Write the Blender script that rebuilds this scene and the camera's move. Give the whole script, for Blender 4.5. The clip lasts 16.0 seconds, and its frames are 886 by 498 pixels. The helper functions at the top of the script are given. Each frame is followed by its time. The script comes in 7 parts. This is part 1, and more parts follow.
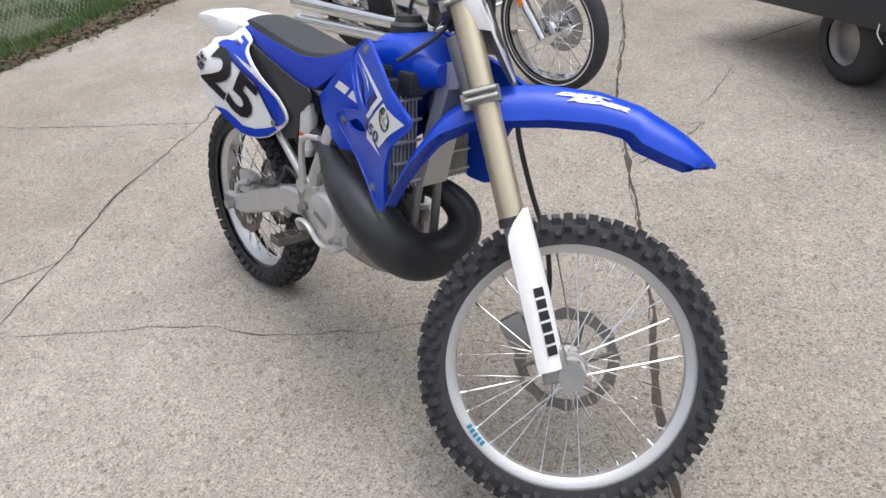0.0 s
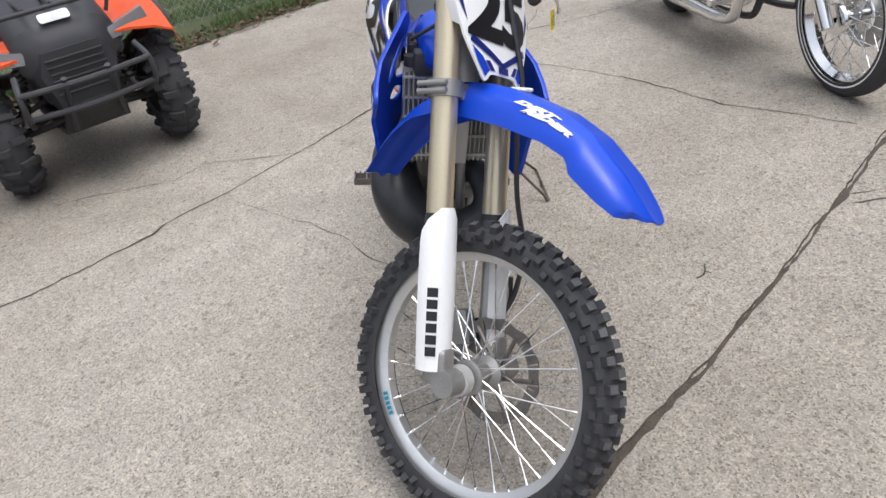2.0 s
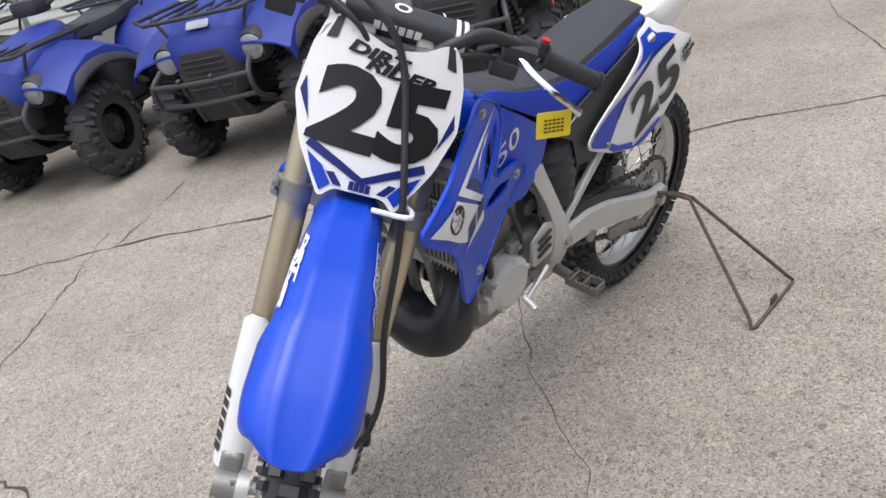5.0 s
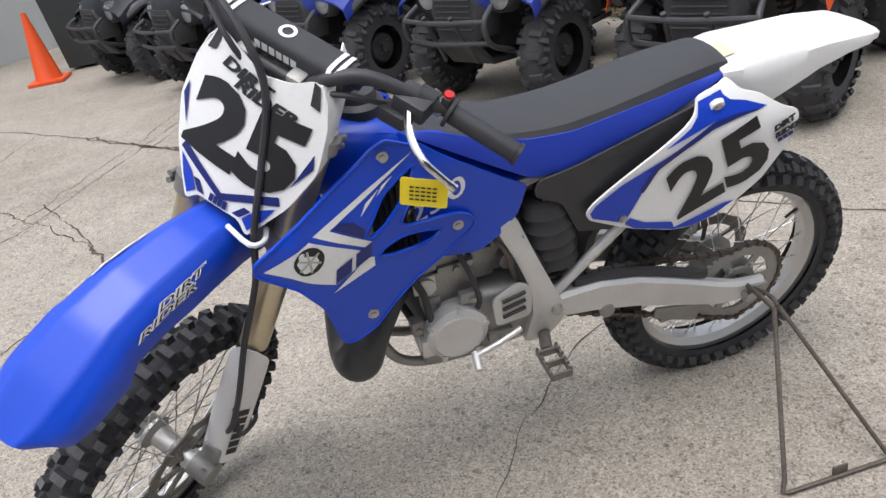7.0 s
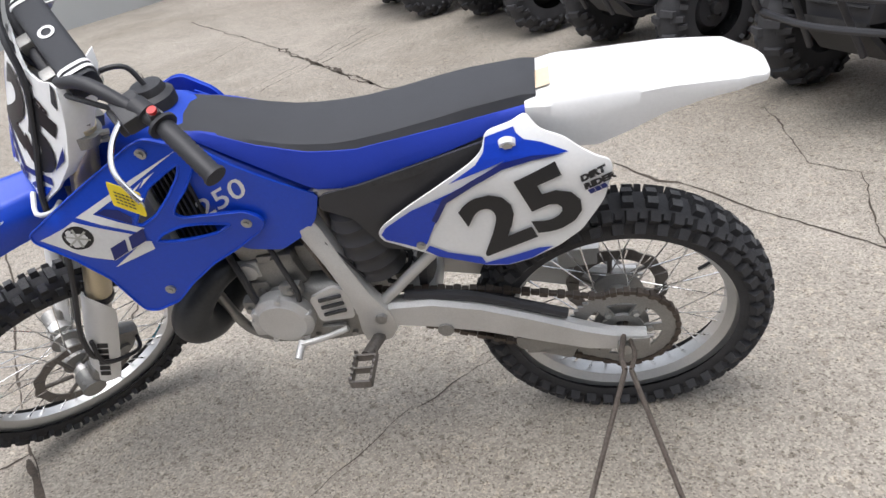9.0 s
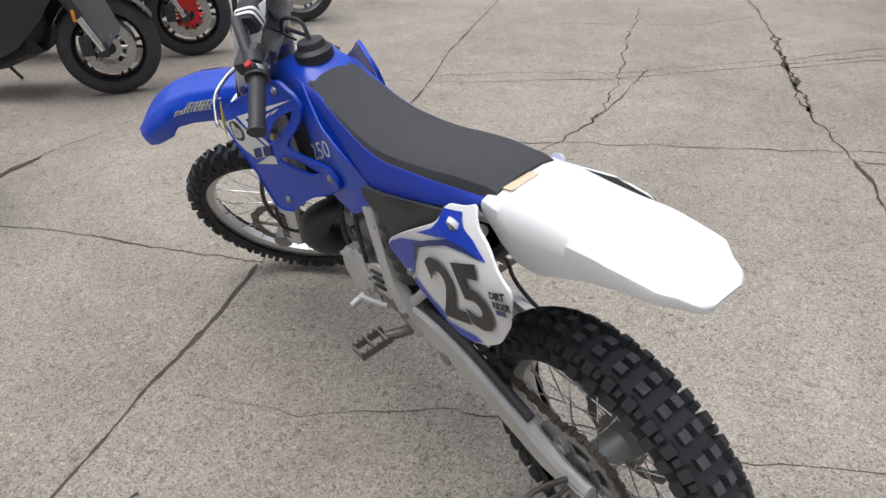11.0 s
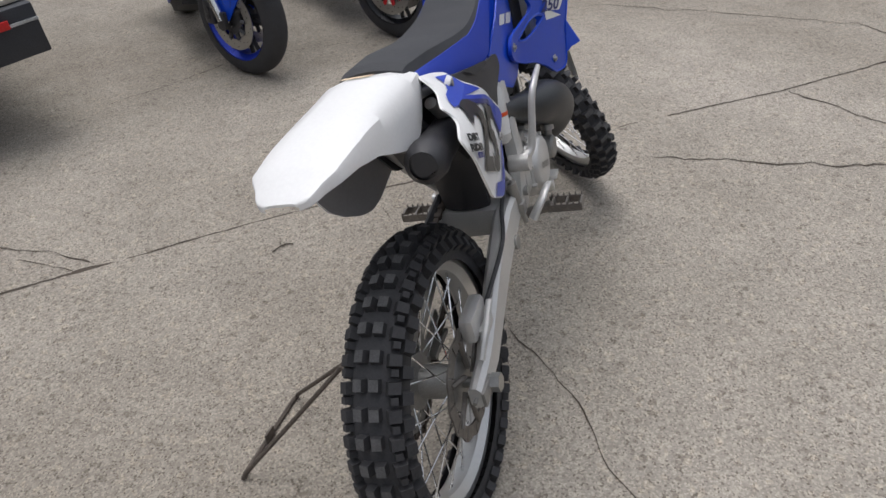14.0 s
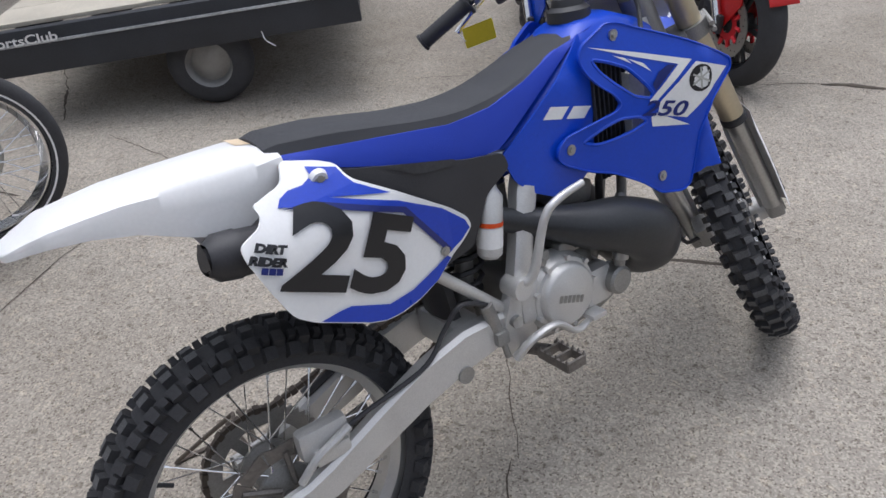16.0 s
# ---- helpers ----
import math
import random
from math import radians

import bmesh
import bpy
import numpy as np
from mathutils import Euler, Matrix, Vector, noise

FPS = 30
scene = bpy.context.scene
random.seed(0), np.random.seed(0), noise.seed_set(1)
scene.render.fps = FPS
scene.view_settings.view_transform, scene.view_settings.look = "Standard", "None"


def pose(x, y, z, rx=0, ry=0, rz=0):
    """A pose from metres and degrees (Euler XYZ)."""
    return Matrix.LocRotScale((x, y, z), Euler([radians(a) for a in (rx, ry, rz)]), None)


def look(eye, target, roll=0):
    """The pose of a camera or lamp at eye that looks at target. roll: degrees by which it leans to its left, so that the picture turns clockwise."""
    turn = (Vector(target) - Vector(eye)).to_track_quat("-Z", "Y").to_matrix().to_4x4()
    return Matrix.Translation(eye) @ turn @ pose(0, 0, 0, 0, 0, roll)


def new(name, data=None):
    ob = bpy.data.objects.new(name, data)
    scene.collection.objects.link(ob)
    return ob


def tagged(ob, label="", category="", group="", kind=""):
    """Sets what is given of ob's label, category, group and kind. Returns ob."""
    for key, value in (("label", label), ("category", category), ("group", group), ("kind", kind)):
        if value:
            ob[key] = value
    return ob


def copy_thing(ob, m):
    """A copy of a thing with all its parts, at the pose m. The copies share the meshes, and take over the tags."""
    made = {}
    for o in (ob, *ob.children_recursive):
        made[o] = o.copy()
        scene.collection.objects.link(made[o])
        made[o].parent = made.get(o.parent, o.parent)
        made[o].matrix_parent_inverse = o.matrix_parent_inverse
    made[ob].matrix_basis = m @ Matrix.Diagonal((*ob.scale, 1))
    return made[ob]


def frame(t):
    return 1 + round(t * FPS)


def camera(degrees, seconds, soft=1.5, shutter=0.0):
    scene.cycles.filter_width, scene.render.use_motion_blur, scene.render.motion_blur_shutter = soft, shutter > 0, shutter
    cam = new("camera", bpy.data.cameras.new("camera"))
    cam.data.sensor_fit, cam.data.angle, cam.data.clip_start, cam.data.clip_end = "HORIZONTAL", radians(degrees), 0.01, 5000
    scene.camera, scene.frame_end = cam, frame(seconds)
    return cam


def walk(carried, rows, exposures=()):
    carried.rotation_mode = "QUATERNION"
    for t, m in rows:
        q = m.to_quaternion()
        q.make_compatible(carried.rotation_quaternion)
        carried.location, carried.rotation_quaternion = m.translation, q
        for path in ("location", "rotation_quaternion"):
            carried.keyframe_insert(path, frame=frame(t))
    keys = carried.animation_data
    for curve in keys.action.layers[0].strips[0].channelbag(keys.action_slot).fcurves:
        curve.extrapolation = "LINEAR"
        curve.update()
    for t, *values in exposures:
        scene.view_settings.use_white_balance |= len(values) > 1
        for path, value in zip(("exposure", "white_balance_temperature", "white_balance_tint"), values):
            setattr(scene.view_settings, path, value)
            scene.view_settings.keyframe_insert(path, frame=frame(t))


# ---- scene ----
from mathutils.geometry import delaunay_2d_cdt

cam = camera(62.6, 16.0)

PATH = [
    (0, (2.382, -0.772, 1.459), (0.955, 0.134, 0.39), -8.8),
    (0.5, (2.515, -0.594, 1.466), (0.902, 0.104, 0.512), -7.2),
    (1, (2.632, -0.363, 1.463), (0.969, 0.156, 0.48), -9.1),
    (1.5, (2.78, -0.098, 1.459), (1.125, 0.085, 0.352), -10.4),
    (2, (2.693, 0.145, 1.426), (0.999, 0.042, 0.367), -11.0),
    (2.5, (2.615, 0.393, 1.418), (0.909, 0.186, 0.395), -13.0),
    (3, (2.583, 0.648, 1.425), (0.914, 0.105, 0.466), -14.7),
    (3.5, (2.365, 0.788, 1.402), (0.741, 0.087, 0.469), -15.8),
    (4, (2.163, 0.951, 1.387), (0.589, 0.053, 0.543), -17.0),
    (4.5, (1.986, 1.156, 1.362), (0.709, -0.086, 0.452), -16.2),
    (4.7, (1.9, 1.2, 1.361), (0.722, -0.123, 0.432), -15.7),
    (6.8, (1.059, 1.433, 1.353), (0.727, -0.3, 0.41), -10.2),
    (7, (0.968, 1.452, 1.333), (0.736, -0.306, 0.408), -10.5),
    (7.5, (0.735, 1.541, 1.348), (0.761, -0.183, 0.335), -9.0),
    (8, (0.586, 1.436, 1.328), (0.758, -0.273, 0.304), -7.2),
    (8.5, (0.368, 1.362, 1.338), (0.655, -0.339, 0.326), -9.4),
    (8.7, (0.237, 1.373, 1.325), (0.588, -0.318, 0.317), -10.8),
    (10.8, (-0.638, 0.886, 1.435), (0.799, -0.071, 0.425), -2.6),
    (11, (-0.675, 0.787, 1.422), (0.808, -0.099, 0.415), -2.1),
    (11.5, (-0.877, 0.58, 1.425), (0.747, 0.001, 0.411), -3.1),
    (12, (-1.013, 0.396, 1.429), (0.625, 0.208, 0.297), -5.9),
    (12.5, (-0.991, 0.178, 1.411), (0.625, 0.026, 0.242), -2.6),
    (13, (-1.006, -0.078, 1.396), (0.659, -0.046, 0.287), -5.8),
    (13.5, (-1.071, -0.323, 1.422), (0.506, 0.033, 0.245), -4.5),
    (14, (-0.924, -0.454, 1.406), (0.597, 0.155, 0.26), -3.6),
    (14.5, (-0.718, -0.607, 1.399), (0.704, 0.16, 0.219), -8.0),
    (15, (-0.517, -0.768, 1.408), (0.643, 0.318, 0.193), -5.8),
    (15.5, (-0.304, -0.833, 1.408), (0.736, 0.392, 0.218), -2.4),
    (16, (-0.089, -0.978, 1.427), (0.738, 0.457, 0.306), -3.4),
]
walk(cam, [(t, look(eye, target, roll)) for t, eye, target, roll in PATH],
     exposures=[(0, -0.02, 6150, 13), (3.5, -0.08, 6100, 12), (7, 0.0, 6200, 12), (8.5, 0.05, 6200, 12), (10.8, -0.25, 6200, 11), (12.5, -0.6, 6250, 12), (14.5, -0.55, 6250, 12), (16, -0.36, 5950, 13)])

# ---- light ----
world = bpy.data.worlds.new("world")
scene.world = world
world.use_nodes = True
wn, wl = world.node_tree.nodes, world.node_tree.links
sky = wn.new("ShaderNodeTexSky")
sky.sky_type, sky.sun_disc = "NISHITA", False
sky.sun_elevation, sky.sun_rotation = radians(76), radians(31)
sky.air_density, sky.dust_density, sky.ozone_density = 1.6, 6.0, 1.0
pale = wn.new("ShaderNodeHueSaturation")
pale.inputs["Saturation"].default_value = 0.3
wl.new(sky.outputs["Color"], pale.inputs["Color"])
wl.new(pale.outputs["Color"], wn["Background"].inputs["Color"])
wn["Background"].inputs["Strength"].default_value = 0.21
sun = new("sun", bpy.data.lights.new("sun", "SUN"))
sun.data.energy, sun.data.angle, sun.data.color = 0.8, radians(60), (1.0, 0.97, 0.93)
sun.matrix_world = look((0, 0, 20), (-0.12, -0.2, 19.03), 0)


# ---- materials ----
def mat(name, colour, rough=0.5, metal=0.0, vary=0.12, size=9.0, fine=160.0, bump=0.0, coat=0.0, rand=0.0, spec=0.5):
    """Paint, plastic, rubber or metal: colour broken up at two scales, with fine relief."""
    m = bpy.data.materials.new(name)
    m.use_nodes = True
    n, l = m.node_tree.nodes, m.node_tree.links
    b = n["Principled BSDF"]
    co = n.new("ShaderNodeTexCoord")
    big, small = n.new("ShaderNodeTexNoise"), n.new("ShaderNodeTexNoise")
    big.inputs["Scale"].default_value, small.inputs["Scale"].default_value = size, fine
    big.inputs["Detail"].default_value = small.inputs["Detail"].default_value = 4
    for t in (big, small):
        l.new(co.outputs["Object"], t.inputs["Vector"])
    mixn = n.new("ShaderNodeMath")
    mixn.operation = "ADD"
    l.new(big.outputs["Fac"], mixn.inputs[0])
    l.new(small.outputs["Fac"], mixn.inputs[1])
    ramp = n.new("ShaderNodeMapRange")
    ramp.inputs["From Min"].default_value, ramp.inputs["From Max"].default_value = 0.6, 1.4
    ramp.inputs["To Min"].default_value, ramp.inputs["To Max"].default_value = 1 - vary, 1 + vary
    l.new(mixn.outputs[0], ramp.inputs["Value"])
    val = ramp.outputs["Result"]
    if rand:
        info = n.new("ShaderNodeObjectInfo")
        r2 = n.new("ShaderNodeMapRange")
        r2.inputs["To Min"].default_value, r2.inputs["To Max"].default_value = 1 - rand, 1 + rand
        l.new(info.outputs["Random"], r2.inputs["Value"])
        mul = n.new("ShaderNodeMath")
        mul.operation = "MULTIPLY"
        l.new(val, mul.inputs[0])
        l.new(r2.outputs["Result"], mul.inputs[1])
        val = mul.outputs[0]
    sc = n.new("ShaderNodeVectorMath")
    sc.operation = "SCALE"
    sc.inputs[0].default_value = colour
    l.new(val, sc.inputs["Scale"])
    l.new(sc.outputs["Vector"], b.inputs["Base Color"])
    rr = n.new("ShaderNodeMapRange")
    rr.inputs["To Min"].default_value, rr.inputs["To Max"].default_value = max(0.02, rough - 0.1), min(1, rough + 0.1)
    l.new(big.outputs["Fac"], rr.inputs["Value"])
    l.new(rr.outputs["Result"], b.inputs["Roughness"])
    b.inputs["Metallic"].default_value = metal
    b.inputs["Coat Weight"].default_value = coat
    b.inputs["Specular IOR Level"].default_value = spec
    if bump:
        bp = n.new("ShaderNodeBump")
        bp.inputs["Strength"].default_value, bp.inputs["Distance"].default_value = bump, 0.002
        l.new(small.outputs["Fac"], bp.inputs["Height"])
        l.new(bp.outputs["Normal"], b.inputs["Normal"])
    return m


def concrete():
    m = bpy.data.materials.new("exposed_aggregate_concrete")
    m.use_nodes = True
    n, l = m.node_tree.nodes, m.node_tree.links
    b = n["Principled BSDF"]
    co = n.new("ShaderNodeTexCoord")

    def tex(kind, scale, **kw):
        t = n.new(kind)
        t.inputs["Scale"].default_value = scale
        for k, v in kw.items():
            t.inputs[k].default_value = v
        l.new(co.outputs["Object"], t.inputs["Vector"])
        return t

    def ramp(src, stops):
        r = n.new("ShaderNodeValToRGB")
        for k, (p, c) in enumerate(stops):
            e = r.color_ramp.elements[k] if k < 2 else r.color_ramp.elements.new(p)
            e.position, e.color = p, (*c, 1)
        l.new(src, r.inputs["Fac"])
        return r.outputs["Color"]

    def mix(kind, fac, a, c):
        x = n.new("ShaderNodeMix")
        x.data_type, x.blend_type = "RGBA", kind
        if isinstance(fac, float):
            x.inputs["Factor"].default_value = fac
        else:
            l.new(fac, x.inputs["Factor"])
        l.new(a, x.inputs["A"])
        l.new(c, x.inputs["B"])
        return x.outputs["Result"]

    stains = tex("ShaderNodeTexNoise", 0.55, Detail=6.0, Roughness=0.6)
    base = ramp(stains.outputs["Fac"], ((0.3, (0.25, 0.226, 0.194)), (0.5, (0.325, 0.3, 0.265)), (0.72, (0.385, 0.358, 0.322))))
    blotch = tex("ShaderNodeTexNoise", 4.0, Detail=5.0, Roughness=0.65)
    base = mix("MULTIPLY", 0.4, base, ramp(blotch.outputs["Fac"], ((0.35, (0.72, 0.71, 0.69)), (0.65, (1.08, 1.07, 1.05)))))
    pebble = tex("ShaderNodeTexVoronoi", 210.0, Randomness=1.0)
    tone = n.new("ShaderNodeSeparateColor")
    l.new(pebble.outputs["Color"], tone.inputs["Color"])
    stone = ramp(tone.outputs["Red"], ((0.0, (0.44, 0.41, 0.38)), (0.15, (0.83, 0.81, 0.78)), (0.6, (1.0, 0.985, 0.96)), (0.95, (1.35, 1.32, 1.26))))
    base = mix("MULTIPLY", 1.0, base, stone)
    gravel = tex("ShaderNodeTexVoronoi", 62.0, Randomness=1.0)
    kind = n.new("ShaderNodeSeparateColor")
    l.new(gravel.outputs["Color"], kind.inputs["Color"])
    base = mix("MULTIPLY", 0.55, base, ramp(kind.outputs["Green"], ((0.0, (0.45, 0.42, 0.39)), (0.07, (1, 1, 1)), (0.9, (1, 1, 1)), (0.95, (1.3, 1.25, 1.18)))))
    speck = tex("ShaderNodeTexNoise", 95.0, Detail=3.0, Roughness=0.7)
    base = mix("MULTIPLY", 0.8, base, ramp(speck.outputs["Fac"], ((0.3, (0.5, 0.48, 0.45)), (0.38, (1, 1, 1)))))
    pits = tex("ShaderNodeTexVoronoi", 5.5, Randomness=1.0)
    base = mix("MULTIPLY", 0.8, base, ramp(pits.outputs["Distance"], ((0.025, (0.35, 0.33, 0.31)), (0.06, (1, 1, 1)))))
    l.new(base, b.inputs["Base Color"])
    b.inputs["Roughness"].default_value = 0.88
    b.inputs["Specular IOR Level"].default_value = 0.3
    bp = n.new("ShaderNodeBump")
    bp.inputs["Strength"].default_value, bp.inputs["Distance"].default_value = 0.35, 0.0015
    l.new(speck.outputs["Fac"], bp.inputs["Height"])
    l.new(bp.outputs["Normal"], b.inputs["Normal"])
    return m


CONCRETE = concrete()
BLUE = mat("blue_plastic", (0.006, 0.062, 0.56), 0.36, vary=0.08, bump=0.08, coat=0.1)
BLUE_DECAL = mat("blue_decal", (0.01, 0.05, 0.48), 0.3, vary=0.1)
NAVY = mat("dark_blue_decal", (0.01, 0.02, 0.16), 0.35)
BLUE_VINYL = mat("blue_seat_vinyl", (0.012, 0.045, 0.44), 0.62, bump=0.5, fine=600)
WHITE = mat("white_plastic", (0.84, 0.84, 0.83), 0.38, vary=0.04, size=5)
WHITE_DECAL = mat("white_decal", (0.82, 0.82, 0.81), 0.32, vary=0.06)
GREY_BACK = mat("plate_back_grey", (0.33, 0.33, 0.34), 0.55, vary=0.1)
BLACK = mat("black_plastic", (0.036, 0.036, 0.04), 0.5, vary=0.25, bump=0.25, fine=400)
BLACK_DECAL = mat("black_decal", (0.012, 0.012, 0.014), 0.35, vary=0.2)
SEAT_GREY = mat("charcoal_seat_vinyl", (0.045, 0.047, 0.053), 0.72, vary=0.18, bump=0.6, fine=700)
RUBBER = mat("tyre_rubber", (0.04, 0.04, 0.043), 0.78, vary=0.3, size=14, bump=0.3, fine=220, rand=0.12)
KNOB_TOP = mat("scuffed_rubber", (0.13, 0.13, 0.133), 0.85, vary=0.4, size=30, fine=300, bump=0.3, rand=0.45)
ALU = mat("cast_aluminium", (0.62, 0.615, 0.6), 0.42, 0.5, vary=0.12, size=12, bump=0.15, fine=350)
ALU_DULL = mat("dull_aluminium", (0.33, 0.325, 0.31), 0.5, 0.7, vary=0.2, size=18, bump=0.2, fine=300)
RIM = mat("polished_rim", (0.66, 0.66, 0.65), 0.4, 0.75, vary=0.06)
STEEL = mat("steel", (0.45, 0.45, 0.44), 0.35, 1.0, vary=0.15)
DARK_STEEL = mat("worn_dark_steel", (0.2, 0.185, 0.17), 0.5, 0.7, vary=0.3, size=30)
CHROME = mat("chrome", (0.8, 0.8, 0.8), 0.12, 1.0, vary=0.05)
RUST = mat("rusty_steel", (0.12, 0.1, 0.085), 0.7, 0.4, vary=0.4, size=40, bump=0.3)
CHAIN = mat("chain_steel", (0.12, 0.1, 0.085), 0.55, 0.7, vary=0.3)
GOLD = mat("gold_fork_tube", (0.62, 0.54, 0.38), 0.33, 0.75, vary=0.06)
PIPE = mat("black_pipe_coating", (0.028, 0.03, 0.033), 0.45, 0.1, vary=0.3, size=10, bump=0.1, coat=0.1)
GREY_METAL = mat("grey_radiator", (0.5, 0.5, 0.46), 0.5, 0.25, vary=0.15)
YELLOW = mat("yellow_tag", (0.8, 0.62, 0.02), 0.6, vary=0.08)
RED = mat("red_plastic", (0.5, 0.015, 0.015), 0.35)
ORANGE = mat("orange_plastic", (0.72, 0.085, 0.012), 0.36, vary=0.06)
ATV_BLUE = mat("faded_blue_plastic", (0.015, 0.035, 0.26), 0.5, vary=0.1)
LENS = mat("lamp_lens", (0.32, 0.34, 0.36), 0.12, 0.5, vary=0.1)
DARK = mat("dark_machinery", (0.042, 0.042, 0.044), 0.6, 0.2, vary=0.4, size=20)
CRACK = mat("crack_dirt", (0.07, 0.056, 0.043), 0.95, vary=0.5, size=25, bump=0.4)
SILVER = mat("silver_paint", (0.5, 0.51, 0.52), 0.3, 0.5, vary=0.05)
WIND = mat("smoked_plastic", (0.02, 0.022, 0.025), 0.15, vary=0.1)


# ---- mesh helpers ----
def thing(name, m, label, category, group="", kind=""):
    e = new(name)
    e.empty_display_size = 0.1
    e.matrix_world = m
    return tagged(e, label, category, group, kind)


def part(name, bm, material, parent, label="", smooth=True, xf=None):
    if xf is not None:
        bmesh.ops.transform(bm, matrix=xf, verts=bm.verts)
    me = bpy.data.meshes.new(name)
    bmesh.ops.recalc_face_normals(bm, faces=bm.faces)
    bm.to_mesh(me)
    bm.free()
    for m in material if isinstance(material, (list, tuple)) else (material,):
        me.materials.append(m)
    if smooth:
        me.polygons.foreach_set("use_smooth", [True] * len(me.polygons))
        me.set_sharp_from_angle(angle=radians(38))
    ob = new(name, me)
    ob.parent = parent
    return tagged(ob, label)


def join(*bms):
    """All into the first."""
    first = bms[0]
    for other in bms[1:]:
        me = bpy.data.meshes.new("tmp")
        other.to_mesh(me)
        other.free()
        first.from_mesh(me)
        bpy.data.meshes.remove(me)
    return first


def box(c, s, bevel=0.0, rot=None, seg=2):
    bm = bmesh.new()
    bmesh.ops.create_cube(bm, size=1.0, matrix=Matrix.Diagonal((*s, 1)))
    if bevel:
        bmesh.ops.bevel(bm, geom=bm.edges[:], offset=bevel, segments=seg, affect="EDGES", profile=0.6)
    m = Matrix.Translation(c)
    bmesh.ops.transform(bm, matrix=m @ rot.to_4x4() if rot is not None else m, verts=bm.verts)
    return bm


def skin(rings, closed=True, caps=True):
    """A skin over rings of equally many points."""
    bm = bmesh.new()
    rows = [[bm.verts.new(p) for p in ring] for ring in rings]
    k = len(rows[0])
    for a, b in zip(rows, rows[1:]):
        for i in range(k if closed else k - 1):
            j = (i + 1) % k
            bm.faces.new((a[i], a[j], b[j], b[i]))
    if caps and closed:
        bm.faces.new(rows[0])
        bm.faces.new(rows[-1])
    return bm


def curve_points(pts, n):
    """A smooth run of n points through pts."""
    pts = [Vector(p) for p in pts]
    ext = [2 * pts[0] - pts[1], *pts, 2 * pts[-1] - pts[-2]]
    out = []
    for k in range(n):
        u = k / (n - 1) * (len(pts) - 1)
        i = min(int(u), len(pts) - 2)
        f = u - i
        a, b, c, d = ext[i : i + 4]
        out.append(0.5 * (2 * b + (c - a) * f + (2 * a - 5 * b + 4 * c - d) * f * f + (3 * b - a - 3 * c + d) * f**3))
    return out


def tube(pts, r, seg=8, smooth=0, loop=False, squash=1.0, caps=True):
    """A round bar along pts; r is a number or one for each point."""
    pts = [Vector(p) for p in pts]
    rs = list(r) if isinstance(r, (list, tuple)) else [r] * len(pts)
    if smooth:
        old = rs
        rs = [float(v) for v in np.interp(np.linspace(0, len(pts) - 1, smooth), range(len(pts)), old)]
        pts = curve_points(pts, smooth)
    rings, up = [], None
    for i, p in enumerate(pts):
        a = pts[i - 1] if i else (pts[-1] if loop else p)
        b = pts[i + 1] if i + 1 < len(pts) else (pts[0] if loop else p)
        d = (b - a).normalized()
        if up is None:
            up = d.orthogonal().normalized()
        up = (up - d * up.dot(d)).normalized()
        side = d.cross(up)
        rings.append([p + (up * math.cos(2 * math.pi * k / seg) + side * math.sin(2 * math.pi * k / seg) * squash) * rs[i] for k in range(seg)])
    if loop:
        rings.append(rings[0])
        bm = skin(rings, caps=False)
        bmesh.ops.remove_doubles(bm, verts=bm.verts, dist=1e-5)
        return bm
    return skin(rings, caps=caps)


def rod(a, b, r, seg=12, r2=None):
    return tube([a, b], [r, r if r2 is None else r2], seg)


def lathe(profile, centre=(0, 0, 0), axis="Y", seg=32, closed=False, arc=1.0):
    """Turn (offset along the axis, radius) rows about an axis through centre."""
    rings = []
    for k in range(seg if arc == 1.0 else seg + 1):
        a = 2 * math.pi * arc * k / seg
        ring = []
        for o, r in profile:
            u, v = r * math.cos(a), r * math.sin(a)
            p = {"Y": (u, o, v), "X": (o, u, v), "Z": (u, v, o)}[axis]
            ring.append(Vector(p) + Vector(centre))
        rings.append(ring)
    if arc == 1.0:
        rings.append(rings[0])
    bm = skin(rings, closed=closed, caps=False)
    bmesh.ops.remove_doubles(bm, verts=bm.verts, dist=1e-5)
    return bm


def rounded(outline, r=0.01, n=3):
    """An outline with its corners rounded off."""
    pts, out = [Vector((*p[:2], 0)) for p in outline], []
    for i, p in enumerate(pts):
        a, b = pts[i - 1] - p, pts[(i + 1) % len(pts)] - p
        d = min(r, a.length * 0.45, b.length * 0.45)
        a, b = p + a.normalized() * d, p + b.normalized() * d
        for k in range(n + 1):
            f = k / n
            q = a * (1 - f) ** 2 + p * 2 * f * (1 - f) + b * f * f
            out.append((q.x, q.y))
    return out


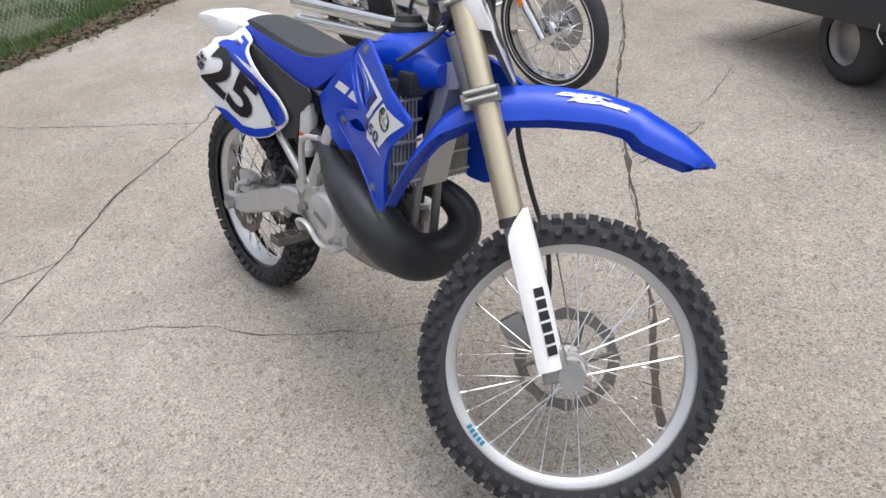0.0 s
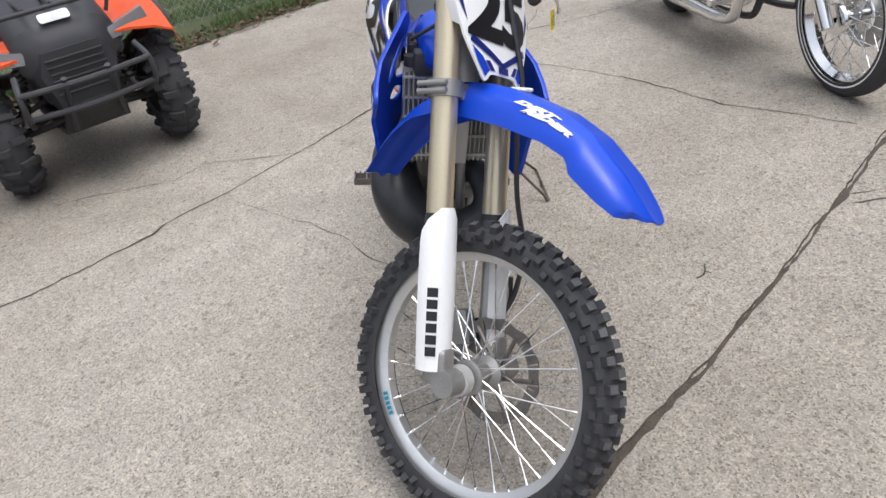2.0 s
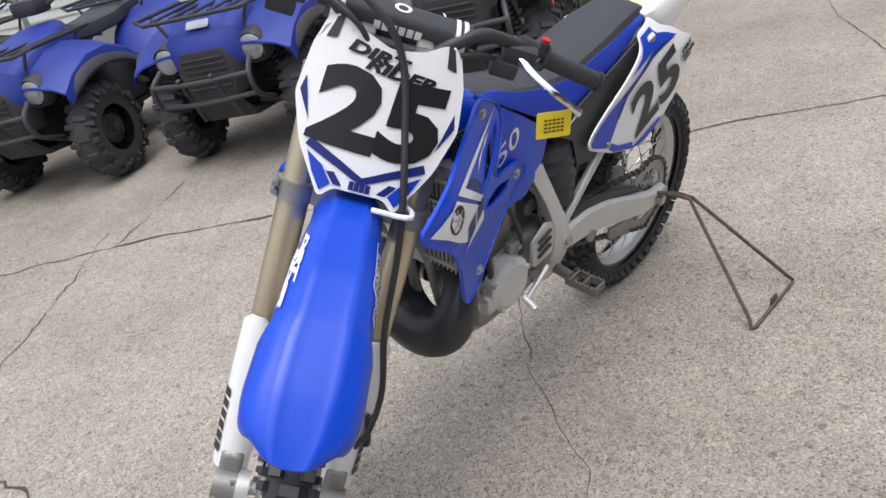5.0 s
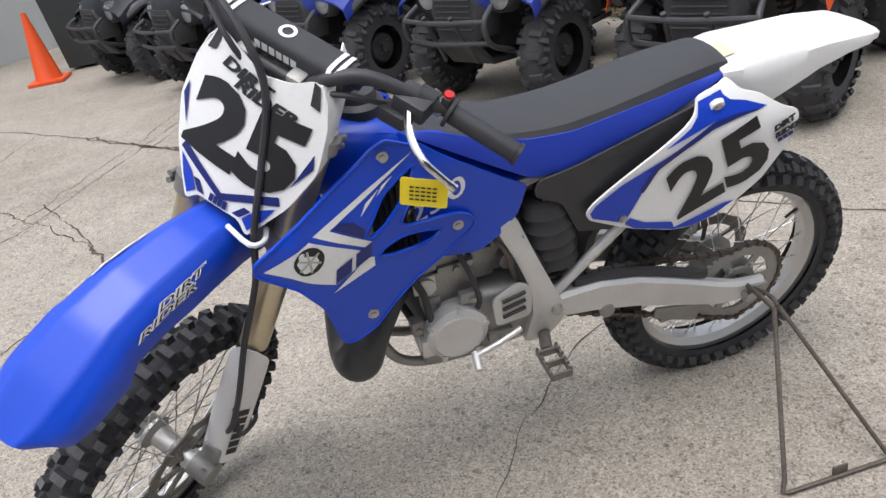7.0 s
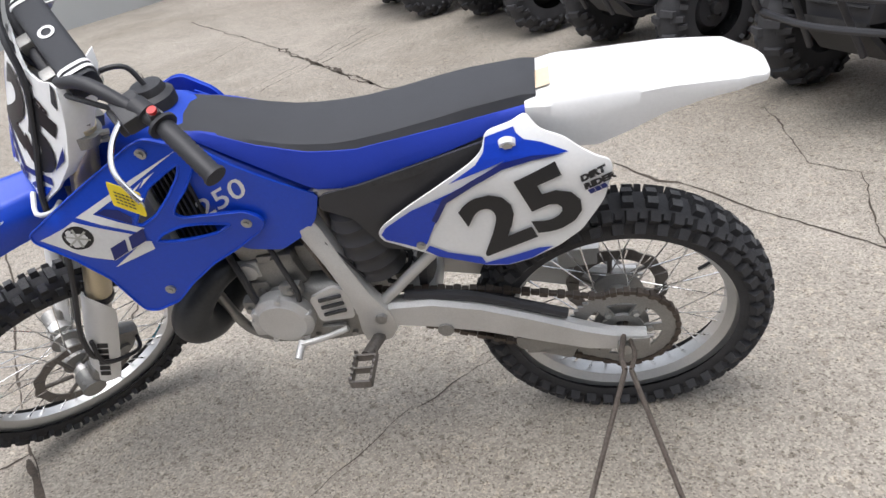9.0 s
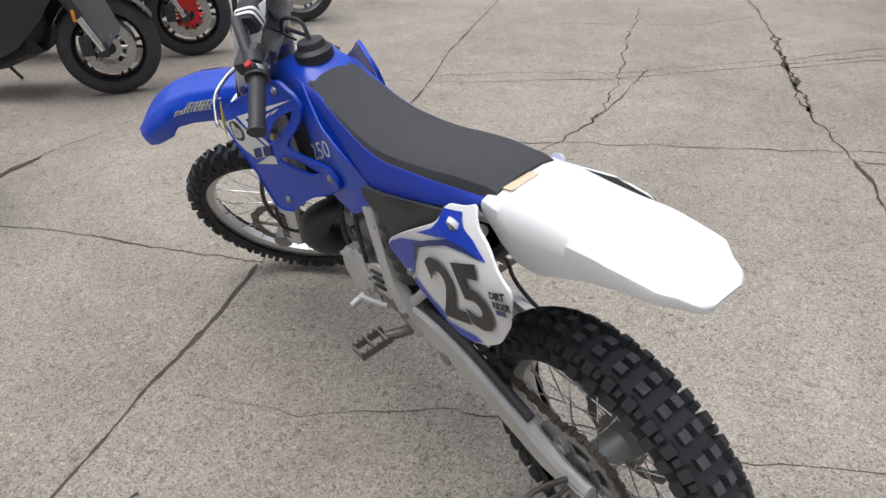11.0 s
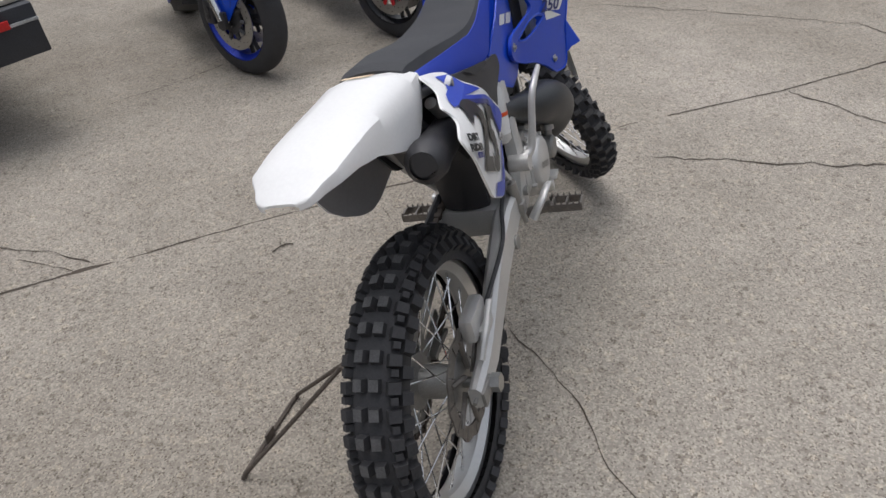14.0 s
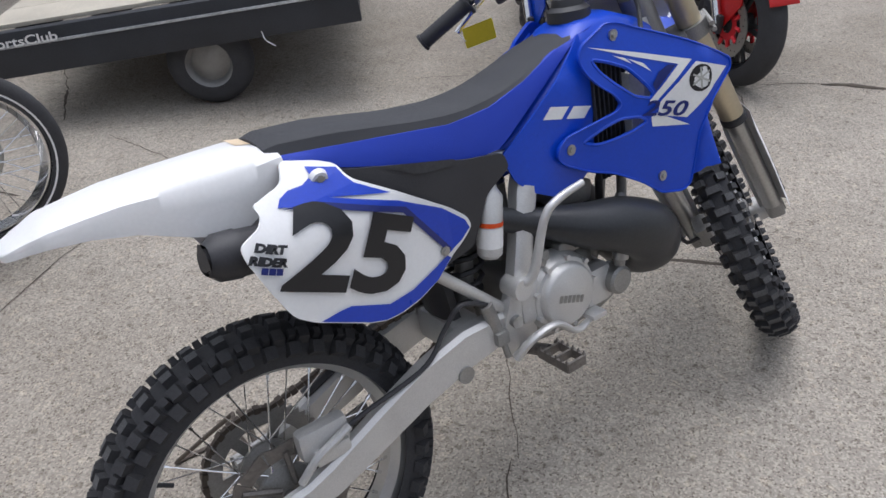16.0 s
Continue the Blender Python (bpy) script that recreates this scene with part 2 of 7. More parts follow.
def sheet(outline, place, step=0.04, back=None):
    """A flat outline in (u, v) cut into small faces, laid on a surface by place(u, v), and given a back at the offset back."""
    bm = bmesh.new()
    bm.faces.new([bm.verts.new((u, v, 0)) for u, v in outline])
    lo = [min(p[i] for p in outline) for i in (0, 1)]
    hi = [max(p[i] for p in outline) for i in (0, 1)]
    for i in (0, 1):
        n = max(1, int((hi[i] - lo[i]) / step))
        for k in range(1, n):
            co, no = [0, 0, 0], [0, 0, 0]
            co[i], no[i] = lo[i] + (hi[i] - lo[i]) * k / n, 1
            bmesh.ops.bisect_plane(bm, geom=bm.verts[:] + bm.edges[:] + bm.faces[:], plane_co=co, plane_no=no, dist=1e-6)
    bmesh.ops.triangulate(bm, faces=[f for f in bm.faces if len(f.verts) > 4])
    front = {v: v.co.copy() for v in bm.verts}
    for v, c in front.items():
        v.co = place(c.x, c.y)
    return backed(bm, back) if back is not None else bm


def holed(outline, holes, place, step=0.03, back=None):
    """A sheet with openings cut through it, laid on a surface by place(u, v)."""
    pts, edges = [], []
    for ring in (outline, *holes):
        b = len(pts)
        pts += [Vector(p[:2]) for p in ring]
        edges += [(b + k, b + (k + 1) % len(ring)) for k in range(len(ring))]
    us, vs = [p[0] for p in outline], [p[1] for p in outline]
    pts += [Vector((u, v)) for u in np.arange(min(us) + step / 2, max(us), step) for v in np.arange(min(vs) + step / 2, max(vs), step)]
    co, _, faces, *_ = delaunay_2d_cdt(pts, edges, [], 0, 1e-5)

    def inside(u, v, ring):
        return sum((a[1] > v) != (b[1] > v) and u < (b[0] - a[0]) * (v - a[1]) / (b[1] - a[1]) + a[0] for a, b in zip(ring, ring[1:] + ring[:1])) % 2

    def kept(f):
        u, v = sum(co[k].x for k in f) / 3, sum(co[k].y for k in f) / 3
        return inside(u, v, outline) and not any(inside(u, v, ring) for ring in holes)

    bm, made = bmesh.new(), {}
    for f in filter(kept, faces):
        for k in f:
            if k not in made:
                made[k] = bm.verts.new(place(float(co[k].x), float(co[k].y)))
        bm.faces.new([made[k] for k in f])
    return backed(bm, back) if back is not None else bm


def backed(bm, back):
    """Gives an open sheet a back at the offset back, and closes its edges."""
    back = Vector(back)
    faces, rim = bm.faces[:], [e for e in bm.edges if len(e.link_faces) == 1]
    twin = {v: bm.verts.new(v.co + back) for v in bm.verts[:]}
    for f in faces:
        bm.faces.new([twin[v] for v in reversed(f.verts)]).material_index = 1
    for e in rim:
        a, b = e.verts
        bm.faces.new((a, b, twin[b], twin[a]))
    return bm


def words(text, size, place, wide=1.0, bold=0.0, slant=0.0, step=0.03):
    """Lettering in the built-in font, centred on (0, 0) in (u, v), and laid on a surface by place(u, v)."""
    cu = bpy.data.curves.new("words", "FONT")
    cu.body, cu.size, cu.align_x, cu.align_y, cu.offset, cu.shear, cu.resolution_u = text, size, "CENTER", "CENTER", bold, slant, 3
    ob = new("words", cu)
    me = bpy.data.meshes.new_from_object(ob.evaluated_get(bpy.context.evaluated_depsgraph_get()))
    bpy.data.objects.remove(ob)
    bpy.data.curves.remove(cu)
    bm = bmesh.new()
    bm.from_mesh(me)
    bpy.data.meshes.remove(me)
    bmesh.ops.remove_doubles(bm, verts=bm.verts, dist=1e-6)
    xs, ys = [v.co.x for v in bm.verts], [v.co.y for v in bm.verts]
    for i, vals in ((0, xs), (1, ys)):
        n = int((max(vals) - min(vals)) / step)
        for k in range(1, n):
            co, no = [0, 0, 0], [0, 0, 0]
            co[i], no[i] = min(vals) + (max(vals) - min(vals)) * k / n, 1
            bmesh.ops.bisect_plane(bm, geom=bm.verts[:] + bm.edges[:] + bm.faces[:], plane_co=co, plane_no=no, dist=1e-6)
    bmesh.ops.triangulate(bm, faces=bm.faces[:])
    for v in bm.verts:
        v.co = place(v.co.x * wide, v.co.y)
    return bm


def bars(n, w, h, place, gap=0.25, slant=0.0):
    """Plain blocks that stand for a word of n letters, w long and h high, centred on (0, 0)."""
    bm = bmesh.new()
    s = w / n
    for k in range(n):
        a, b = -w / 2 + k * s, -w / 2 + (k + 1 - gap) * s
        q = [(a - slant * h, -h / 2), (b - slant * h, -h / 2), (b + slant * h, h / 2), (a + slant * h, h / 2)]
        bm.faces.new([bm.verts.new(place(u, v)) for u, v in q])
    return bm

# ---- ground: one concrete sheet with its joints, cracks and the lawn along its edge ----
GROUND = thing("ground", Matrix(), "weathered exposed-aggregate concrete yard", "ground", kind="structure")
bm = bmesh.new()
bmesh.ops.create_grid(bm, x_segments=2, y_segments=2, size=400)
part("yard", bm, CONCRETE, GROUND, smooth=False)
rng = random.Random(4)


def crack(pts, width, wander=0.018):
    """A ragged dirt-filled crack through pts."""
    line = []
    for (x0, y0), (x1, y1) in zip(pts, pts[1:]):
        n = max(2, int(math.hypot(x1 - x0, y1 - y0) / 0.03))
        line += [(x0 + (x1 - x0) * k / n, y0 + (y1 - y0) * k / n) for k in range(n)]
    line.append(pts[-1])
    bm, last = bmesh.new(), None
    for i, (x, y) in enumerate(line):
        a, b = line[max(0, i - 1)], line[min(len(line) - 1, i + 1)]
        dx, dy = b[0] - a[0], b[1] - a[1]
        d = math.hypot(dx, dy) or 1
        off = wander * (noise.noise((x * 7, y * 7, 1.7)) + 0.6 * noise.noise((x * 23, y * 23, 5.1)))
        w = width * (0.3 + rng.random() * 0.5 + max(0, noise.noise((x * 5, y * 5, 9))) * 1.6) / 2
        if i in (0, len(line) - 1):
            w *= 0.3
        cx, cy = x - dy / d * off, y + dx / d * off
        pair = [bm.verts.new((cx - dy / d * w, cy + dx / d * w, 0.002)), bm.verts.new((cx + dy / d * w, cy - dx / d * w, 0.002))]
        if last:
            bm.faces.new((last[0], last[1], pair[1], pair[0]))
        last = pair
    part("crack", bm, CRACK, GROUND, smooth=False)


def lip(pts, rise):
    """One slab stands a little proud of its neighbour along a joint: a low riser that fades back into the slab."""
    bm, last = bmesh.new(), None
    for (x0, y0), (x1, y1) in zip(pts, pts[1:]):
        n = max(2, int(math.hypot(x1 - x0, y1 - y0) / 0.035))
        d = Vector((y0 - y1, x1 - x0, 0)).normalized()
        d = d if d.x > 0 else -d
        for k in range(n + 1):
            p = Vector((x0 + (x1 - x0) * k / n, y0 + (y1 - y0) * k / n, 0))
            p += d * 0.012 * (noise.noise((p.x * 9, p.y * 9, 3.3)) + 0.6 * noise.noise((p.x * 31, p.y * 31, 2.2)))
            h = rise * (0.75 + 0.5 * noise.noise((p.x * 4, p.y * 4, 8.1)))
            row = [bm.verts.new(p + d * a + Vector((0, 0, z))) for a, z in ((0.004, 0.001), (0.0, h), (-0.16, 0.0005))]
            if last:
                for j in (0, 1):
                    f = bm.faces.new((last[j], last[j + 1], row[j + 1], row[j]))
                    f.material_index = 1 - j
            last = row
    part("slab_lip", bm, (CONCRETE, CRACK), GROUND, smooth=False)


lip([(-3.34, 5.63), (-0.64, 2.68), (-0.29, 2.24), (0.1, 1.77), (0.52, 1.38), (0.83, 1.08), (1.22, 0.68), (1.45, 0.41), (1.72, 0.16), (1.93, -0.06), (2.16, -0.31)], 0.008)
crack([(-3.33, 5.64), (-0.63, 2.69), (-0.28, 2.24), (0.11, 1.78)], 0.016, 0.01)
crack([(0.11, 1.78), (0.53, 1.39), (0.83, 1.09)], 0.017, 0.01)
crack([(0.83, 1.09), (1.22, 0.69), (1.46, 0.42), (1.72, 0.17)], 0.022, 0.01)
crack([(1.72, 0.16), (1.93, -0.06), (2.16, -0.31), (2.57, -0.8), (3.28, -1.52), (3.83, -2.03), (4.79, -3.07), (6.83, -5.34)], 0.012, 0.01)
crack([(4.31, -5.7), (3.18, -4.62), (2.65, -4.08), (2.05, -3.43), (1.61, -2.94), (1.17, -2.61), (0.78, -2.27), (0.4, -1.87), (0.16, -1.53), (-0.17, -1.21)], 0.017, 0.03)
crack([(-0.17, -1.21), (-0.39, -0.99), (-0.73, -0.67), (-1.03, -0.43), (-1.25, -0.22), (-1.44, 0.01), (-1.71, 0.34), (-2.1, 0.67)], 0.012)
crack([(-2.1, 0.67), (-2.15, 1.03), (-2.26, 1.38), (-2.49, 1.77)], 0.009)
crack([(-2.1, 0.67), (-2.5, 0.8), (-2.99, 0.95)], 0.007)
crack([(-3.17, -0.78), (-2.66, -0.45), (-2.13, -0.02), (-1.71, 0.34), (-1.26, 0.79), (-0.89, 1.09), (-0.44, 1.35), (0.02, 1.79)], 0.0075)
crack([(0.27, 1.66), (0.41, 1.81), (0.5, 1.94), (0.55, 1.63), (0.54, 1.43)], 0.006)
crack([(0.63, -0.04), (0.74, 0.15), (0.86, 0.36), (0.98, 0.45), (1.16, 0.61), (1.23, 0.66)], 0.0028, 0.012)
crack([(0.62, -0.02), (0.54, -0.12), (0.39, -0.27), (0.21, -0.38), (0.05, -0.54), (-0.1, -0.73), (-0.28, -0.93)], 0.004, 0.012)
crack([(1.74, 0.15), (2.03, 0.42), (2.42, 0.73), (2.78, 1.08), (2.95, 1.32)], 0.009)
crack([(2.96, 1.17), (3.19, 1.02), (3.46, 0.68), (3.71, 0.19), (3.6, -1.19), (3.14, -1.67), (2.62, -2.42)], 0.008, 0.04)
crack([(3.22, 0.97), (3.31, 0.9), (3.42, 0.74)], 0.05)
crack([(2.53, 1.81), (2.64, 1.67), (2.76, 1.51)], 0.005)
crack([(1.77, -0.29), (1.82, -0.73), (1.92, -1.13), (2.0, -1.53), (2.12, -1.87), (2.46, -2.34), (2.8, -2.75), (3.24, -3.2), (3.93, -4.03)], 0.011, 0.04)
crack([(2.57, -0.81), (2.28, -1.18), (2.02, -1.49), (1.56, -2.01), (0.94, -2.7)], 0.008, 0.03)
crack([(2.62, -2.42), (2.17, -3.54), (1.88, -4.24)], 0.009, 0.03)
crack([(1.5, -2.9), (2.1, -3.49), (2.65, -4.08)], 0.03, 0.05)
crack([(-0.57, -1.9), (-0.62, -1.52), (-0.63, -1.31), (-0.77, -1.2), (-0.74, -0.94), (-0.71, -0.69)], 0.007)
crack([(1.03, -2.45), (0.76, -2.65), (0.37, -2.94)], 0.007)
crack([(2.15, -3.35), (1.98, -3.8), (1.75, -4.34)], 0.008)
crack([(2.11, -1.84), (2.33, -2.27), (2.63, -2.79)], 0.008)
crack([(0.48, 1.7), (0.48, 1.45)], 0.006)
crack([(1.66, 2.33), (2.03, 2.15), (2.31, 2.04), (2.68, 2.41)], 0.006)
crack([(0.02, 2.95), (0.11, 3.41), (0.16, 3.84)], 0.01)
crack([(0.18, 2.62), (0.28, 2.39), (0.36, 2.07)], 0.006)

crack([(4.48, -2.63), (4.09, -3.03), (3.62, -3.51), (3.22, -3.96), (3.13, -4.49)], 0.007)
crack([(3.38, -1.58), (3.11, -2.02), (2.79, -2.47), (2.64, -2.62), (2.46, -3.16), (2.2, -3.7), (2.0, -4.4)], 0.008, 0.03)

# lawn behind the parked quads, with its litter of dead leaves
ROW, OUT = Vector((0.58, -0.815, 0)), Vector((0.815, 0.58, 0))
LAWN = mat("lawn_soil", (0.06, 0.075, 0.03), 0.95, vary=0.5, size=6, bump=0.6)
BLADE = mat("grass_blades", (0.075, 0.13, 0.03), 0.7, vary=0.45, size=4)
LEAF = mat("dead_leaves", (0.1, 0.062, 0.038), 0.85, vary=0.6, size=30)


def plan(a, n, z=0.0):
    """A point a along the row of quads and n out from the lawn's edge (behind it: negative)."""
    p = Vector((-3.2, -1.9, 0)) + ROW * a + OUT * n
    return Vector((p.x, p.y, z))


def edge(a):
    return 0.08 * math.sin(a * 1.3) + 0.05 * noise.noise((a * 3, 0, 2)) + 0.1 * max(0, -a - 1) * 0.6


lawn = thing("lawn", Matrix(), "patchy green grass strip beside the concrete", "lawn", kind="structure")
rows = [[plan(a, edge(a), 0.004), plan(a, -0.2, 0.03), plan(a, -2.4, 0.05), plan(a, -12, 0.05)] for a in np.linspace(-9, 10, 90)]
part("turf", skin(rows, closed=False), LAWN, lawn)
verts, faces = [], []
for k in range(42000):
    a, n = rng.uniform(-4.5, 6), -abs(rng.gauss(0, 1.1)) - 0.12
    if noise.noise((a * 1.5, n * 1.5, 3)) < -0.35 * (n > -0.5):
        continue
    p, h, t = plan(a, n, 0.03), rng.uniform(0.03, 0.085), rng.uniform(0, 6.283)
    c, s = math.cos(t) * 0.004, math.sin(t) * 0.004
    b = len(verts)
    verts += [(p.x - c, p.y - s, p.z), (p.x + c, p.y + s, p.z), (p.x + rng.gauss(0, 0.02), p.y + rng.gauss(0, 0.02), p.z + h)]
    faces.append((b, b + 1, b + 2))
me = bpy.data.meshes.new("grass")
me.from_pydata(verts, [], faces)
me.materials.append(BLADE)
grass = tagged(new("grass", me), "short green grass blades with bare patches", "grass", kind="stuff")
verts, faces = [], []
for k in range(5200):
    a = rng.uniform(-5, 6.5)
    n = edge(a) + rng.gauss(-0.14, 0.13)
    p, r, t = plan(a, n, 0.012 + rng.random() * 0.035), rng.uniform(0.012, 0.032), rng.uniform(0, 6.283)
    tilt = [rng.uniform(-0.012, 0.018) for _ in range(4)]
    b = len(verts)
    verts += [(p.x + r * math.cos(t + q) * f, p.y + r * math.sin(t + q) * f, p.z + tilt[i]) for i, (q, f) in enumerate(((0, 1), (1.3, 0.6), (3.14, 1), (4.6, 0.55)))]
    faces.append((b, b + 1, b + 2, b + 3))
me = bpy.data.meshes.new("leaf_litter")
me.from_pydata(verts, [], faces)
me.materials.append(LEAF)
tagged(new("leaf_litter", me), "brown dead leaves along the lawn edge", "leaves", kind="stuff")
twig = thing("twig", Matrix.Translation((0.798, 0.838, 0.0)), "small dark twig lying on the concrete", "twig")
part("stem", tube([(-0.035, 0.01, 0.004), (0.0, 0.0, 0.006), (0.02, -0.012, 0.005), (0.03, -0.035, 0.004)], 0.0022, 6), CRACK, twig)
part("side_shoot", tube([(0.005, -0.002, 0.006), (0.02, 0.012, 0.008)], 0.0015, 5), CRACK, twig)

# ---- the motocross bike: x ahead, y to its left, z up in its own upright frame; it leans left on its stand ----
BIKE = Matrix(((0.9977, -0.066, -0.0179, 0.0747), (0.0683, 0.976, 0.2068, -0.0951), (0.0039, -0.2075, 0.9782, -0.0047), (0, 0, 0, 1)))
bike = thing("dirt_bike", BIKE, "blue and white motocross bike leaning on a rusty triangle stand", "motorcycle")
RAKE, LOCK = radians(27), radians(46)
AXIS = Vector((1.374, 0, 0.331))
UPWARD = Vector((-math.sin(RAKE), 0, math.cos(RAKE)))
AHEAD = Vector((math.cos(RAKE), 0, math.sin(RAKE)))
LEAN_AT = AXIS + UPWARD * 0.1
STEER = Matrix.Translation(AXIS) @ Matrix.Rotation(LOCK, 4, UPWARD) @ Matrix.Translation(LEAN_AT - AXIS) @ Matrix.Rotation(radians(-2.2), 4, AHEAD) @ Matrix.Translation(-LEAN_AT)


def tyre_mesh(R, w, knob, rim_r, pitches, rows, knob_len):
    """A knobbly tyre about the y axis: casing, and blocks set square to it."""
    casing, crown = [], R - knob
    h = crown - rim_r
    for k in range(17):
        a = math.pi * k / 16
        casing.append((-w * math.cos(a) * (1 + 0.12 * math.sin(a)) * (0.82 + 0.18 * math.sin(a)), rim_r + h * (math.sin(a) ** 0.72)))
    casing_bm = lathe(casing, seg=72)
    bm = bmesh.new()
    verts, faces, tops = [], [], []
    for k in range(pitches):
        for lat, lw, ll, shift in rows[k % len(rows)]:
            a0 = 2 * math.pi * (k + shift) / pitches
            th = math.pi / 2 + lat * 1.18
            cy, cr = -w * math.cos(th) * (1 + 0.12 * math.sin(th)) * (0.82 + 0.18 * math.sin(th)), rim_r + h * (math.sin(th) ** 0.72)
            ny, nr = math.sin(lat * 1.0), math.cos(lat * 1.0)
            ring = []
            for depth, grow in ((-0.004, 1.12), (knob, 0.9)):
                for sa, sl in ((-1, -1), (1, -1), (1, 1), (-1, 1)):
                    y = cy + ny * depth + nr * sl * lw / 2 * grow
                    r = cr + nr * depth - ny * sl * lw / 2 * grow
                    a = a0 + sa * ll * knob_len / 2 * grow / R
                    ring.append((r * math.cos(a), y, r * math.sin(a)))
            tops.append(abs(lat) < 0.5)
            base = len(verts)
            verts += ring
            faces += [[base + i for i in f] for f in ((4, 5, 6, 7), (0, 1, 5, 4), (1, 2, 6, 5), (2, 3, 7, 6), (3, 0, 4, 7))]
    me = bpy.data.meshes.new("knobs")
    me.from_pydata(verts, [], faces)
    bm.from_mesh(me)
    bpy.data.meshes.remove(me)
    bm.faces.ensure_lookup_table()
    start = len(bm.faces) - len(faces)
    for k, top in enumerate(tops):
        bm.faces[start + 5 * k].material_index = 1 if top else 0
    return casing_bm, bm


def tyre_parts(parent, meshes, label, m, top):
    """The casing, and its tread blocks as one part."""
    tyre = part("tyre", meshes[0], RUBBER, parent, label, xf=m)
    tagged(part("tread", meshes[1], (RUBBER, top), parent, smooth=False, xf=m), kind="stuff")
    return tyre


def spoked_wheel(parent, name, m, R, w, knob, rim_r, rim_w, hub_r, hub_w, rows, pitches, knob_len, label):
    prof = [(-rim_w, rim_r - 0.004), (-rim_w, rim_r + 0.012), (-rim_w + 0.006, rim_r + 0.012), (-rim_w + 0.01, rim_r - 0.004), (0, rim_r - 0.012),
            (rim_w - 0.01, rim_r - 0.004), (rim_w - 0.006, rim_r + 0.012), (rim_w, rim_r + 0.012), (rim_w, rim_r - 0.004), (rim_w * 0.55, rim_r - 0.02),
            (-rim_w * 0.55, rim_r - 0.02)]
    wheel = part(name, lathe(prof, seg=72, closed=True), RIM, parent, label, xf=m)
    tyre_parts(wheel, tyre_mesh(R, w, knob, rim_r, pitches, rows, knob_len), "black knobbly off-road tyre", m, KNOB_TOP)
    hub = lathe([(-hub_w, 0.012), (-hub_w, hub_r * 0.8), (-hub_w + 0.004, hub_r), (-hub_w + 0.012, hub_r), (-hub_w + 0.022, hub_r * 0.6), (hub_w - 0.022, hub_r * 0.6),
                 (hub_w - 0.012, hub_r), (hub_w - 0.004, hub_r), (hub_w, hub_r * 0.8), (hub_w, 0.012)], seg=36)
    part("hub", hub, ALU_DULL, wheel, xf=m)
    for k in range(36):
        side = 1 if k % 2 else -1
        lean_a = 0.5 if (k // 2) % 2 else -0.5
        a = 2 * math.pi * k / 36
        p = Vector((hub_r * 0.92 * math.cos(a - lean_a), side * (hub_w - 0.008), hub_r * 0.92 * math.sin(a - lean_a)))
        q = Vector((rim_r * math.cos(a), side * 0.004, rim_r * math.sin(a))) * 1.0
        q = Vector((q.x * (rim_r - 0.018) / rim_r, q.y, q.z * (rim_r - 0.018) / rim_r))
        bm = join(rod(p, q, 0.0017, 6), rod(q + (p - q).normalized() * 0.016, q, 0.0034, 6))
        part("spoke", bm, CHROME, wheel, xf=m)
    return wheel


def wave_disc(r_in, r_out, y, t, waves=12):
    """A brake disc with a wavy rim, holes and six arms."""
    outer = [((r_out - 0.006 * (0.5 + 0.5 * math.cos(waves * a))) * math.cos(a), (r_out - 0.006 * (0.5 + 0.5 * math.cos(waves * a))) * math.sin(a)) for a in np.linspace(0, 2 * math.pi, 97)[:-1]]
    bm = bmesh.new()
    for (x0, z0), (x1, z1) in zip(outer, outer[1:] + outer[:1]):
        s0, s1 = r_in / math.hypot(x0, z0), r_in / math.hypot(x1, z1)
        bm.faces.new([bm.verts.new((x, y, z)) for x, z in ((x0, z0), (x1, z1), (x1 * s1, z1 * s1), (x0 * s0, z0 * s0))])
    bmesh.ops.remove_doubles(bm, verts=bm.verts, dist=1e-6)
    holes = [f for i, f in enumerate(bm.faces) if i % 8 in (3,)]
    bmesh.ops.inset_individual(bm, faces=holes, thickness=0.0022)
    bmesh.ops.delete(bm, geom=holes, context="FACES")
    bmesh.ops.solidify(bm, geom=bm.faces[:], thickness=t)
    return bm


def disc_arms(parent, r_in, y, m):
    """Six arms from the hub to the disc."""
    for a in np.linspace(0, 2 * math.pi, 7)[:-1]:
        part("disc_arm", rod((0.03 * math.cos(a), y, 0.03 * math.sin(a)), ((r_in + 0.012) * math.cos(a + 0.4), y, (r_in + 0.012) * math.sin(a + 0.4)), 0.006, 6), DARK_STEEL, parent, xf=m)


REAR_ROWS = (((-0.17, 0.019, 1.0, 0), (0.17, 0.019, 1.0, 0), (-0.62, 0.024, 1.0, 0.1), (0.62, 0.024, 1.0, 0.1), (-0.62, 0.014, 0.6, 0.55), (0.62, 0.014, 0.6, 0.55), (-1.0, 0.024, 1.15, 0.5), (1.0, 0.024, 1.15, 0.5)),)
FRONT_ROWS = (((0.0, 0.034, 1.0, 0), (-0.85, 0.018, 0.9, 0.1), (0.85, 0.018, 0.9, 0.1)), ((-0.42, 0.022, 1.0, 0), (0.42, 0.022, 1.0, 0), (-1.1, 0.014, 0.8, 0), (1.1, 0.014, 0.8, 0)))

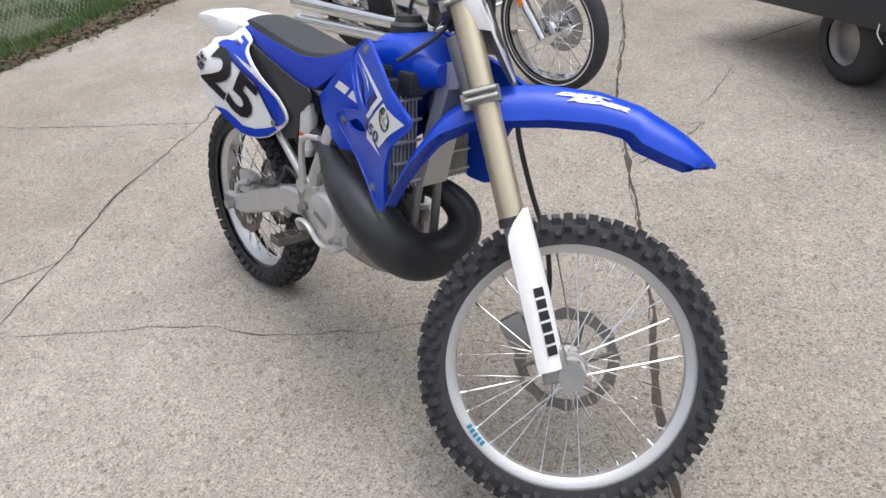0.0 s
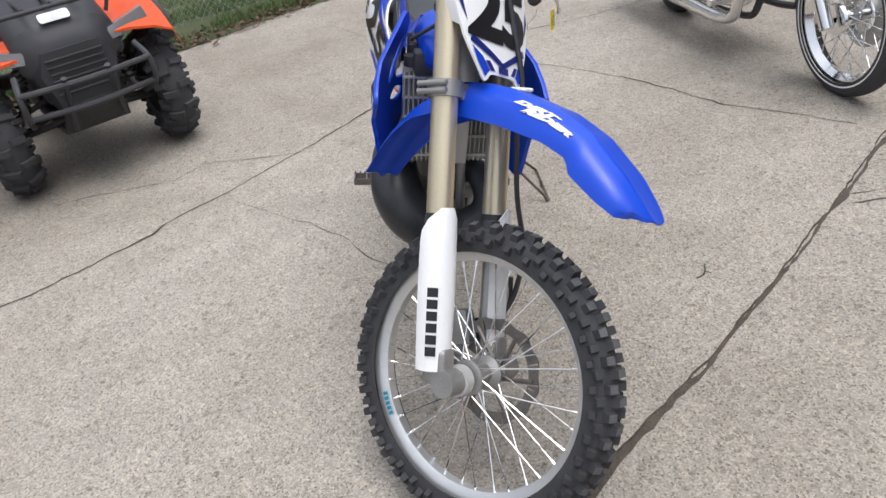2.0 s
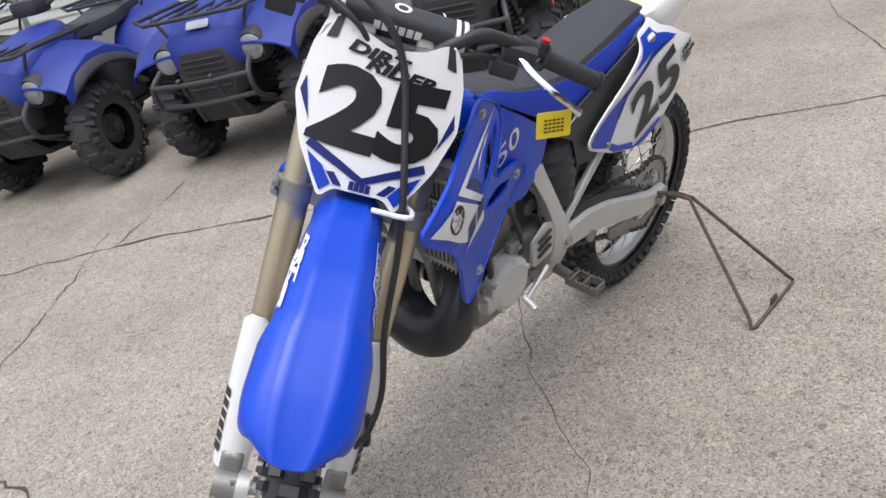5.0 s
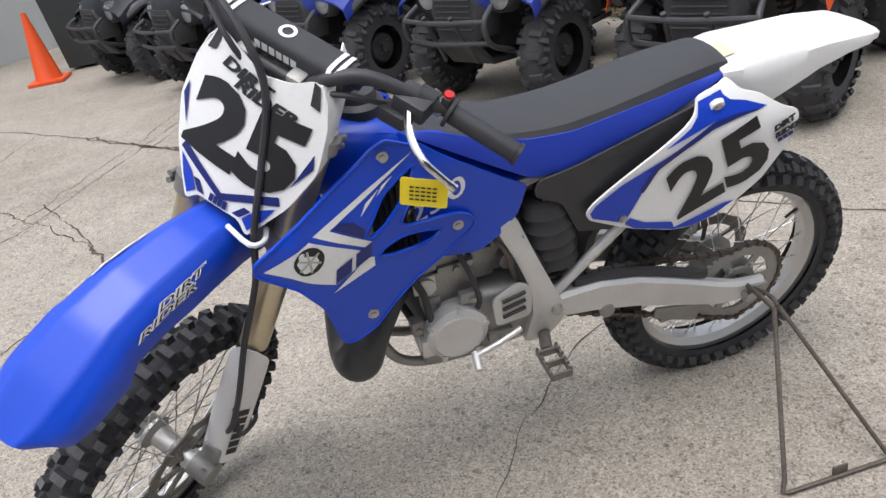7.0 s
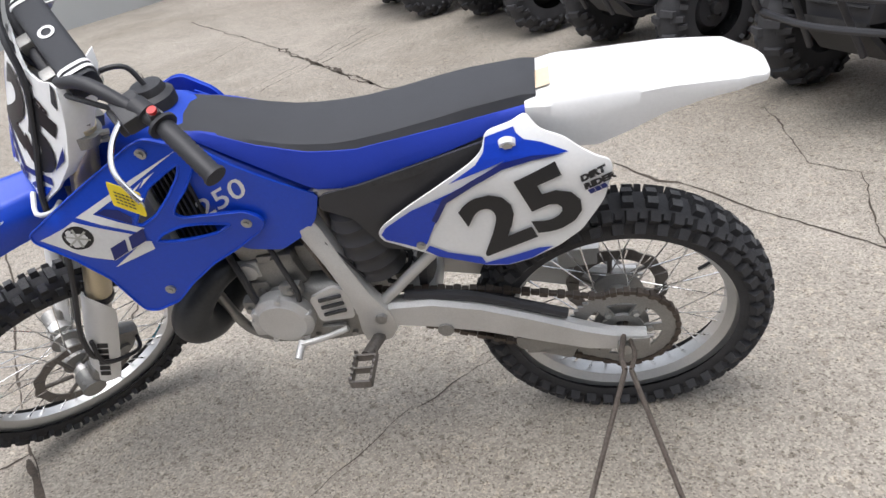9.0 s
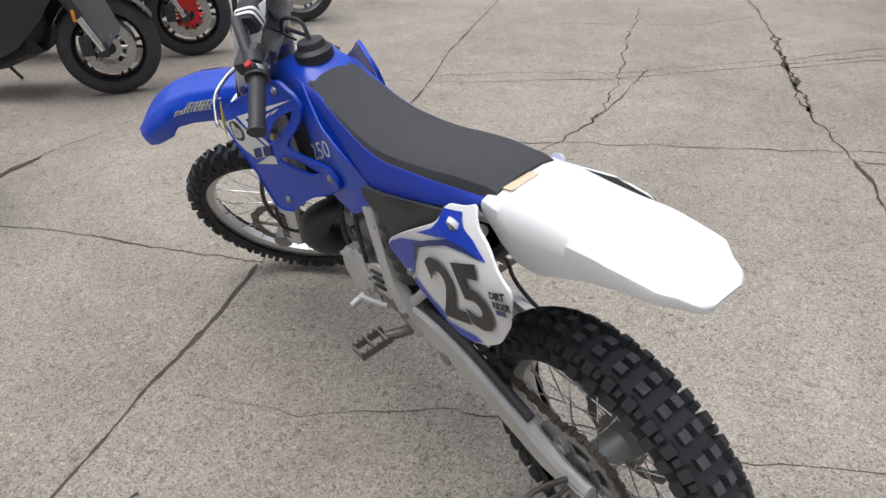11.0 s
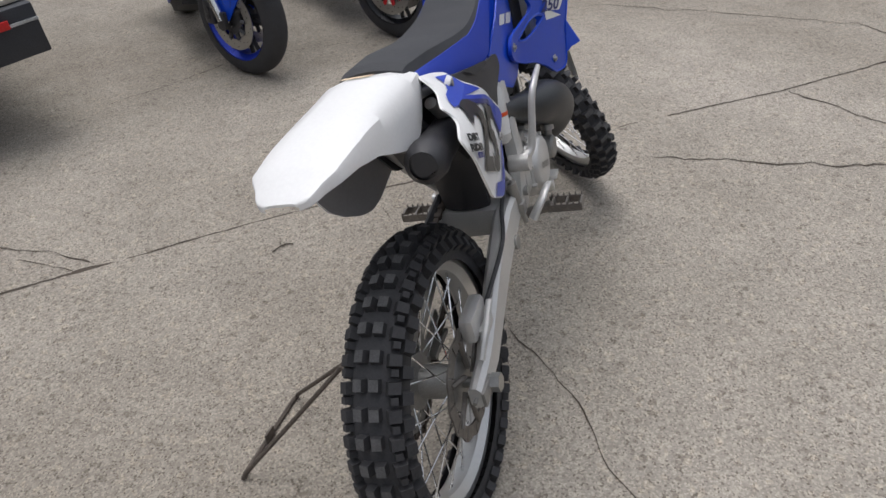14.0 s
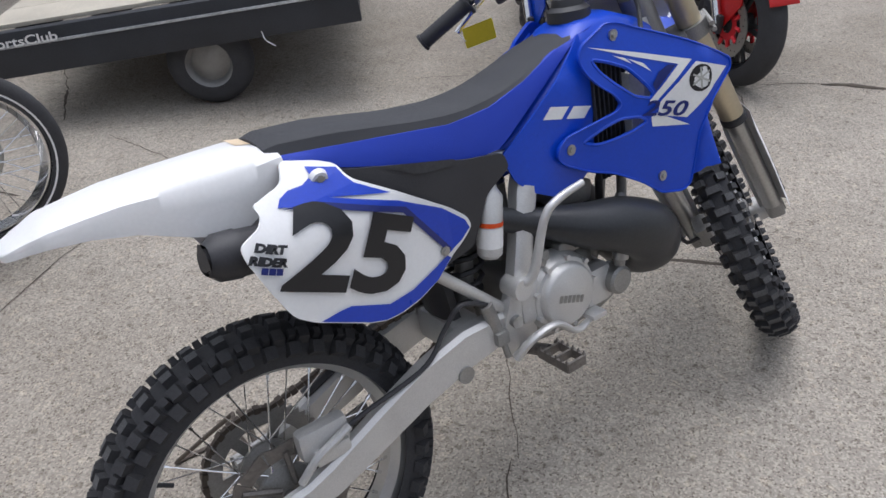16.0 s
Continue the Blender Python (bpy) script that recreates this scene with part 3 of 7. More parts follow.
REAR = Matrix.Translation((0.004, 0, 0.325))
rear_wheel = spoked_wheel(bike, "rear_wheel", REAR, 0.331, 0.058, 0.015, 0.252, 0.032, 0.06, 0.055, REAR_ROWS, 42, 0.023, "polished silver rear rim with wire spokes")
part("brake_disc", wave_disc(0.088, 0.12, -0.066, 0.004), DARK_STEEL, rear_wheel, "steel wave brake disc", xf=REAR)
disc_arms(rear_wheel, 0.088, -0.066, REAR)
teeth = []
for k in range(96):
    a = 2 * math.pi * k / 96
    r = 0.124 if k % 2 else 0.115
    teeth.append((r * math.cos(a), r * math.sin(a)))
bm = bmesh.new()
for (x0, z0), (x1, z1) in zip(teeth, teeth[1:] + teeth[:1]):
    q0, q1 = 0.086 / math.hypot(x0, z0), 0.086 / math.hypot(x1, z1)
    bm.faces.new([bm.verts.new((x, 0.071, z)) for x, z in ((x0, z0), (x1, z1), (x1 * q1, z1 * q1), (x0 * q0, z0 * q0))])
bmesh.ops.remove_doubles(bm, verts=bm.verts, dist=1e-6)
backed(bm, (0, -0.006, 0))
part("sprocket_hub", lathe([(0.064, 0.03), (0.072, 0.03), (0.072, 0.048), (0.064, 0.048)], seg=32, closed=True), ALU_DULL, rear_wheel, xf=REAR)
bolts = []
for k in range(6):
    a = math.pi / 3 * k
    part("sprocket_arm", box((0.067 * math.cos(a), 0.068, 0.067 * math.sin(a)), (0.056, 0.0055, 0.022), 0.0, Matrix.Rotation(-a, 3, "Y")), ALU_DULL, rear_wheel, xf=REAR)
    bolts.append(rod((0.06 * math.cos(a), 0.068, 0.06 * math.sin(a)), (0.06 * math.cos(a), 0.078, 0.06 * math.sin(a)), 0.007, 6))
part("sprocket", bm, ALU_DULL, rear_wheel, "dull rear chain sprocket", xf=REAR)
for bolt in bolts:
    part("sprocket_bolt", bolt, STEEL, rear_wheel, xf=REAR)
part("axle", join(rod((0, -0.125, 0), (0, 0.125, 0), 0.011), rod((0, -0.135, 0), (0, -0.115, 0), 0.02, 6), rod((0, 0.11, 0), (0, 0.13, 0), 0.017, 6)), STEEL, rear_wheel, xf=REAR)
part("inflation_stem", rod((-0.2, 0.0, 0.12), (-0.17, 0.0, 0.1), 0.004, 8), BLACK, rear_wheel, xf=REAR)

# chain: links along both runs and round the sprocket
sp = Vector((0.004, 0.068, 0.325))
run = [Vector((0.545, 0.068, 0.515)), Vector((0.3, 0.068, 0.488)), Vector((0.06, 0.068, 0.438))]
run += [sp + Vector((0.12 * math.cos(a), 0, 0.12 * math.sin(a))) for a in np.linspace(1.3, 4.75, 16)]
run += [Vector((0.3, 0.068, 0.33)), Vector((0.53, 0.068, 0.43)), Vector((0.575, 0.068, 0.47))]
fine_run = curve_points(run, 900)
dense, gap = [fine_run[0]], 0.0
for a, b in zip(fine_run, fine_run[1:]):
    gap += (b - a).length
    if gap >= 0.0135:
        dense.append(b)
        gap = 0.0
bm = bmesh.new()
for k, (a, b) in enumerate(zip(dense, dense[1:])):
    d = (b - a).normalized()
    q = d.to_track_quat("X", "Z").to_matrix()
    bm_l = box((a + b) / 2, ((b - a).length * 0.92, 0.016 if k % 2 else 0.011, 0.012 if k % 2 else 0.0085), 0.0, q)
    me = bpy.data.meshes.new("tmp")
    bm_l.to_mesh(me)
    bm_l.free()
    bm.from_mesh(me)
    bpy.data.meshes.remove(me)
part("chain", bm, CHAIN, bike, "oily steel drive chain", smooth=False)
part("chain_guide", join(sheet(rounded([(0.1, 0.30), (0.24, 0.335), (0.24, 0.30), (0.12, 0.25)], 0.01), lambda u, v: Vector((u, 0.083, v)), 0.1, (0, -0.006, 0)), box((0.17, 0.068, 0.283), (0.1, 0.03, 0.012), 0.003)), ALU_DULL, bike)


# swingarm: two tapered box arms and a cross-piece
def arm(side):
    rows = []
    for x, lo, hi, y, t in ((-0.045, 0.302, 0.352, 0.095, 0.028), (0.03, 0.3, 0.362, 0.095, 0.03), (0.08, 0.307, 0.38, 0.094, 0.034), (0.2, 0.347, 0.432, 0.09, 0.036),
                            (0.3, 0.383, 0.472, 0.088, 0.038), (0.4, 0.41, 0.497, 0.086, 0.042), (0.5, 0.425, 0.495, 0.084, 0.042)):
        b = 0.009
        ring = [(y - t / 2 + b, lo), (y + t / 2 - b, lo), (y + t / 2, lo + b), (y + t / 2, hi - b), (y + t / 2 - b, hi), (y - t / 2 + b, hi), (y - t / 2, hi - b), (y - t / 2, lo + b)]
        rows.append([(x, side * u, v) for u, v in ring])
    return skin(rows)


part("swingarm", join(arm(1), arm(-1), box((0.43, 0, 0.46), (0.07, 0.15, 0.075), 0.015)), ALU, bike, "brushed aluminium swingarm")
for s in (1, -1):
    part("chain_adjuster", join(box((-0.02, s * 0.112, 0.326), (0.06, 0.008, 0.036), 0.003), rod((-0.06, s * 0.095, 0.326), (-0.02, s * 0.095, 0.326), 0.005, 6)), ALU_DULL, bike)
    part("pivot_cap", rod((0.385, s * 0.104, 0.41), (0.385, s * 0.112, 0.41), 0.018, 20), ALU_DULL, bike)
part("chain_slider", tube([(0.12, 0.088, 0.412), (0.3, 0.086, 0.482), (0.46, 0.084, 0.506)], 0.012, 8, 10), BLACK, bike)

# frame
for s in (1, -1):
    spar = skin([[(x + du, s * (y + dv), z) for du, dv in ((-w, -0.016), (w, -0.016), (w, 0.012), (w * 0.5, 0.018), (-w * 0.5, 0.018), (-w, 0.012))]
                 for x, y, z, w in ((0.70, 0.04, 0.86, 0.03), (0.655, 0.055, 0.79, 0.028), (0.612, 0.075, 0.72, 0.026), (0.577, 0.092, 0.63, 0.022), (0.548, 0.104, 0.55, 0.024),
                                    (0.532, 0.1, 0.48, 0.036), (0.535, 0.09, 0.42, 0.042), (0.55, 0.075, 0.37, 0.03))])
    part("frame_spar", spar, ALU, bike, "bare aluminium frame spar")
    part("subframe_strut", join(rod((0.515, s * 0.088, 0.49), (0.36, s * 0.1, 0.645), 0.012), rod((0.36, s * 0.1, 0.645), (0.16, s * 0.085, 0.87), 0.012), rod((0.6, s * 0.07, 0.79), (0.12, s * 0.07, 0.9), 0.011)), ALU, bike)
    part("cradle_tube", tube([(0.93, s * 0.03, 0.66), (0.9, s * 0.04, 0.46), (0.85, s * 0.05, 0.38), (0.72, s * 0.055, 0.36), (0.56, s * 0.06, 0.38)], 0.012, 10, 18), ALU_DULL, bike)
    part("pivot_bolt", rod((0.515, s * 0.1, 0.475), (0.515, s * 0.126, 0.475), 0.013, 16), STEEL, bike)
part("downtube", skin([[(x + a, b, z) for a, b in ((-0.02, -w), (0.02, -w), (0.02, w), (-0.02, w))] for x, z, w in ((1.02, 0.93, 0.03), (0.98, 0.8, 0.035), (0.93, 0.64, 0.04))]), ALU, bike)
part("head_tube", rod(AXIS + UPWARD * 0.63, AXIS + UPWARD * 0.76, 0.034, 20), ALU_DULL, bike)
part("backbone", skin([[(x, y, z + dz) for y, dz in ((-0.03, -0.03), (0.03, -0.03), (0.03, 0.03), (-0.03, 0.03))] for x, z in ((1.06, 0.93), (0.86, 0.89), (0.68, 0.83))]), ALU, bike)

# engine
part("engine_case", join(box((0.66, 0.0, 0.46), (0.24, 0.17, 0.17), 0.035, seg=3), box((0.76, 0.0, 0.42), (0.12, 0.16, 0.12), 0.03, seg=3), box((0.58, 0.0, 0.47), (0.08, 0.18, 0.11), 0.02)), ALU_DULL, bike, "cast grey two-stroke engine case")
part("flywheel_cover", join(lathe([(0.08, 0.07), (0.108, 0.069), (0.113, 0.063), (0.115, 0.058), (0.119, 0.054), (0.12, 0.0)], (0.742, 0, 0.478), seg=36), box((0.8, 0.09, 0.455), (0.05, 0.035, 0.05), 0.01), *(rod((0.742 + 0.066 * math.cos(a), 0.1, 0.478 + 0.066 * math.sin(a)), (0.742 + 0.066 * math.cos(a), 0.117, 0.478 + 0.066 * math.sin(a)), 0.007, 6) for a in (0.5, 1.7, 2.9, 4.1, 5.3))), ALU, bike, "round cast aluminium ignition cover")
clutch = join(lathe([(-0.085, 0.088), (-0.115, 0.086), (-0.128, 0.078), (-0.13, 0.07), (-0.142, 0.066), (-0.146, 0.06), (-0.146, 0.0)], (0.642, 0, 0.485), seg=40),
              box((0.74, -0.1, 0.455), (0.09, 0.05, 0.09), 0.02), box((0.56, -0.1, 0.50), (0.06, 0.05, 0.1), 0.02))
for k in range(9):
    a = 2 * math.pi * k / 9
    clutch = join(clutch, rod((0.642 + 0.079 * math.cos(a), -0.12, 0.485 + 0.079 * math.sin(a)), (0.642 + 0.079 * math.cos(a), -0.135, 0.485 + 0.079 * math.sin(a)), 0.006, 6))
part("clutch_cover", clutch, ALU, bike, "round cast clutch cover with raised lettering")
part("cover_lettering", bars(6, 0.07, 0.016, lambda u, v: Vector((0.642 + u * 0.93 + v * 0.35, -0.1475, 0.478 - u * 0.35 + v * 0.93))), ALU_DULL, bike, smooth=False)
for k, (x, y, z, dx, dy, dz) in enumerate(((0.7, 0.088, 0.56, 0.05, 0.02, 0.03), (0.64, 0.09, 0.42, 0.06, 0.015, 0.03), (0.82, 0.07, 0.5, 0.03, 0.03, 0.04), (0.72, 0.06, 0.63, 0.08, 0.02, 0.02), (0.78, 0.05, 0.54, 0.04, 0.04, 0.05), (0.6, -0.1, 0.57, 0.05, 0.03, 0.04), (0.7, -0.09, 0.57, 0.09, 0.04, 0.03))):
    part("engine_lug", join(box((x, y, z), (dx, dy, dz), 0.006), rod((x, y, z), (x, y + math.copysign(dy / 2 + 0.008, y), z), 0.008, 6)), ALU_DULL, bike)
for k in range(4):
    part("case_bolt", rod((0.6 + 0.045 * k, 0.08, 0.4 + 0.01 * (k % 2)), (0.6 + 0.045 * k, 0.094, 0.4 + 0.01 * (k % 2)), 0.007, 6), STEEL, bike)
part("reed_block", box((0.655, 0, 0.6), (0.05, 0.09, 0.08), 0.008), ALU_DULL, bike)
part("power_valve_cover", join(rod((0.79, 0.02, 0.6), (0.79, 0.075, 0.6), 0.022, 16), box((0.79, 0.06, 0.6), (0.05, 0.012, 0.045), 0.004)), ALU, bike)
part("water_pump", join(lathe([(-0.1, 0.034), (-0.14, 0.032), (-0.145, 0.026), (-0.145, 0.0)], (0.79, 0, 0.455), seg=24), tube([(0.8, -0.125, 0.47), (0.805, -0.13, 0.52), (0.83, -0.11, 0.57), (0.86, -0.09, 0.62)], 0.013, 10, 12)), ALU_DULL, bike)
part("hose_clamp", rod((0.803, -0.13, 0.50), (0.806, -0.13, 0.515), 0.018, 14), STEEL, bike)
lean_c = Matrix.Rotation(radians(12), 3, "Y")
cyl = [box(Vector((0.735, 0, 0.58)), (0.12, 0.13, 0.1), 0.02, lean_c), box(Vector((0.75, 0, 0.655)), (0.115, 0.125, 0.05), 0.012, lean_c)]
for k in range(6):
    a = 2 * math.pi * k / 6
    c = Vector((0.752 + 0.045 * math.cos(a), 0.05 * math.sin(a), 0.675))
    cyl.append(rod(c, c + Vector((0.005, 0, 0.018)), 0.008, 6))
part("cylinder", join(*cyl), ALU_DULL, bike, "grey water-cooled cylinder and head")
part("spark_plug_cap", tube([(0.755, 0, 0.68), (0.757, 0, 0.72), (0.72, 0.02, 0.76)], [0.012, 0.013, 0.006], 8, 8), BLACK, bike)
part("carburettor", join(box((0.605, 0.0, 0.61), (0.09, 0.07, 0.1), 0.012), rod((0.6, 0.03, 0.6), (0.6, 0.062, 0.6), 0.022), rod((0.6, 0, 0.65), (0.6, 0, 0.72), 0.02)), ALU_DULL, bike)
part("intake_boot", rod((0.56, 0, 0.615), (0.48, 0, 0.65), 0.035, 16, 0.045), BLACK, bike)
guard = sheet(rounded([(0.66, 0.545), (0.655, 0.47), (0.575, 0.475), (0.565, 0.555), (0.6, 0.575)], 0.012), lambda u, v: Vector((u, 0.112, v)), 0.5, (0, -0.008, 0))
slots = [box((0.613, 0.115, 0.5 + 0.022 * k), (0.055, 0.006, 0.008), 0.002, Matrix.Rotation(radians(12), 3, "Y")) for k in range(3)]
part("sprocket_guard", guard, ALU, bike, "slotted aluminium sprocket guard")
part("guard_slot", join(*slots), DARK, bike)
for k, (pts, r) in enumerate((([(0.83, 0.05, 0.66), (0.8, 0.085, 0.6), (0.79, 0.09, 0.52), (0.76, 0.08, 0.47)], 0.008), ([(0.73, 0.06, 0.72), (0.7, 0.09, 0.63), (0.685, 0.1, 0.56), (0.69, 0.1, 0.53)], 0.006),
                             ([(0.84, -0.05, 0.66), (0.85, -0.02, 0.56), (0.82, 0.04, 0.48), (0.8, 0.07, 0.42)], 0.009), ([(0.66, 0.05, 0.7), (0.62, 0.09, 0.66), (0.6, 0.09, 0.58), (0.57, 0.07, 0.52)], 0.005),
                             ([(0.65, 0.04, 0.66), (0.6, 0.085, 0.7), (0.57, 0.095, 0.66), (0.52, 0.09, 0.56)], 0.004))):
    part("hose", tube(pts, r, 8, 16), BLACK if k != 3 else RUST, bike)
part("shift_lever", join(tube([(0.6, 0.115, 0.445), (0.66, 0.125, 0.43), (0.712, 0.135, 0.425)], 0.007, 8, 8), rod((0.712, 0.125, 0.425), (0.718, 0.165, 0.41), 0.009, 10)), ALU, bike)
part("kick_lever", join(tube([(0.53, -0.125, 0.555), (0.555, -0.145, 0.575), (0.585, -0.16, 0.68), (0.62, -0.165, 0.71), (0.685, -0.165, 0.722)], [0.012, 0.01, 0.0085, 0.0085, 0.007], 10, 24), rod((0.53, -0.09, 0.545), (0.53, -0.14, 0.545), 0.022, 18)), ALU, bike, "cast aluminium kick-start lever")
part("brake_pedal", join(tube([(0.5, -0.125, 0.4), (0.53, -0.15, 0.44), (0.585, -0.158, 0.45), (0.64, -0.15, 0.405), (0.69, -0.14, 0.405)], [0.014, 0.012, 0.01, 0.01, 0.008], 10, 20, squash=0.7), box((0.705, -0.14, 0.412), (0.04, 0.035, 0.012), 0.003)), ALU, bike, "aluminium rear brake pedal")
part("master_cylinder", join(rod((0.485, -0.1, 0.44), (0.462, -0.1, 0.53), 0.014), box((0.48, -0.105, 0.45), (0.03, 0.03, 0.03), 0.005), rod((0.49, -0.11, 0.4), (0.485, -0.105, 0.44), 0.007)), ALU_DULL, bike)
part("brake_hose", tube([(0.465, -0.1, 0.53), (0.4, -0.11, 0.56), (0.36, -0.1, 0.52), (0.3, -0.105, 0.47), (0.16, -0.1, 0.44), (0.1, -0.085, 0.41)], 0.005, 8, 30), BLACK, bike)
part("rear_caliper", join(box((0.085, -0.078, 0.425), (0.1, 0.035, 0.06), 0.014), box((0.09, -0.1, 0.4), (0.07, 0.014, 0.03), 0.005), tube([(0.02, -0.1, 0.37), (0.06, -0.108, 0.41), (0.13, -0.105, 0.435)], 0.008, 8, 8)), ALU, bike, "aluminium rear brake caliper")
for s, x in ((1, 0.56), (-1, 0.553)):
    bm = box((x - 0.022, s * 0.2, 0.408), (0.005, 0.085, 0.02))
    bm = join(bm, box((x + 0.022, s * 0.2, 0.408), (0.005, 0.085, 0.02)), rod((0.54, s * 0.1, 0.395), (x, s * 0.165, 0.405), 0.014), box((x, s * 0.242, 0.408), (0.046, 0.005, 0.02)),
              box((x, s * 0.205, 0.408), (0.046, 0.005, 0.018)), box((x, s * 0.17, 0.408), (0.046, 0.006, 0.018)))
    for k in range(6):
        for e in (-1, 1):
            bm = join(bm, rod((x + e * 0.022, s * (0.165 + 0.015 * k), 0.417), (x + e * 0.023, s * (0.165 + 0.015 * k), 0.426), 0.004, 4, 0.001))
    part("footpeg", bm, DARK_STEEL, bike, "toothed steel footpeg", smooth=False)

# exhaust: a fat expansion chamber that loops in front of the engine, and a short silencer
pipe_pts = [(0.8, 0.0, 0.6), (0.87, 0.07, 0.595), (0.93, 0.11, 0.545), (0.955, 0.1, 0.49), (0.957, 0.04, 0.448), (0.946, -0.04, 0.448), (0.926, -0.1, 0.487), (0.885, -0.13, 0.535), (0.8, -0.135, 0.582), (0.72, -0.125, 0.608), (0.65, -0.105, 0.635), (0.58, -0.085, 0.66), (0.45, -0.075, 0.72), (0.3, -0.07, 0.765)]
pipe_r = [0.024, 0.032, 0.042, 0.05, 0.058, 0.064, 0.068, 0.068, 0.06, 0.048, 0.035, 0.025, 0.022, 0.02]
part("exhaust_pipe", tube(pipe_pts, pipe_r, 20, 60), PIPE, bike, "satin black expansion chamber")
part("silencer", join(tube([(0.33, -0.07, 0.765), (0.29, -0.072, 0.775), (0.1, -0.098, 0.808), (0.03, -0.11, 0.822)], [0.02, 0.033, 0.036, 0.037], 20), tube([(0.03, -0.11, 0.822), (0.0, -0.114, 0.828), (-0.018, -0.117, 0.832)], [0.039, 0.037, 0.024], 20, caps=False),
     tube([(-0.018, -0.117, 0.832), (-0.02, -0.117, 0.832), (0.03, -0.11, 0.822)], [0.026, 0.018, 0.016], 16)), BLACK, bike, "short black silencer with an open end")

# shock
part("rear_shock", join(rod((0.47, 0.0, 0.46), (0.5, 0.0, 0.62), 0.02), rod((0.5, 0, 0.6), (0.53, 0, 0.78), 0.03)), ALU_DULL, bike)
coil = [(0.475 + 0.045 * k / 60 + 0.038 * math.cos(k * 0.75), 0.038 * math.sin(k * 0.75), 0.49 + 0.22 * k / 60) for k in range(61)]
part("shock_spring", tube(coil, 0.006, 6), DARK, bike)
part("shock_reservoir", join(lathe([(-0.07, 0.0), (-0.068, 0.018), (-0.06, 0.025), (0.055, 0.025), (0.07, 0.014), (0.085, 0.012), (0.085, 0.0)], (0, 0, 0), "Z", 20)), ALU, bike, "silver shock reservoir with a warning label", xf=Matrix.Translation((0.508, -0.092, 0.685)) @ Matrix.Rotation(radians(10), 4, "Y"))
res = lathe([(-0.045, 0.0258), (-0.005, 0.0258)], (0, 0, 0), "Z", 20)
part("warning_label", res, WHITE_DECAL, bike, xf=Matrix.Translation((0.508, -0.092, 0.685)) @ Matrix.Rotation(radians(10), 4, "Y"))
res = lathe([(-0.003, 0.0259), (0.006, 0.0259)], (0, 0, 0), "Z", 20)
part("warning_band", res, ORANGE, bike, xf=Matrix.Translation((0.508, -0.092, 0.685)) @ Matrix.Rotation(radians(10), 4, "Y"))
ribs = [(0.0, 0.02)] + [(0.012 * k, 0.056 + (0.006 if k % 3 == 0 else 0.0) - 0.0012 * abs(k - 7)) for k in range(15)] + [(0.172, 0.02)]
part("airbox_boot", lathe(ribs, (0, 0, 0), "Z", 24), BLACK, bike, "ribbed black rubber intake boot", xf=Matrix.Translation((0.495, 0.055, 0.575)) @ Matrix.Rotation(radians(8), 4, "Y"))
part("airbox", skin([[(x, y, z) for y, z in ((-w, lo), (w, lo), (w, hi), (-w, hi))] for x, lo, hi, w in ((0.2, 0.80, 0.9, 0.06), (0.3, 0.68, 0.87, 0.075), (0.42, 0.66, 0.84, 0.08), (0.53, 0.74, 0.82, 0.08))]), BLACK, bike)
part("mud_flap", skin([[(x + c, y, z) for c, y in ((0.012, -w), (0.0, -w * 0.6), (-0.004, 0), (0.0, w * 0.6), (0.012, w), (0.03, w * 0.98), (0.02, 0), (0.03, -w * 0.98))] for x, z, w in ((0.4, 0.5, 0.055), (0.385, 0.6, 0.062), (0.33, 0.69, 0.07), (0.24, 0.74, 0.076), (0.16, 0.79, 0.078), (0.1, 0.85, 0.078), (0.06, 0.92, 0.07))]), BLACK, bike)


# ---- bodywork ----
def prof(rows, x):
    xs, zs = zip(*sorted(rows))
    return float(np.interp(x, xs, zs))


SEAT_TOP = [(0.125, 0.95), (0.15, 0.958), (0.25, 0.95), (0.4, 0.922), (0.5, 0.912), (0.6, 0.918), (0.7, 0.945), (0.8, 0.977), (0.87, 0.99)]
SEAM = [(0.125, 0.936), (0.15, 0.932), (0.317, 0.912), (0.461, 0.892), (0.557, 0.896), (0.649, 0.92), (0.734, 0.955), (0.87, 0.982)]
SEAT_LOW = [(0.125, 0.928), (0.16, 0.92), (0.23, 0.889), (0.4, 0.842), (0.5, 0.818), (0.56, 0.818), (0.63, 0.862), (0.72, 0.92), (0.8, 0.972), (0.87, 0.984)]
SEAT_W = [(0.125, 0.068), (0.3, 0.083), (0.5, 0.085), (0.7, 0.07), (0.87, 0.055)]
xs = np.linspace(0.13, 0.86, 32)
top = [[(x, y * prof(SEAT_W, x), z) for y, z in ((-0.98, prof(SEAM, x)), (-0.9, 0.35 * prof(SEAM, x) + 0.65 * prof(SEAT_TOP, x)), (-0.7, prof(SEAT_TOP, x) - 0.002), (-0.35, prof(SEAT_TOP, x) + 0.002), (0, prof(SEAT_TOP, x) + 0.003),
        (0.35, prof(SEAT_TOP, x) + 0.002), (0.7, prof(SEAT_TOP, x) - 0.002), (0.9, 0.35 * prof(SEAM, x) + 0.65 * prof(SEAT_TOP, x)), (0.98, prof(SEAM, x)), (0.9, prof(SEAM, x) - 0.01), (-0.9, prof(SEAM, x) - 0.01))] for x in xs]
part("seat_cover", skin(top), SEAT_GREY, bike, "textured charcoal seat top")
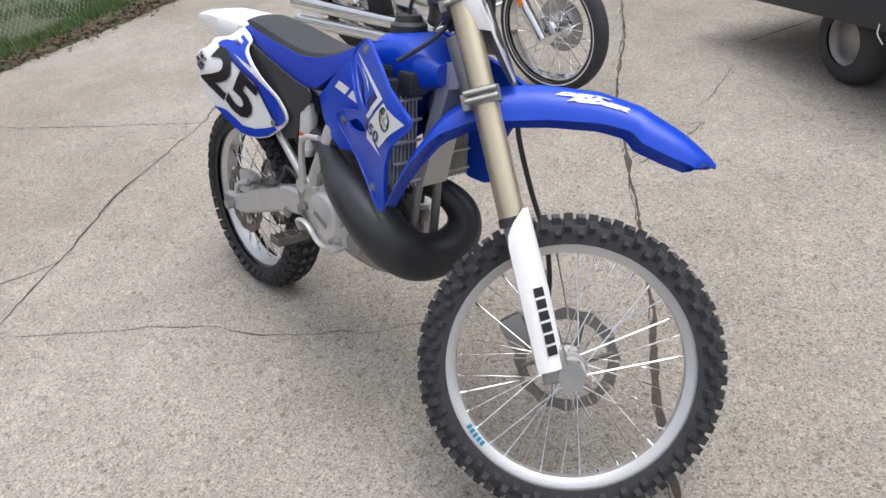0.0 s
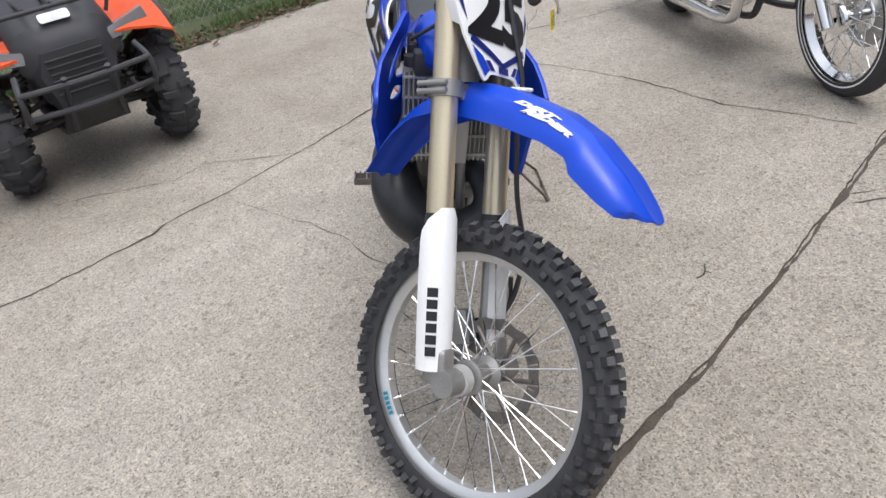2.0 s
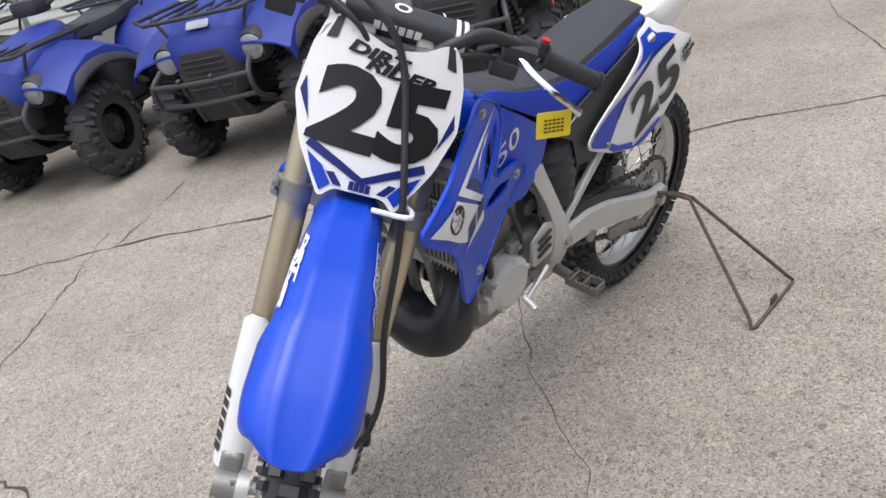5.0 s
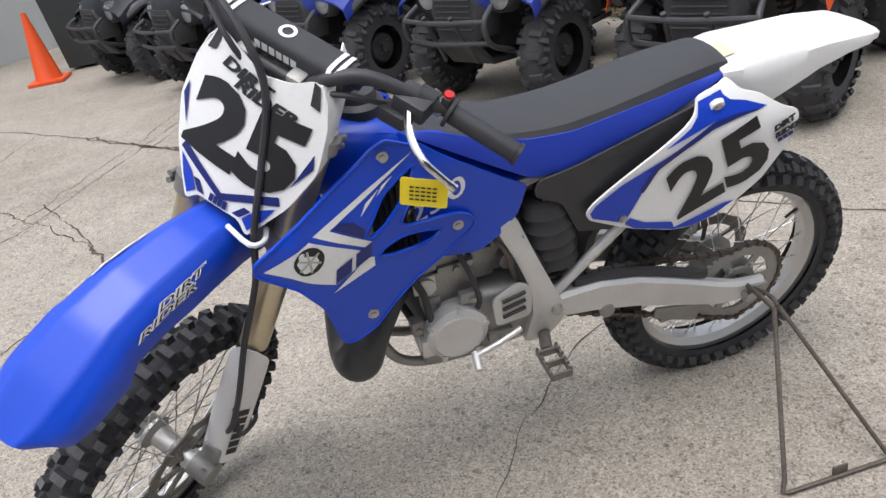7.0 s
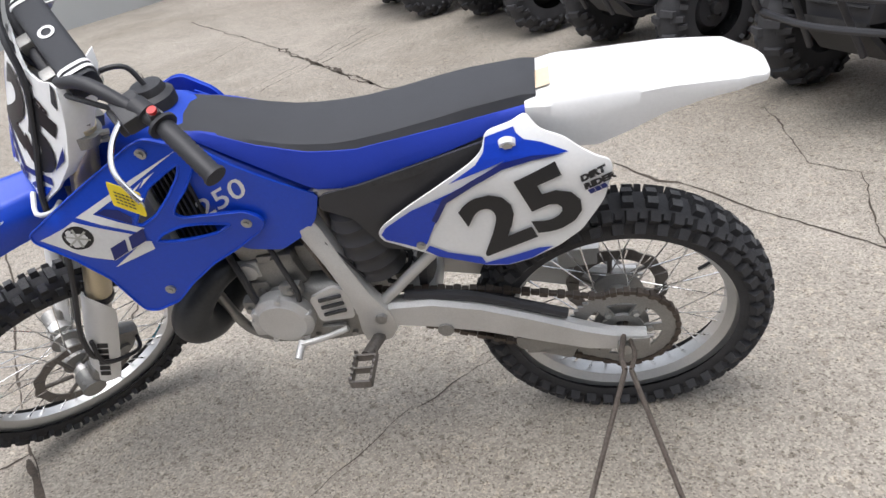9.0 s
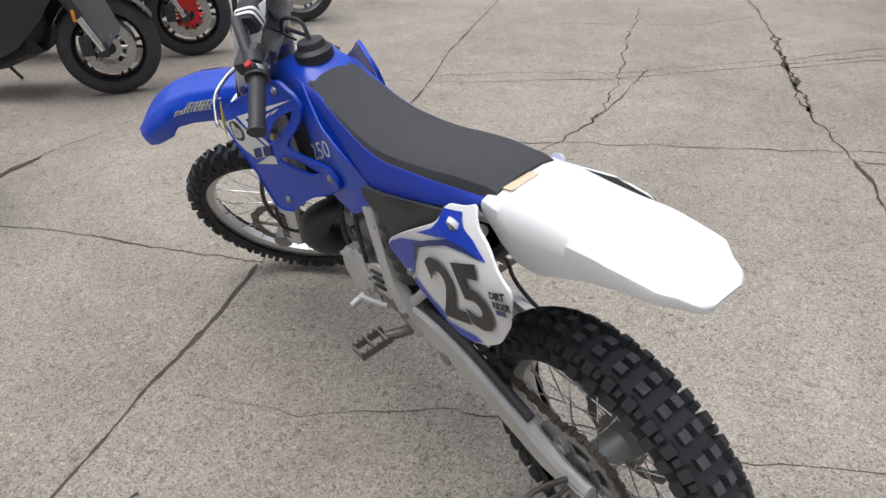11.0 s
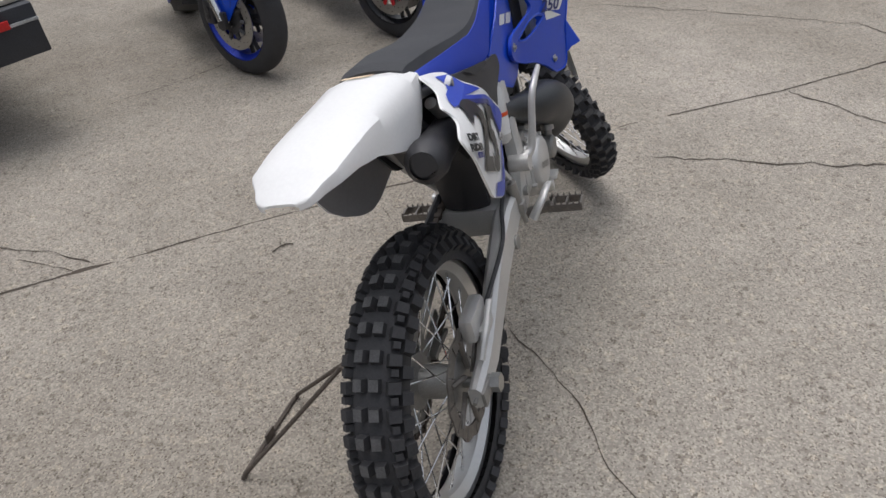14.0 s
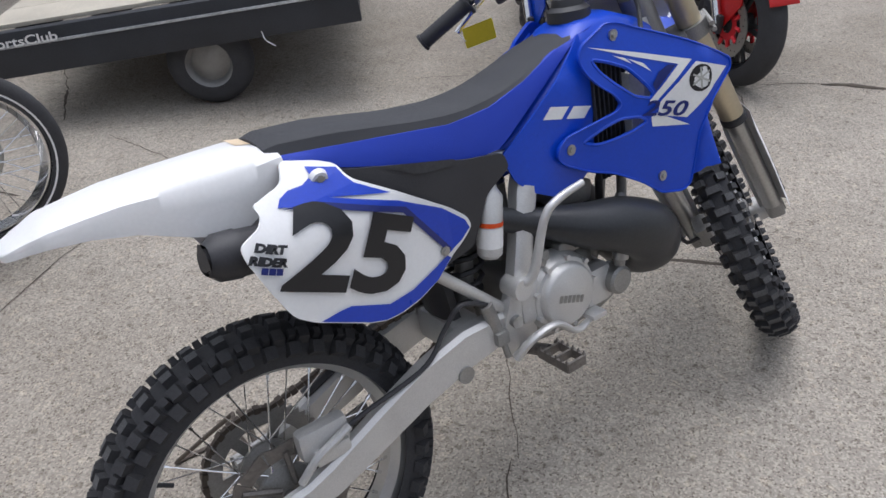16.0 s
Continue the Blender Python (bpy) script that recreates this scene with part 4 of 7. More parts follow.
for s in (1, -1):
    rows = [[(x, s * prof(SEAT_W, x) * a, prof(SEAM, x) * (1 - f) + prof(SEAT_LOW, x) * f) for a, f in ((0.9, -0.05), (0.995, 0.0), (1.06, 0.3), (1.12, 0.7), (1.14, 1.0), (0.9, 1.0))] for x in xs]
    part("seat_side", skin(rows), BLUE_VINYL, bike, "blue seat side panel")

FT = [(-0.27, 0.908), (-0.24, 0.92), (-0.195, 0.936), (-0.1, 0.947), (-0.015, 0.949), (0.1, 0.948), (0.15, 0.938)]
FL = [(-0.27, 0.904), (-0.2, 0.914), (-0.147, 0.909), (-0.084, 0.894), (-0.012, 0.862), (0.03, 0.847), (0.07, 0.85), (0.11, 0.872), (0.15, 0.912)]
FW = [(-0.257, 0.03), (-0.255, 0.038), (-0.249, 0.046), (-0.239, 0.053), (-0.222, 0.061), (-0.2, 0.078), (-0.12, 0.086), (0.0, 0.088), (0.08, 0.094), (0.15, 0.088)]
rows = []
for x in np.linspace(-0.257, 0.15, 70):
    w, t, lo = prof(FW, x) * 0.95, prof(FT, x), prof(FL, x)
    crest = 0.006 * min(1, max(0, (x + 0.275) / 0.12))
    rows.append([(x, s * a * w, z) for s, a, z in ((-1, 0.98, lo), (-1, 1.0, t * 0.5 + lo * 0.5), (-1, 0.96, t * 0.8 + lo * 0.2), (-1, 0.8, t * 0.97 + lo * 0.03), (-1, 0.45, t + crest), (1, 0, t + crest), (1, 0.45, t + crest), (1, 0.8, t * 0.97 + lo * 0.03), (1, 0.96, t * 0.8 + lo * 0.2), (1, 1.0, t * 0.5 + lo * 0.5), (1, 0.98, lo))])
bm = skin(rows, closed=False)
backed(bm, (0, 0, -0.004))
part("rear_fender", bm, WHITE, bike, "plain white plastic rear fender")
part("fender_label", sheet([(0.105, -0.01), (0.13, -0.01), (0.13, 0.05), (0.105, 0.05)], lambda u, v: Vector((u, v, prof(FT, u) + 0.0075)), 0.02), mat("caution_label", (0.75, 0.6, 0.42), 0.5), bike)


def plate_left(x, z):
    return 0.128 + 0.026 * min(1, max(0, (0.42 - x) / 0.4)) - 4.3 * max(0, z - 0.82) ** 2


def plate_right(x, z):
    return 0.122 + 0.07 * min(1, max(0, (0.4 - x) / 0.34)) - 5.6 * max(0, z - 0.8) ** 2


def shroud_y(x, z):
    return 0.108 + 0.3 * max(0, x - 0.72) - 0.22 * max(0, z - 0.86) - 0.05 * max(0, 0.78 - z) - 0.35 * max(0, x - 1.02)


def side(fn, s, off=0.0):
    return lambda u, v: Vector((u, s * (fn(u, v) + off), v))


def lettered(fn, s, off, x, z, rise):
    """Places lettering on a side so that it reads from outside; rise is its slope, upward to the rear."""
    c, sn = math.cos(rise), math.sin(rise)

    def place(u, v):
        du = (u * c - v * sn) if s > 0 else (u * c + v * sn)
        dv = (u * sn + v * c) if s > 0 else (-u * sn + v * c)
        px, pz = x - s * du, z + dv
        return Vector((px, s * (fn(px, pz) + off), pz))

    return place


PLATE_L = rounded([(0.223, 0.91), (0.173, 0.921), (0.15, 0.932), (0.13, 0.908), (0.089, 0.895), (0.061, 0.875), (0.037, 0.862), (0.018, 0.856), (0.013, 0.841), (0.03, 0.776), (0.072, 0.708), (0.117, 0.67), (0.171, 0.639), (0.217, 0.624), (0.261, 0.626), (0.35, 0.654), (0.416, 0.686), (0.451, 0.705), (0.457, 0.723), (0.443, 0.741), (0.387, 0.781), (0.309, 0.832), (0.252, 0.866), (0.23, 0.884)], 0.012)
PLATE_R = rounded([(0.2, 0.912), (0.226, 0.9), (0.23, 0.885), (0.24, 0.873), (0.305, 0.832), (0.413, 0.758), (0.442, 0.731), (0.448, 0.711), (0.427, 0.691), (0.39, 0.668), (0.351, 0.643), (0.305, 0.629), (0.26, 0.625), (0.226, 0.629), (0.191, 0.643), (0.097, 0.697), (0.065, 0.723), (0.043, 0.774), (0.022, 0.832), (0.022, 0.852), (0.059, 0.866), (0.07, 0.878), (0.065, 0.892), (0.126, 0.903), (0.141, 0.928)], 0.012)
BLUE_L = [(0.222, 0.905), (0.172, 0.916), (0.168, 0.907), (0.157, 0.898), (0.127, 0.892), (0.083, 0.875), (0.146, 0.867), (0.199, 0.855), (0.255, 0.826), (0.311, 0.792), (0.339, 0.744), (0.366, 0.692), (0.383, 0.682), (0.443, 0.708), (0.45, 0.722), (0.438, 0.738), (0.381, 0.775), (0.298, 0.812), (0.192, 0.868), (0.298, 0.832), (0.244, 0.864), (0.228, 0.883)]
BLUE_R = [(0.174, 0.912), (0.222, 0.897), (0.226, 0.884), (0.236, 0.87), (0.292, 0.835), (0.184, 0.866), (0.301, 0.818), (0.39, 0.768), (0.434, 0.729), (0.441, 0.711), (0.419, 0.694), (0.389, 0.681), (0.303, 0.798), (0.148, 0.866), (0.099, 0.88), (0.109, 0.889), (0.127, 0.894), (0.153, 0.893), (0.174, 0.899)]
NAVY_L = [(0.09, 0.873), (0.146, 0.865), (0.199, 0.853), (0.255, 0.824), (0.309, 0.79), (0.337, 0.743), (0.345, 0.75), (0.315, 0.8), (0.258, 0.835), (0.2, 0.864), (0.146, 0.873)]
NAVY_R = [(0.104, 0.876), (0.148, 0.864), (0.303, 0.796), (0.387, 0.682), (0.394, 0.69), (0.312, 0.803), (0.155, 0.871)]
FOOT_L = [(0.362, 0.687), (0.329, 0.667), (0.266, 0.651), (0.26, 0.635), (0.21, 0.65), (0.154, 0.669), (0.128, 0.671), (0.171, 0.643), (0.218, 0.628), (0.262, 0.63), (0.35, 0.657), (0.372, 0.674)]
FOOT_R = [(0.39, 0.672), (0.351, 0.646), (0.305, 0.633), (0.26, 0.629), (0.227, 0.632), (0.192, 0.646), (0.105, 0.695), (0.141, 0.694), (0.163, 0.692), (0.238, 0.656), (0.291, 0.656), (0.35, 0.67), (0.381, 0.68)]
TANK_PANEL = rounded([(0.8, 0.978), (0.766, 0.948), (0.73, 0.92), (0.675, 0.882), (0.618, 0.838), (0.563, 0.8), (0.57, 0.78), (0.585, 0.742), (0.618, 0.709), (0.675, 0.68), (0.745, 0.69), (0.79, 0.72), (0.79, 0.8), (0.805, 0.86), (0.79, 0.93)], 0.012)
SHROUD = rounded([(0.83, 0.988), (0.802, 0.972), (0.776, 0.958), (0.761, 0.935), (0.768, 0.907), (0.789, 0.878), (0.819, 0.851), (0.83, 0.832), (0.819, 0.819), (0.78, 0.81), (0.731, 0.799), (0.704, 0.793), (0.686, 0.78), (0.68, 0.762), (0.698, 0.741), (0.752, 0.712), (0.809, 0.692), (0.868, 0.656), (0.912, 0.619), (0.961, 0.61), (0.98, 0.622), (0.987, 0.659), (0.999, 0.73), (1.031, 0.79), (1.096, 0.843), (1.095, 0.862), (1.064, 0.88), (0.995, 0.918), (0.943, 0.943), (0.89, 0.966), (0.858, 0.982)], 0.01)
SCOOP_HIGH = rounded([(0.785, 0.929), (0.817, 0.917), (0.854, 0.898), (0.881, 0.864), (0.9, 0.837), (0.894, 0.827), (0.862, 0.838), (0.825, 0.87), (0.797, 0.902)], 0.01)
SCOOP_LOW = rounded([(0.742, 0.774), (0.791, 0.794), (0.828, 0.803), (0.868, 0.797), (0.886, 0.784), (0.856, 0.771), (0.813, 0.763), (0.776, 0.761)], 0.01)
SWEEP = [(0.783, 0.952), (0.872, 0.924), (0.988, 0.884), (0.904, 0.819), (0.888, 0.823), (0.958, 0.881), (0.87, 0.915)]
SWEEP_DARK = [(0.952, 0.881), (0.903, 0.84), (0.897, 0.855), (0.914, 0.876), (0.936, 0.885)]
PANEL = [(0.996, 0.878), (1.08, 0.848), (1.036, 0.82), (1.002, 0.792), (0.969, 0.77), (0.919, 0.786), (0.976, 0.753), (0.892, 0.77), (0.89, 0.79), (0.906, 0.796), (0.91, 0.815)]
SLASHES = ([(0.829, 0.926), (0.852, 0.917), (0.864, 0.903)], [(0.856, 0.915), (0.887, 0.899), (0.9, 0.88)])


def tank_y(x, z):
    return 0.097 - 0.35 * max(0, z - 0.9) - 0.12 * max(0, 0.66 - x)


rows = []
for x, lo, hi, w in ((0.57, 0.785, 0.812, 0.07), (0.62, 0.74, 0.845, 0.084), (0.7, 0.72, 0.905, 0.09), (0.76, 0.71, 0.955, 0.091), (0.805, 0.72, 0.99, 0.09), (0.83, 0.76, 0.998, 0.08), (0.9, 0.86, 1.0, 0.085), (0.97, 0.88, 0.975, 0.08), (1.02, 0.9, 0.95, 0.06)):
    c, h = (lo + hi) / 2, (hi - lo) / 2
    rows.append([(x, w * math.copysign(abs(math.cos(a)) ** 0.55, math.cos(a)), c + h * math.copysign(abs(math.sin(a)) ** 0.6, math.sin(a))) for a in np.linspace(0, 2 * math.pi, 25)[:-1]])
tank = part("fuel_tank", skin(rows), BLUE, bike, "blue plastic fuel tank")
part("tank_cap", join(lathe([(0.99, 0.0), (0.99, 0.045), (1.012, 0.045), (1.02, 0.034), (1.022, 0.034), (1.034, 0.03), (1.036, 0.0)], (0.845, 0.0, 0), "Z", 24)), BLACK, tank, "black screw cap")
part("breather_hose", tube([(0.845, 0, 1.034), (0.865, 0.0, 1.075), (0.91, 0.02, 1.08), (0.95, 0.02, 1.04)], 0.005, 8, 14), BLACK, tank)
for s in (1, -1):
    plate_y = plate_left if s > 0 else plate_right
    # The plate's back faces are a darker grey than its white front.
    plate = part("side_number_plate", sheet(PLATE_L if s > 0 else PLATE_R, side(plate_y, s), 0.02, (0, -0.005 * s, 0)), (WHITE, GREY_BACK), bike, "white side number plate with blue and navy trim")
    part("trim_decal", sheet(BLUE_L if s > 0 else BLUE_R, side(plate_y, s, 0.0028), 0.02), BLUE_DECAL, plate, smooth=False)
    part("trim_decal", sheet(FOOT_L if s > 0 else FOOT_R, side(plate_y, s, 0.0028), 0.02), BLUE_DECAL, plate, smooth=False)
    part("trim_decal", sheet(NAVY_L if s > 0 else NAVY_R, side(plate_y, s, 0.0036), 0.02), NAVY, plate, smooth=False)
    nx, nz, tilt, broad = (0.176, 0.752, 24, 1.27) if s > 0 else (0.188, 0.77, 28, 1.38)
    part("racing_number", words("25", 0.176, lettered(plate_y, s, 0.0046, nx, nz, radians(tilt)), broad, 0.0055, 0.06, 0.02), BLACK_DECAL, plate, "black racing number 25", smooth=False)
    tx, tz = (0.042, 0.828) if s > 0 else (0.054, 0.832)
    part("decal_text", join(words("DIRT", 0.016, lettered(plate_y, s, 0.0046, tx + 0.006, tz + 0.006, radians(25)), 1.3, 0.0012, 0.2), words("RIDER", 0.016, lettered(plate_y, s, 0.0046, tx - 0.004, tz - 0.009, radians(25)), 1.3, 0.0012, 0.2)), BLACK_DECAL, plate, smooth=False)
    part("sponsor_mark", bars(3, 0.034, 0.01, lettered(plate_y, s, 0.0046, tx - 0.002, tz - 0.024, radians(25)), 0.08), NAVY, plate, smooth=False)
    for x, z in ((0.185, 0.892), (0.378, 0.69)):
        y = plate_y(x, z)
        if z > 0.8:
            part("bolt_boss", rod((x, s * (y - 0.004), z), (x, s * (y + 0.005), z - 0.003), 0.017, 20, 0.014), WHITE, plate)
        part("bolt", join(rod((x, s * (y + 0.002), z), (x, s * (y + 0.0065), z), 0.009, 16), rod((x, s * (y + 0.005), z), (x, s * (y + 0.009), z), 0.006, 6)), STEEL, plate)
    part("airbox_panel", sheet(rounded([(0.2, 0.895), (0.23, 0.888), (0.47, 0.828), (0.55, 0.816), (0.56, 0.785), (0.5, 0.75), (0.46, 0.66), (0.38, 0.64), (0.3, 0.67), (0.2, 0.8)], 0.012), lambda u, v: Vector((u, s * (0.098 + 0.012 * math.sin((v - 0.64) * 11)), v)), 0.04, (0, -0.006 * s, 0)), BLACK, bike, "black plastic airbox side panel")
    part("panel_recess", sheet(rounded([(0.3, 0.872), (0.44, 0.84), (0.45, 0.828), (0.36, 0.838)], 0.006), lambda u, v: Vector((u, s * (0.1045 + 0.012 * math.sin((v - 0.64) * 11)), v)), 0.05), DARK, bike)
    part("tank_panel", sheet(TANK_PANEL, side(tank_y, s), 0.035, (0, -0.004 * s, 0)), BLUE, tank)
    shroud = part("radiator_shroud", holed(SHROUD, (SCOOP_HIGH, SCOOP_LOW), side(shroud_y, s), 0.03, (0, -0.007 * s, 0)), BLUE, bike, "blue radiator shroud with two scoops and white graphics")
    part("shroud_lip", tube([side(shroud_y, s, 0.001)(u, v) for u, v in SHROUD], 0.0022, 6, loop=True), BLUE, shroud)
    for scoop in (SCOOP_HIGH, SCOOP_LOW):
        part("scoop_lip", tube([side(shroud_y, s, -0.002)(u, v) for u, v in scoop], 0.004, 6, loop=True), BLUE, shroud)
    part("graphic", sheet(PANEL, side(shroud_y, s, 0.0016), 0.03), WHITE_DECAL, shroud, smooth=False)
    part("graphic", sheet(SWEEP, side(shroud_y, s, 0.0016), 0.03), WHITE_DECAL, shroud, smooth=False)
    part("graphic", sheet(SWEEP_DARK, side(shroud_y, s, 0.0022), 0.03), NAVY, shroud, smooth=False)
    for shape in SLASHES:
        part("graphic", sheet(shape, side(shroud_y, s, 0.0016), 0.03), WHITE_DECAL, shroud, smooth=False)
    ex, ez = 1.003, 0.843
    ring = [(ex + 0.027 * math.cos(a), ez + 0.027 * math.sin(a)) for a in np.linspace(0, 2 * math.pi, 29)[:-1]]
    part("emblem", sheet(ring, side(shroud_y, s, 0.0022), 0.1), BLACK_DECAL, shroud, "round dark emblem", smooth=False)
    inner = bmesh.new()
    for k in range(3):
        a = math.pi / 6 + math.pi / 3 * k * 1.0
        c, d = Vector((math.cos(a), math.sin(a))), Vector((-math.sin(a), math.cos(a)))
        q = [(-0.022, -0.002), (0.022, -0.002), (0.022, 0.002), (-0.022, 0.002)]
        inner.faces.new([inner.verts.new(side(shroud_y, s, 0.0028 + 0.0004 * k)(ex + c.x * u + d.x * v, ez + c.y * u + d.y * v)) for u, v in q])
    part("emblem_mark", inner, GREY_METAL, shroud, smooth=False)
    if s > 0:
        part("model_lettering", words("250", 0.058, lettered(tank_y, s, 0.0015, 0.755, 0.822, radians(24)), 1.5, 0.0004, 0.25), WHITE_DECAL, tank, smooth=False)
        part("model_mark", bars(2, 0.085, 0.026, lettered(shroud_y, s, 0.0035, 0.925, 0.8, radians(18)), 0.2, 0.3), NAVY, shroud, smooth=False)
    else:
        part("model_mark", bars(2, 0.12, 0.024, lettered(tank_y, s, 0.0015, 0.732, 0.838, radians(14)), 0.2, 0.35), WHITE_DECAL, tank, smooth=False)
        part("model_lettering", words("250", 0.042, lettered(shroud_y, s, 0.0035, 0.918, 0.8, radians(14)), 1.5, 0.001, 0.25), NAVY, shroud, smooth=False)
    for x, z, fn in ((0.84, 0.963, shroud_y), (0.716, 0.768, shroud_y), (0.914, 0.657, shroud_y)):
        y = fn(x, z)
        part("bolt", join(rod((x, s * (y - 0.002), z), (x, s * (y + 0.003), z), 0.011, 16), rod((x, s * (y + 0.002), z), (x, s * (y + 0.007), z), 0.006, 6)), STEEL, shroud)
    # Black backing added behind the scoops, standing in for the shade inside them.
    part("duct_panel", box((0.845, s * 0.09, 0.8), (0.1, 0.006, 0.26), 0.002), BLACK, bike, "black backing panel that darkens the shroud scoops")
    rad = part("radiator", box((0.9, s * 0.078, 0.765), (0.045, 0.085, 0.23), 0.008), GREY_METAL, bike, "grey aluminium radiator")
    for k in range(7):
        part("louvre", box((0.93, s * (0.046 + 0.0115 * k), 0.755), (0.02, 0.003, 0.225), 0.0, Matrix.Rotation(radians(25 * s), 3, "Z")), GREY_METAL, rad, smooth=False)
    for k in range(9):
        part("core_fin", box((0.796 + 0.0125 * k, s * 0.098, 0.8), (0.004, 0.012, 0.25)), DARK, rad, smooth=False)
    part("louvre_bar", join(*(box((0.942, s * 0.08, 0.66 + 0.05 * k), (0.006, 0.085, 0.006)) for k in range(5))), GREY_METAL, rad, smooth=False)
part("coolant_cap", join(rod((0.915, -0.1, 0.88), (0.915, -0.1, 0.905), 0.02, 16), box((0.95, -0.07, 0.9), (0.05, 0.06, 0.055), 0.01)), BLACK, bike)

# ---- front end, drawn straight and then turned to full left lock ----
def fp(s, o=0.0, y=0.0):
    """A point s up the steering axis, o ahead of it and y to the left."""
    p = AXIS + UPWARD * s + AHEAD * o
    return Vector((p.x, y, p.z))


HEAD = fp(0.72)
FORK = STEER @ Matrix.Translation(HEAD) @ Matrix.Rotation(radians(2.3), 4, "Y") @ Matrix.Translation(-HEAD)
FRONT = FORK @ Matrix.Translation(fp(-0.012, 0.066))
front_wheel = spoked_wheel(bike, "front_wheel", FRONT, 0.345, 0.045, 0.013, 0.276, 0.022, 0.04, 0.045, FRONT_ROWS, 76, 0.019, "polished silver front rim with wire spokes")
part("brake_disc", wave_disc(0.095, 0.124, 0.062, 0.004), DARK_STEEL, front_wheel, "steel wave brake disc", xf=FRONT)
disc_arms(front_wheel, 0.095, 0.062, FRONT)
part("axle", join(tube([(0, -0.11, 0), (0, 0.11, 0)], 0.013, 16), rod((0, -0.085, 0), (0, -0.06, 0), 0.034, 24), rod((0, 0.06, 0), (0, 0.085, 0), 0.024, 24)), ALU, front_wheel, xf=FRONT)
part("axle_hole", rod((0, -0.1105, 0), (0, -0.1115, 0), 0.009, 16), DARK, front_wheel, xf=FRONT)
rim_mark = bmesh.new()
for k in range(5):
    a, b = -2.35 + 0.045 * k, -2.35 + 0.045 * k + 0.03
    rim_mark.faces.new([rim_mark.verts.new((r * math.cos(t), -0.0185 if r > 0.262 else -0.0165, r * math.sin(t))) for t, r in ((a, 0.258), (b, 0.258), (b, 0.27), (a, 0.27))])
part("rim_sticker", rim_mark, mat("teal_sticker", (0.02, 0.25, 0.36), 0.4), front_wheel, smooth=False, xf=FRONT @ Matrix.Translation((0, -0.005, 0)))
for s in (1, -1):
    y = 0.105 * s
    fork = part("fork_leg", join(rod(fp(0.335, 0.02, y), fp(0.6, 0.02, y), 0.0285, 24), rod(fp(0.6, 0.02, y), fp(0.838, 0.02, y), 0.0275, 24)), GOLD, bike, "gold anodised upside-down fork tube", xf=FORK)
    part("dust_seal", join(rod(fp(0.325, 0.02, y), fp(0.34, 0.02, y), 0.031, 24), rod(fp(0.34, 0.02, y), fp(0.345, 0.02, y), 0.0295, 24)), BLACK, fork, xf=FORK)
    part("slider", rod(fp(0.03, 0.02, y), fp(0.33, 0.02, y), 0.0235, 20), STEEL, fork, xf=FORK)
    part("fork_cap", join(rod(fp(0.838, 0.02, y), fp(0.848, 0.02, y), 0.024, 20), rod(fp(0.848, 0.02, y), fp(0.853, 0.02, y), 0.01, 6)), ALU_DULL, fork, xf=FORK)
    lug = join(box(fp(0.02, 0.035, y), (0.06, 0.045, 0.08), 0.014, Matrix.Rotation(-RAKE, 3, "Y"), 3), rod(fp(-0.012, 0.066, y - 0.026), fp(-0.012, 0.066, y + 0.026), 0.029, 24), rod(fp(0.012, 0.085, y + 0.012), fp(-0.02, 0.085, y + 0.012), 0.006, 6))
    part("axle_lug", lug, ALU_DULL, fork, "cast axle clamp", xf=FORK)
    rows = []
    for k in range(15):
        f = k / 14
        sv = 0.012 + 0.345 * f
        half = radians(100) * (1 - max(0, (f - 0.8) / 0.2) ** 2 * 0.75)
        mid = radians(16)
        r = 0.038 + 0.003 * math.sin(f * 3.1)
        c = fp(sv, 0.02, y)
        rows.append([c + AHEAD * (r * math.cos(a)) + Vector((0, s, 0)) * (r * math.sin(a)) for a in np.linspace(mid - half * 0.75, mid + half, 13)])
    bm = backed(skin(rows, closed=False), AHEAD * -0.003)
    guard = part("fork_guard", bm, WHITE, bike, "white plastic fork guard with black lettering", xf=FORK)

    def on_guard(u, v, y=y, s=s):
        a = radians(62) + v / 0.04
        c = fp(0.115 - u, 0.02, y)
        return c + (AHEAD * math.cos(a) + Vector((0, s, 0)) * math.sin(a)) * 0.0428

    part("guard_lettering", bars(6, 0.15, 0.022, on_guard, 0.22), BLACK_DECAL, guard, smooth=False, xf=FORK)
for nm, sv, h in (("lower_triple_clamp", 0.605, 0.035), ("upper_triple_clamp", 0.815, 0.025)):
    bm = join(*(rod(fp(sv - h / 2, 0.02, 0.105 * e), fp(sv + h / 2, 0.02, 0.105 * e), 0.036, 24) for e in (1, -1)))
    rows = [[fp(sv + dh, o, y) for dh, o in ((-h / 2, -0.03), (-h / 2, 0.04), (h / 2, 0.04), (h / 2, -0.03))] for y in (-0.09, 0.09)]
    bm = join(bm, skin(rows), *(rod(fp(sv + dz, -0.02, (0.146 if h > 0.03 else 0.13) * e), fp(sv + dz, 0.05 if h > 0.03 else 0.02, (0.14 if h > 0.03 else 0.125) * e), 0.006, 8) for e in (1, -1) for dz in (-0.008, 0.008)), rod(fp(sv - h / 2, 0, 0), fp(sv + h / 2, 0, 0), 0.03))
    part(nm, bm, ALU_DULL, bike, "grey cast triple clamp", xf=FORK)

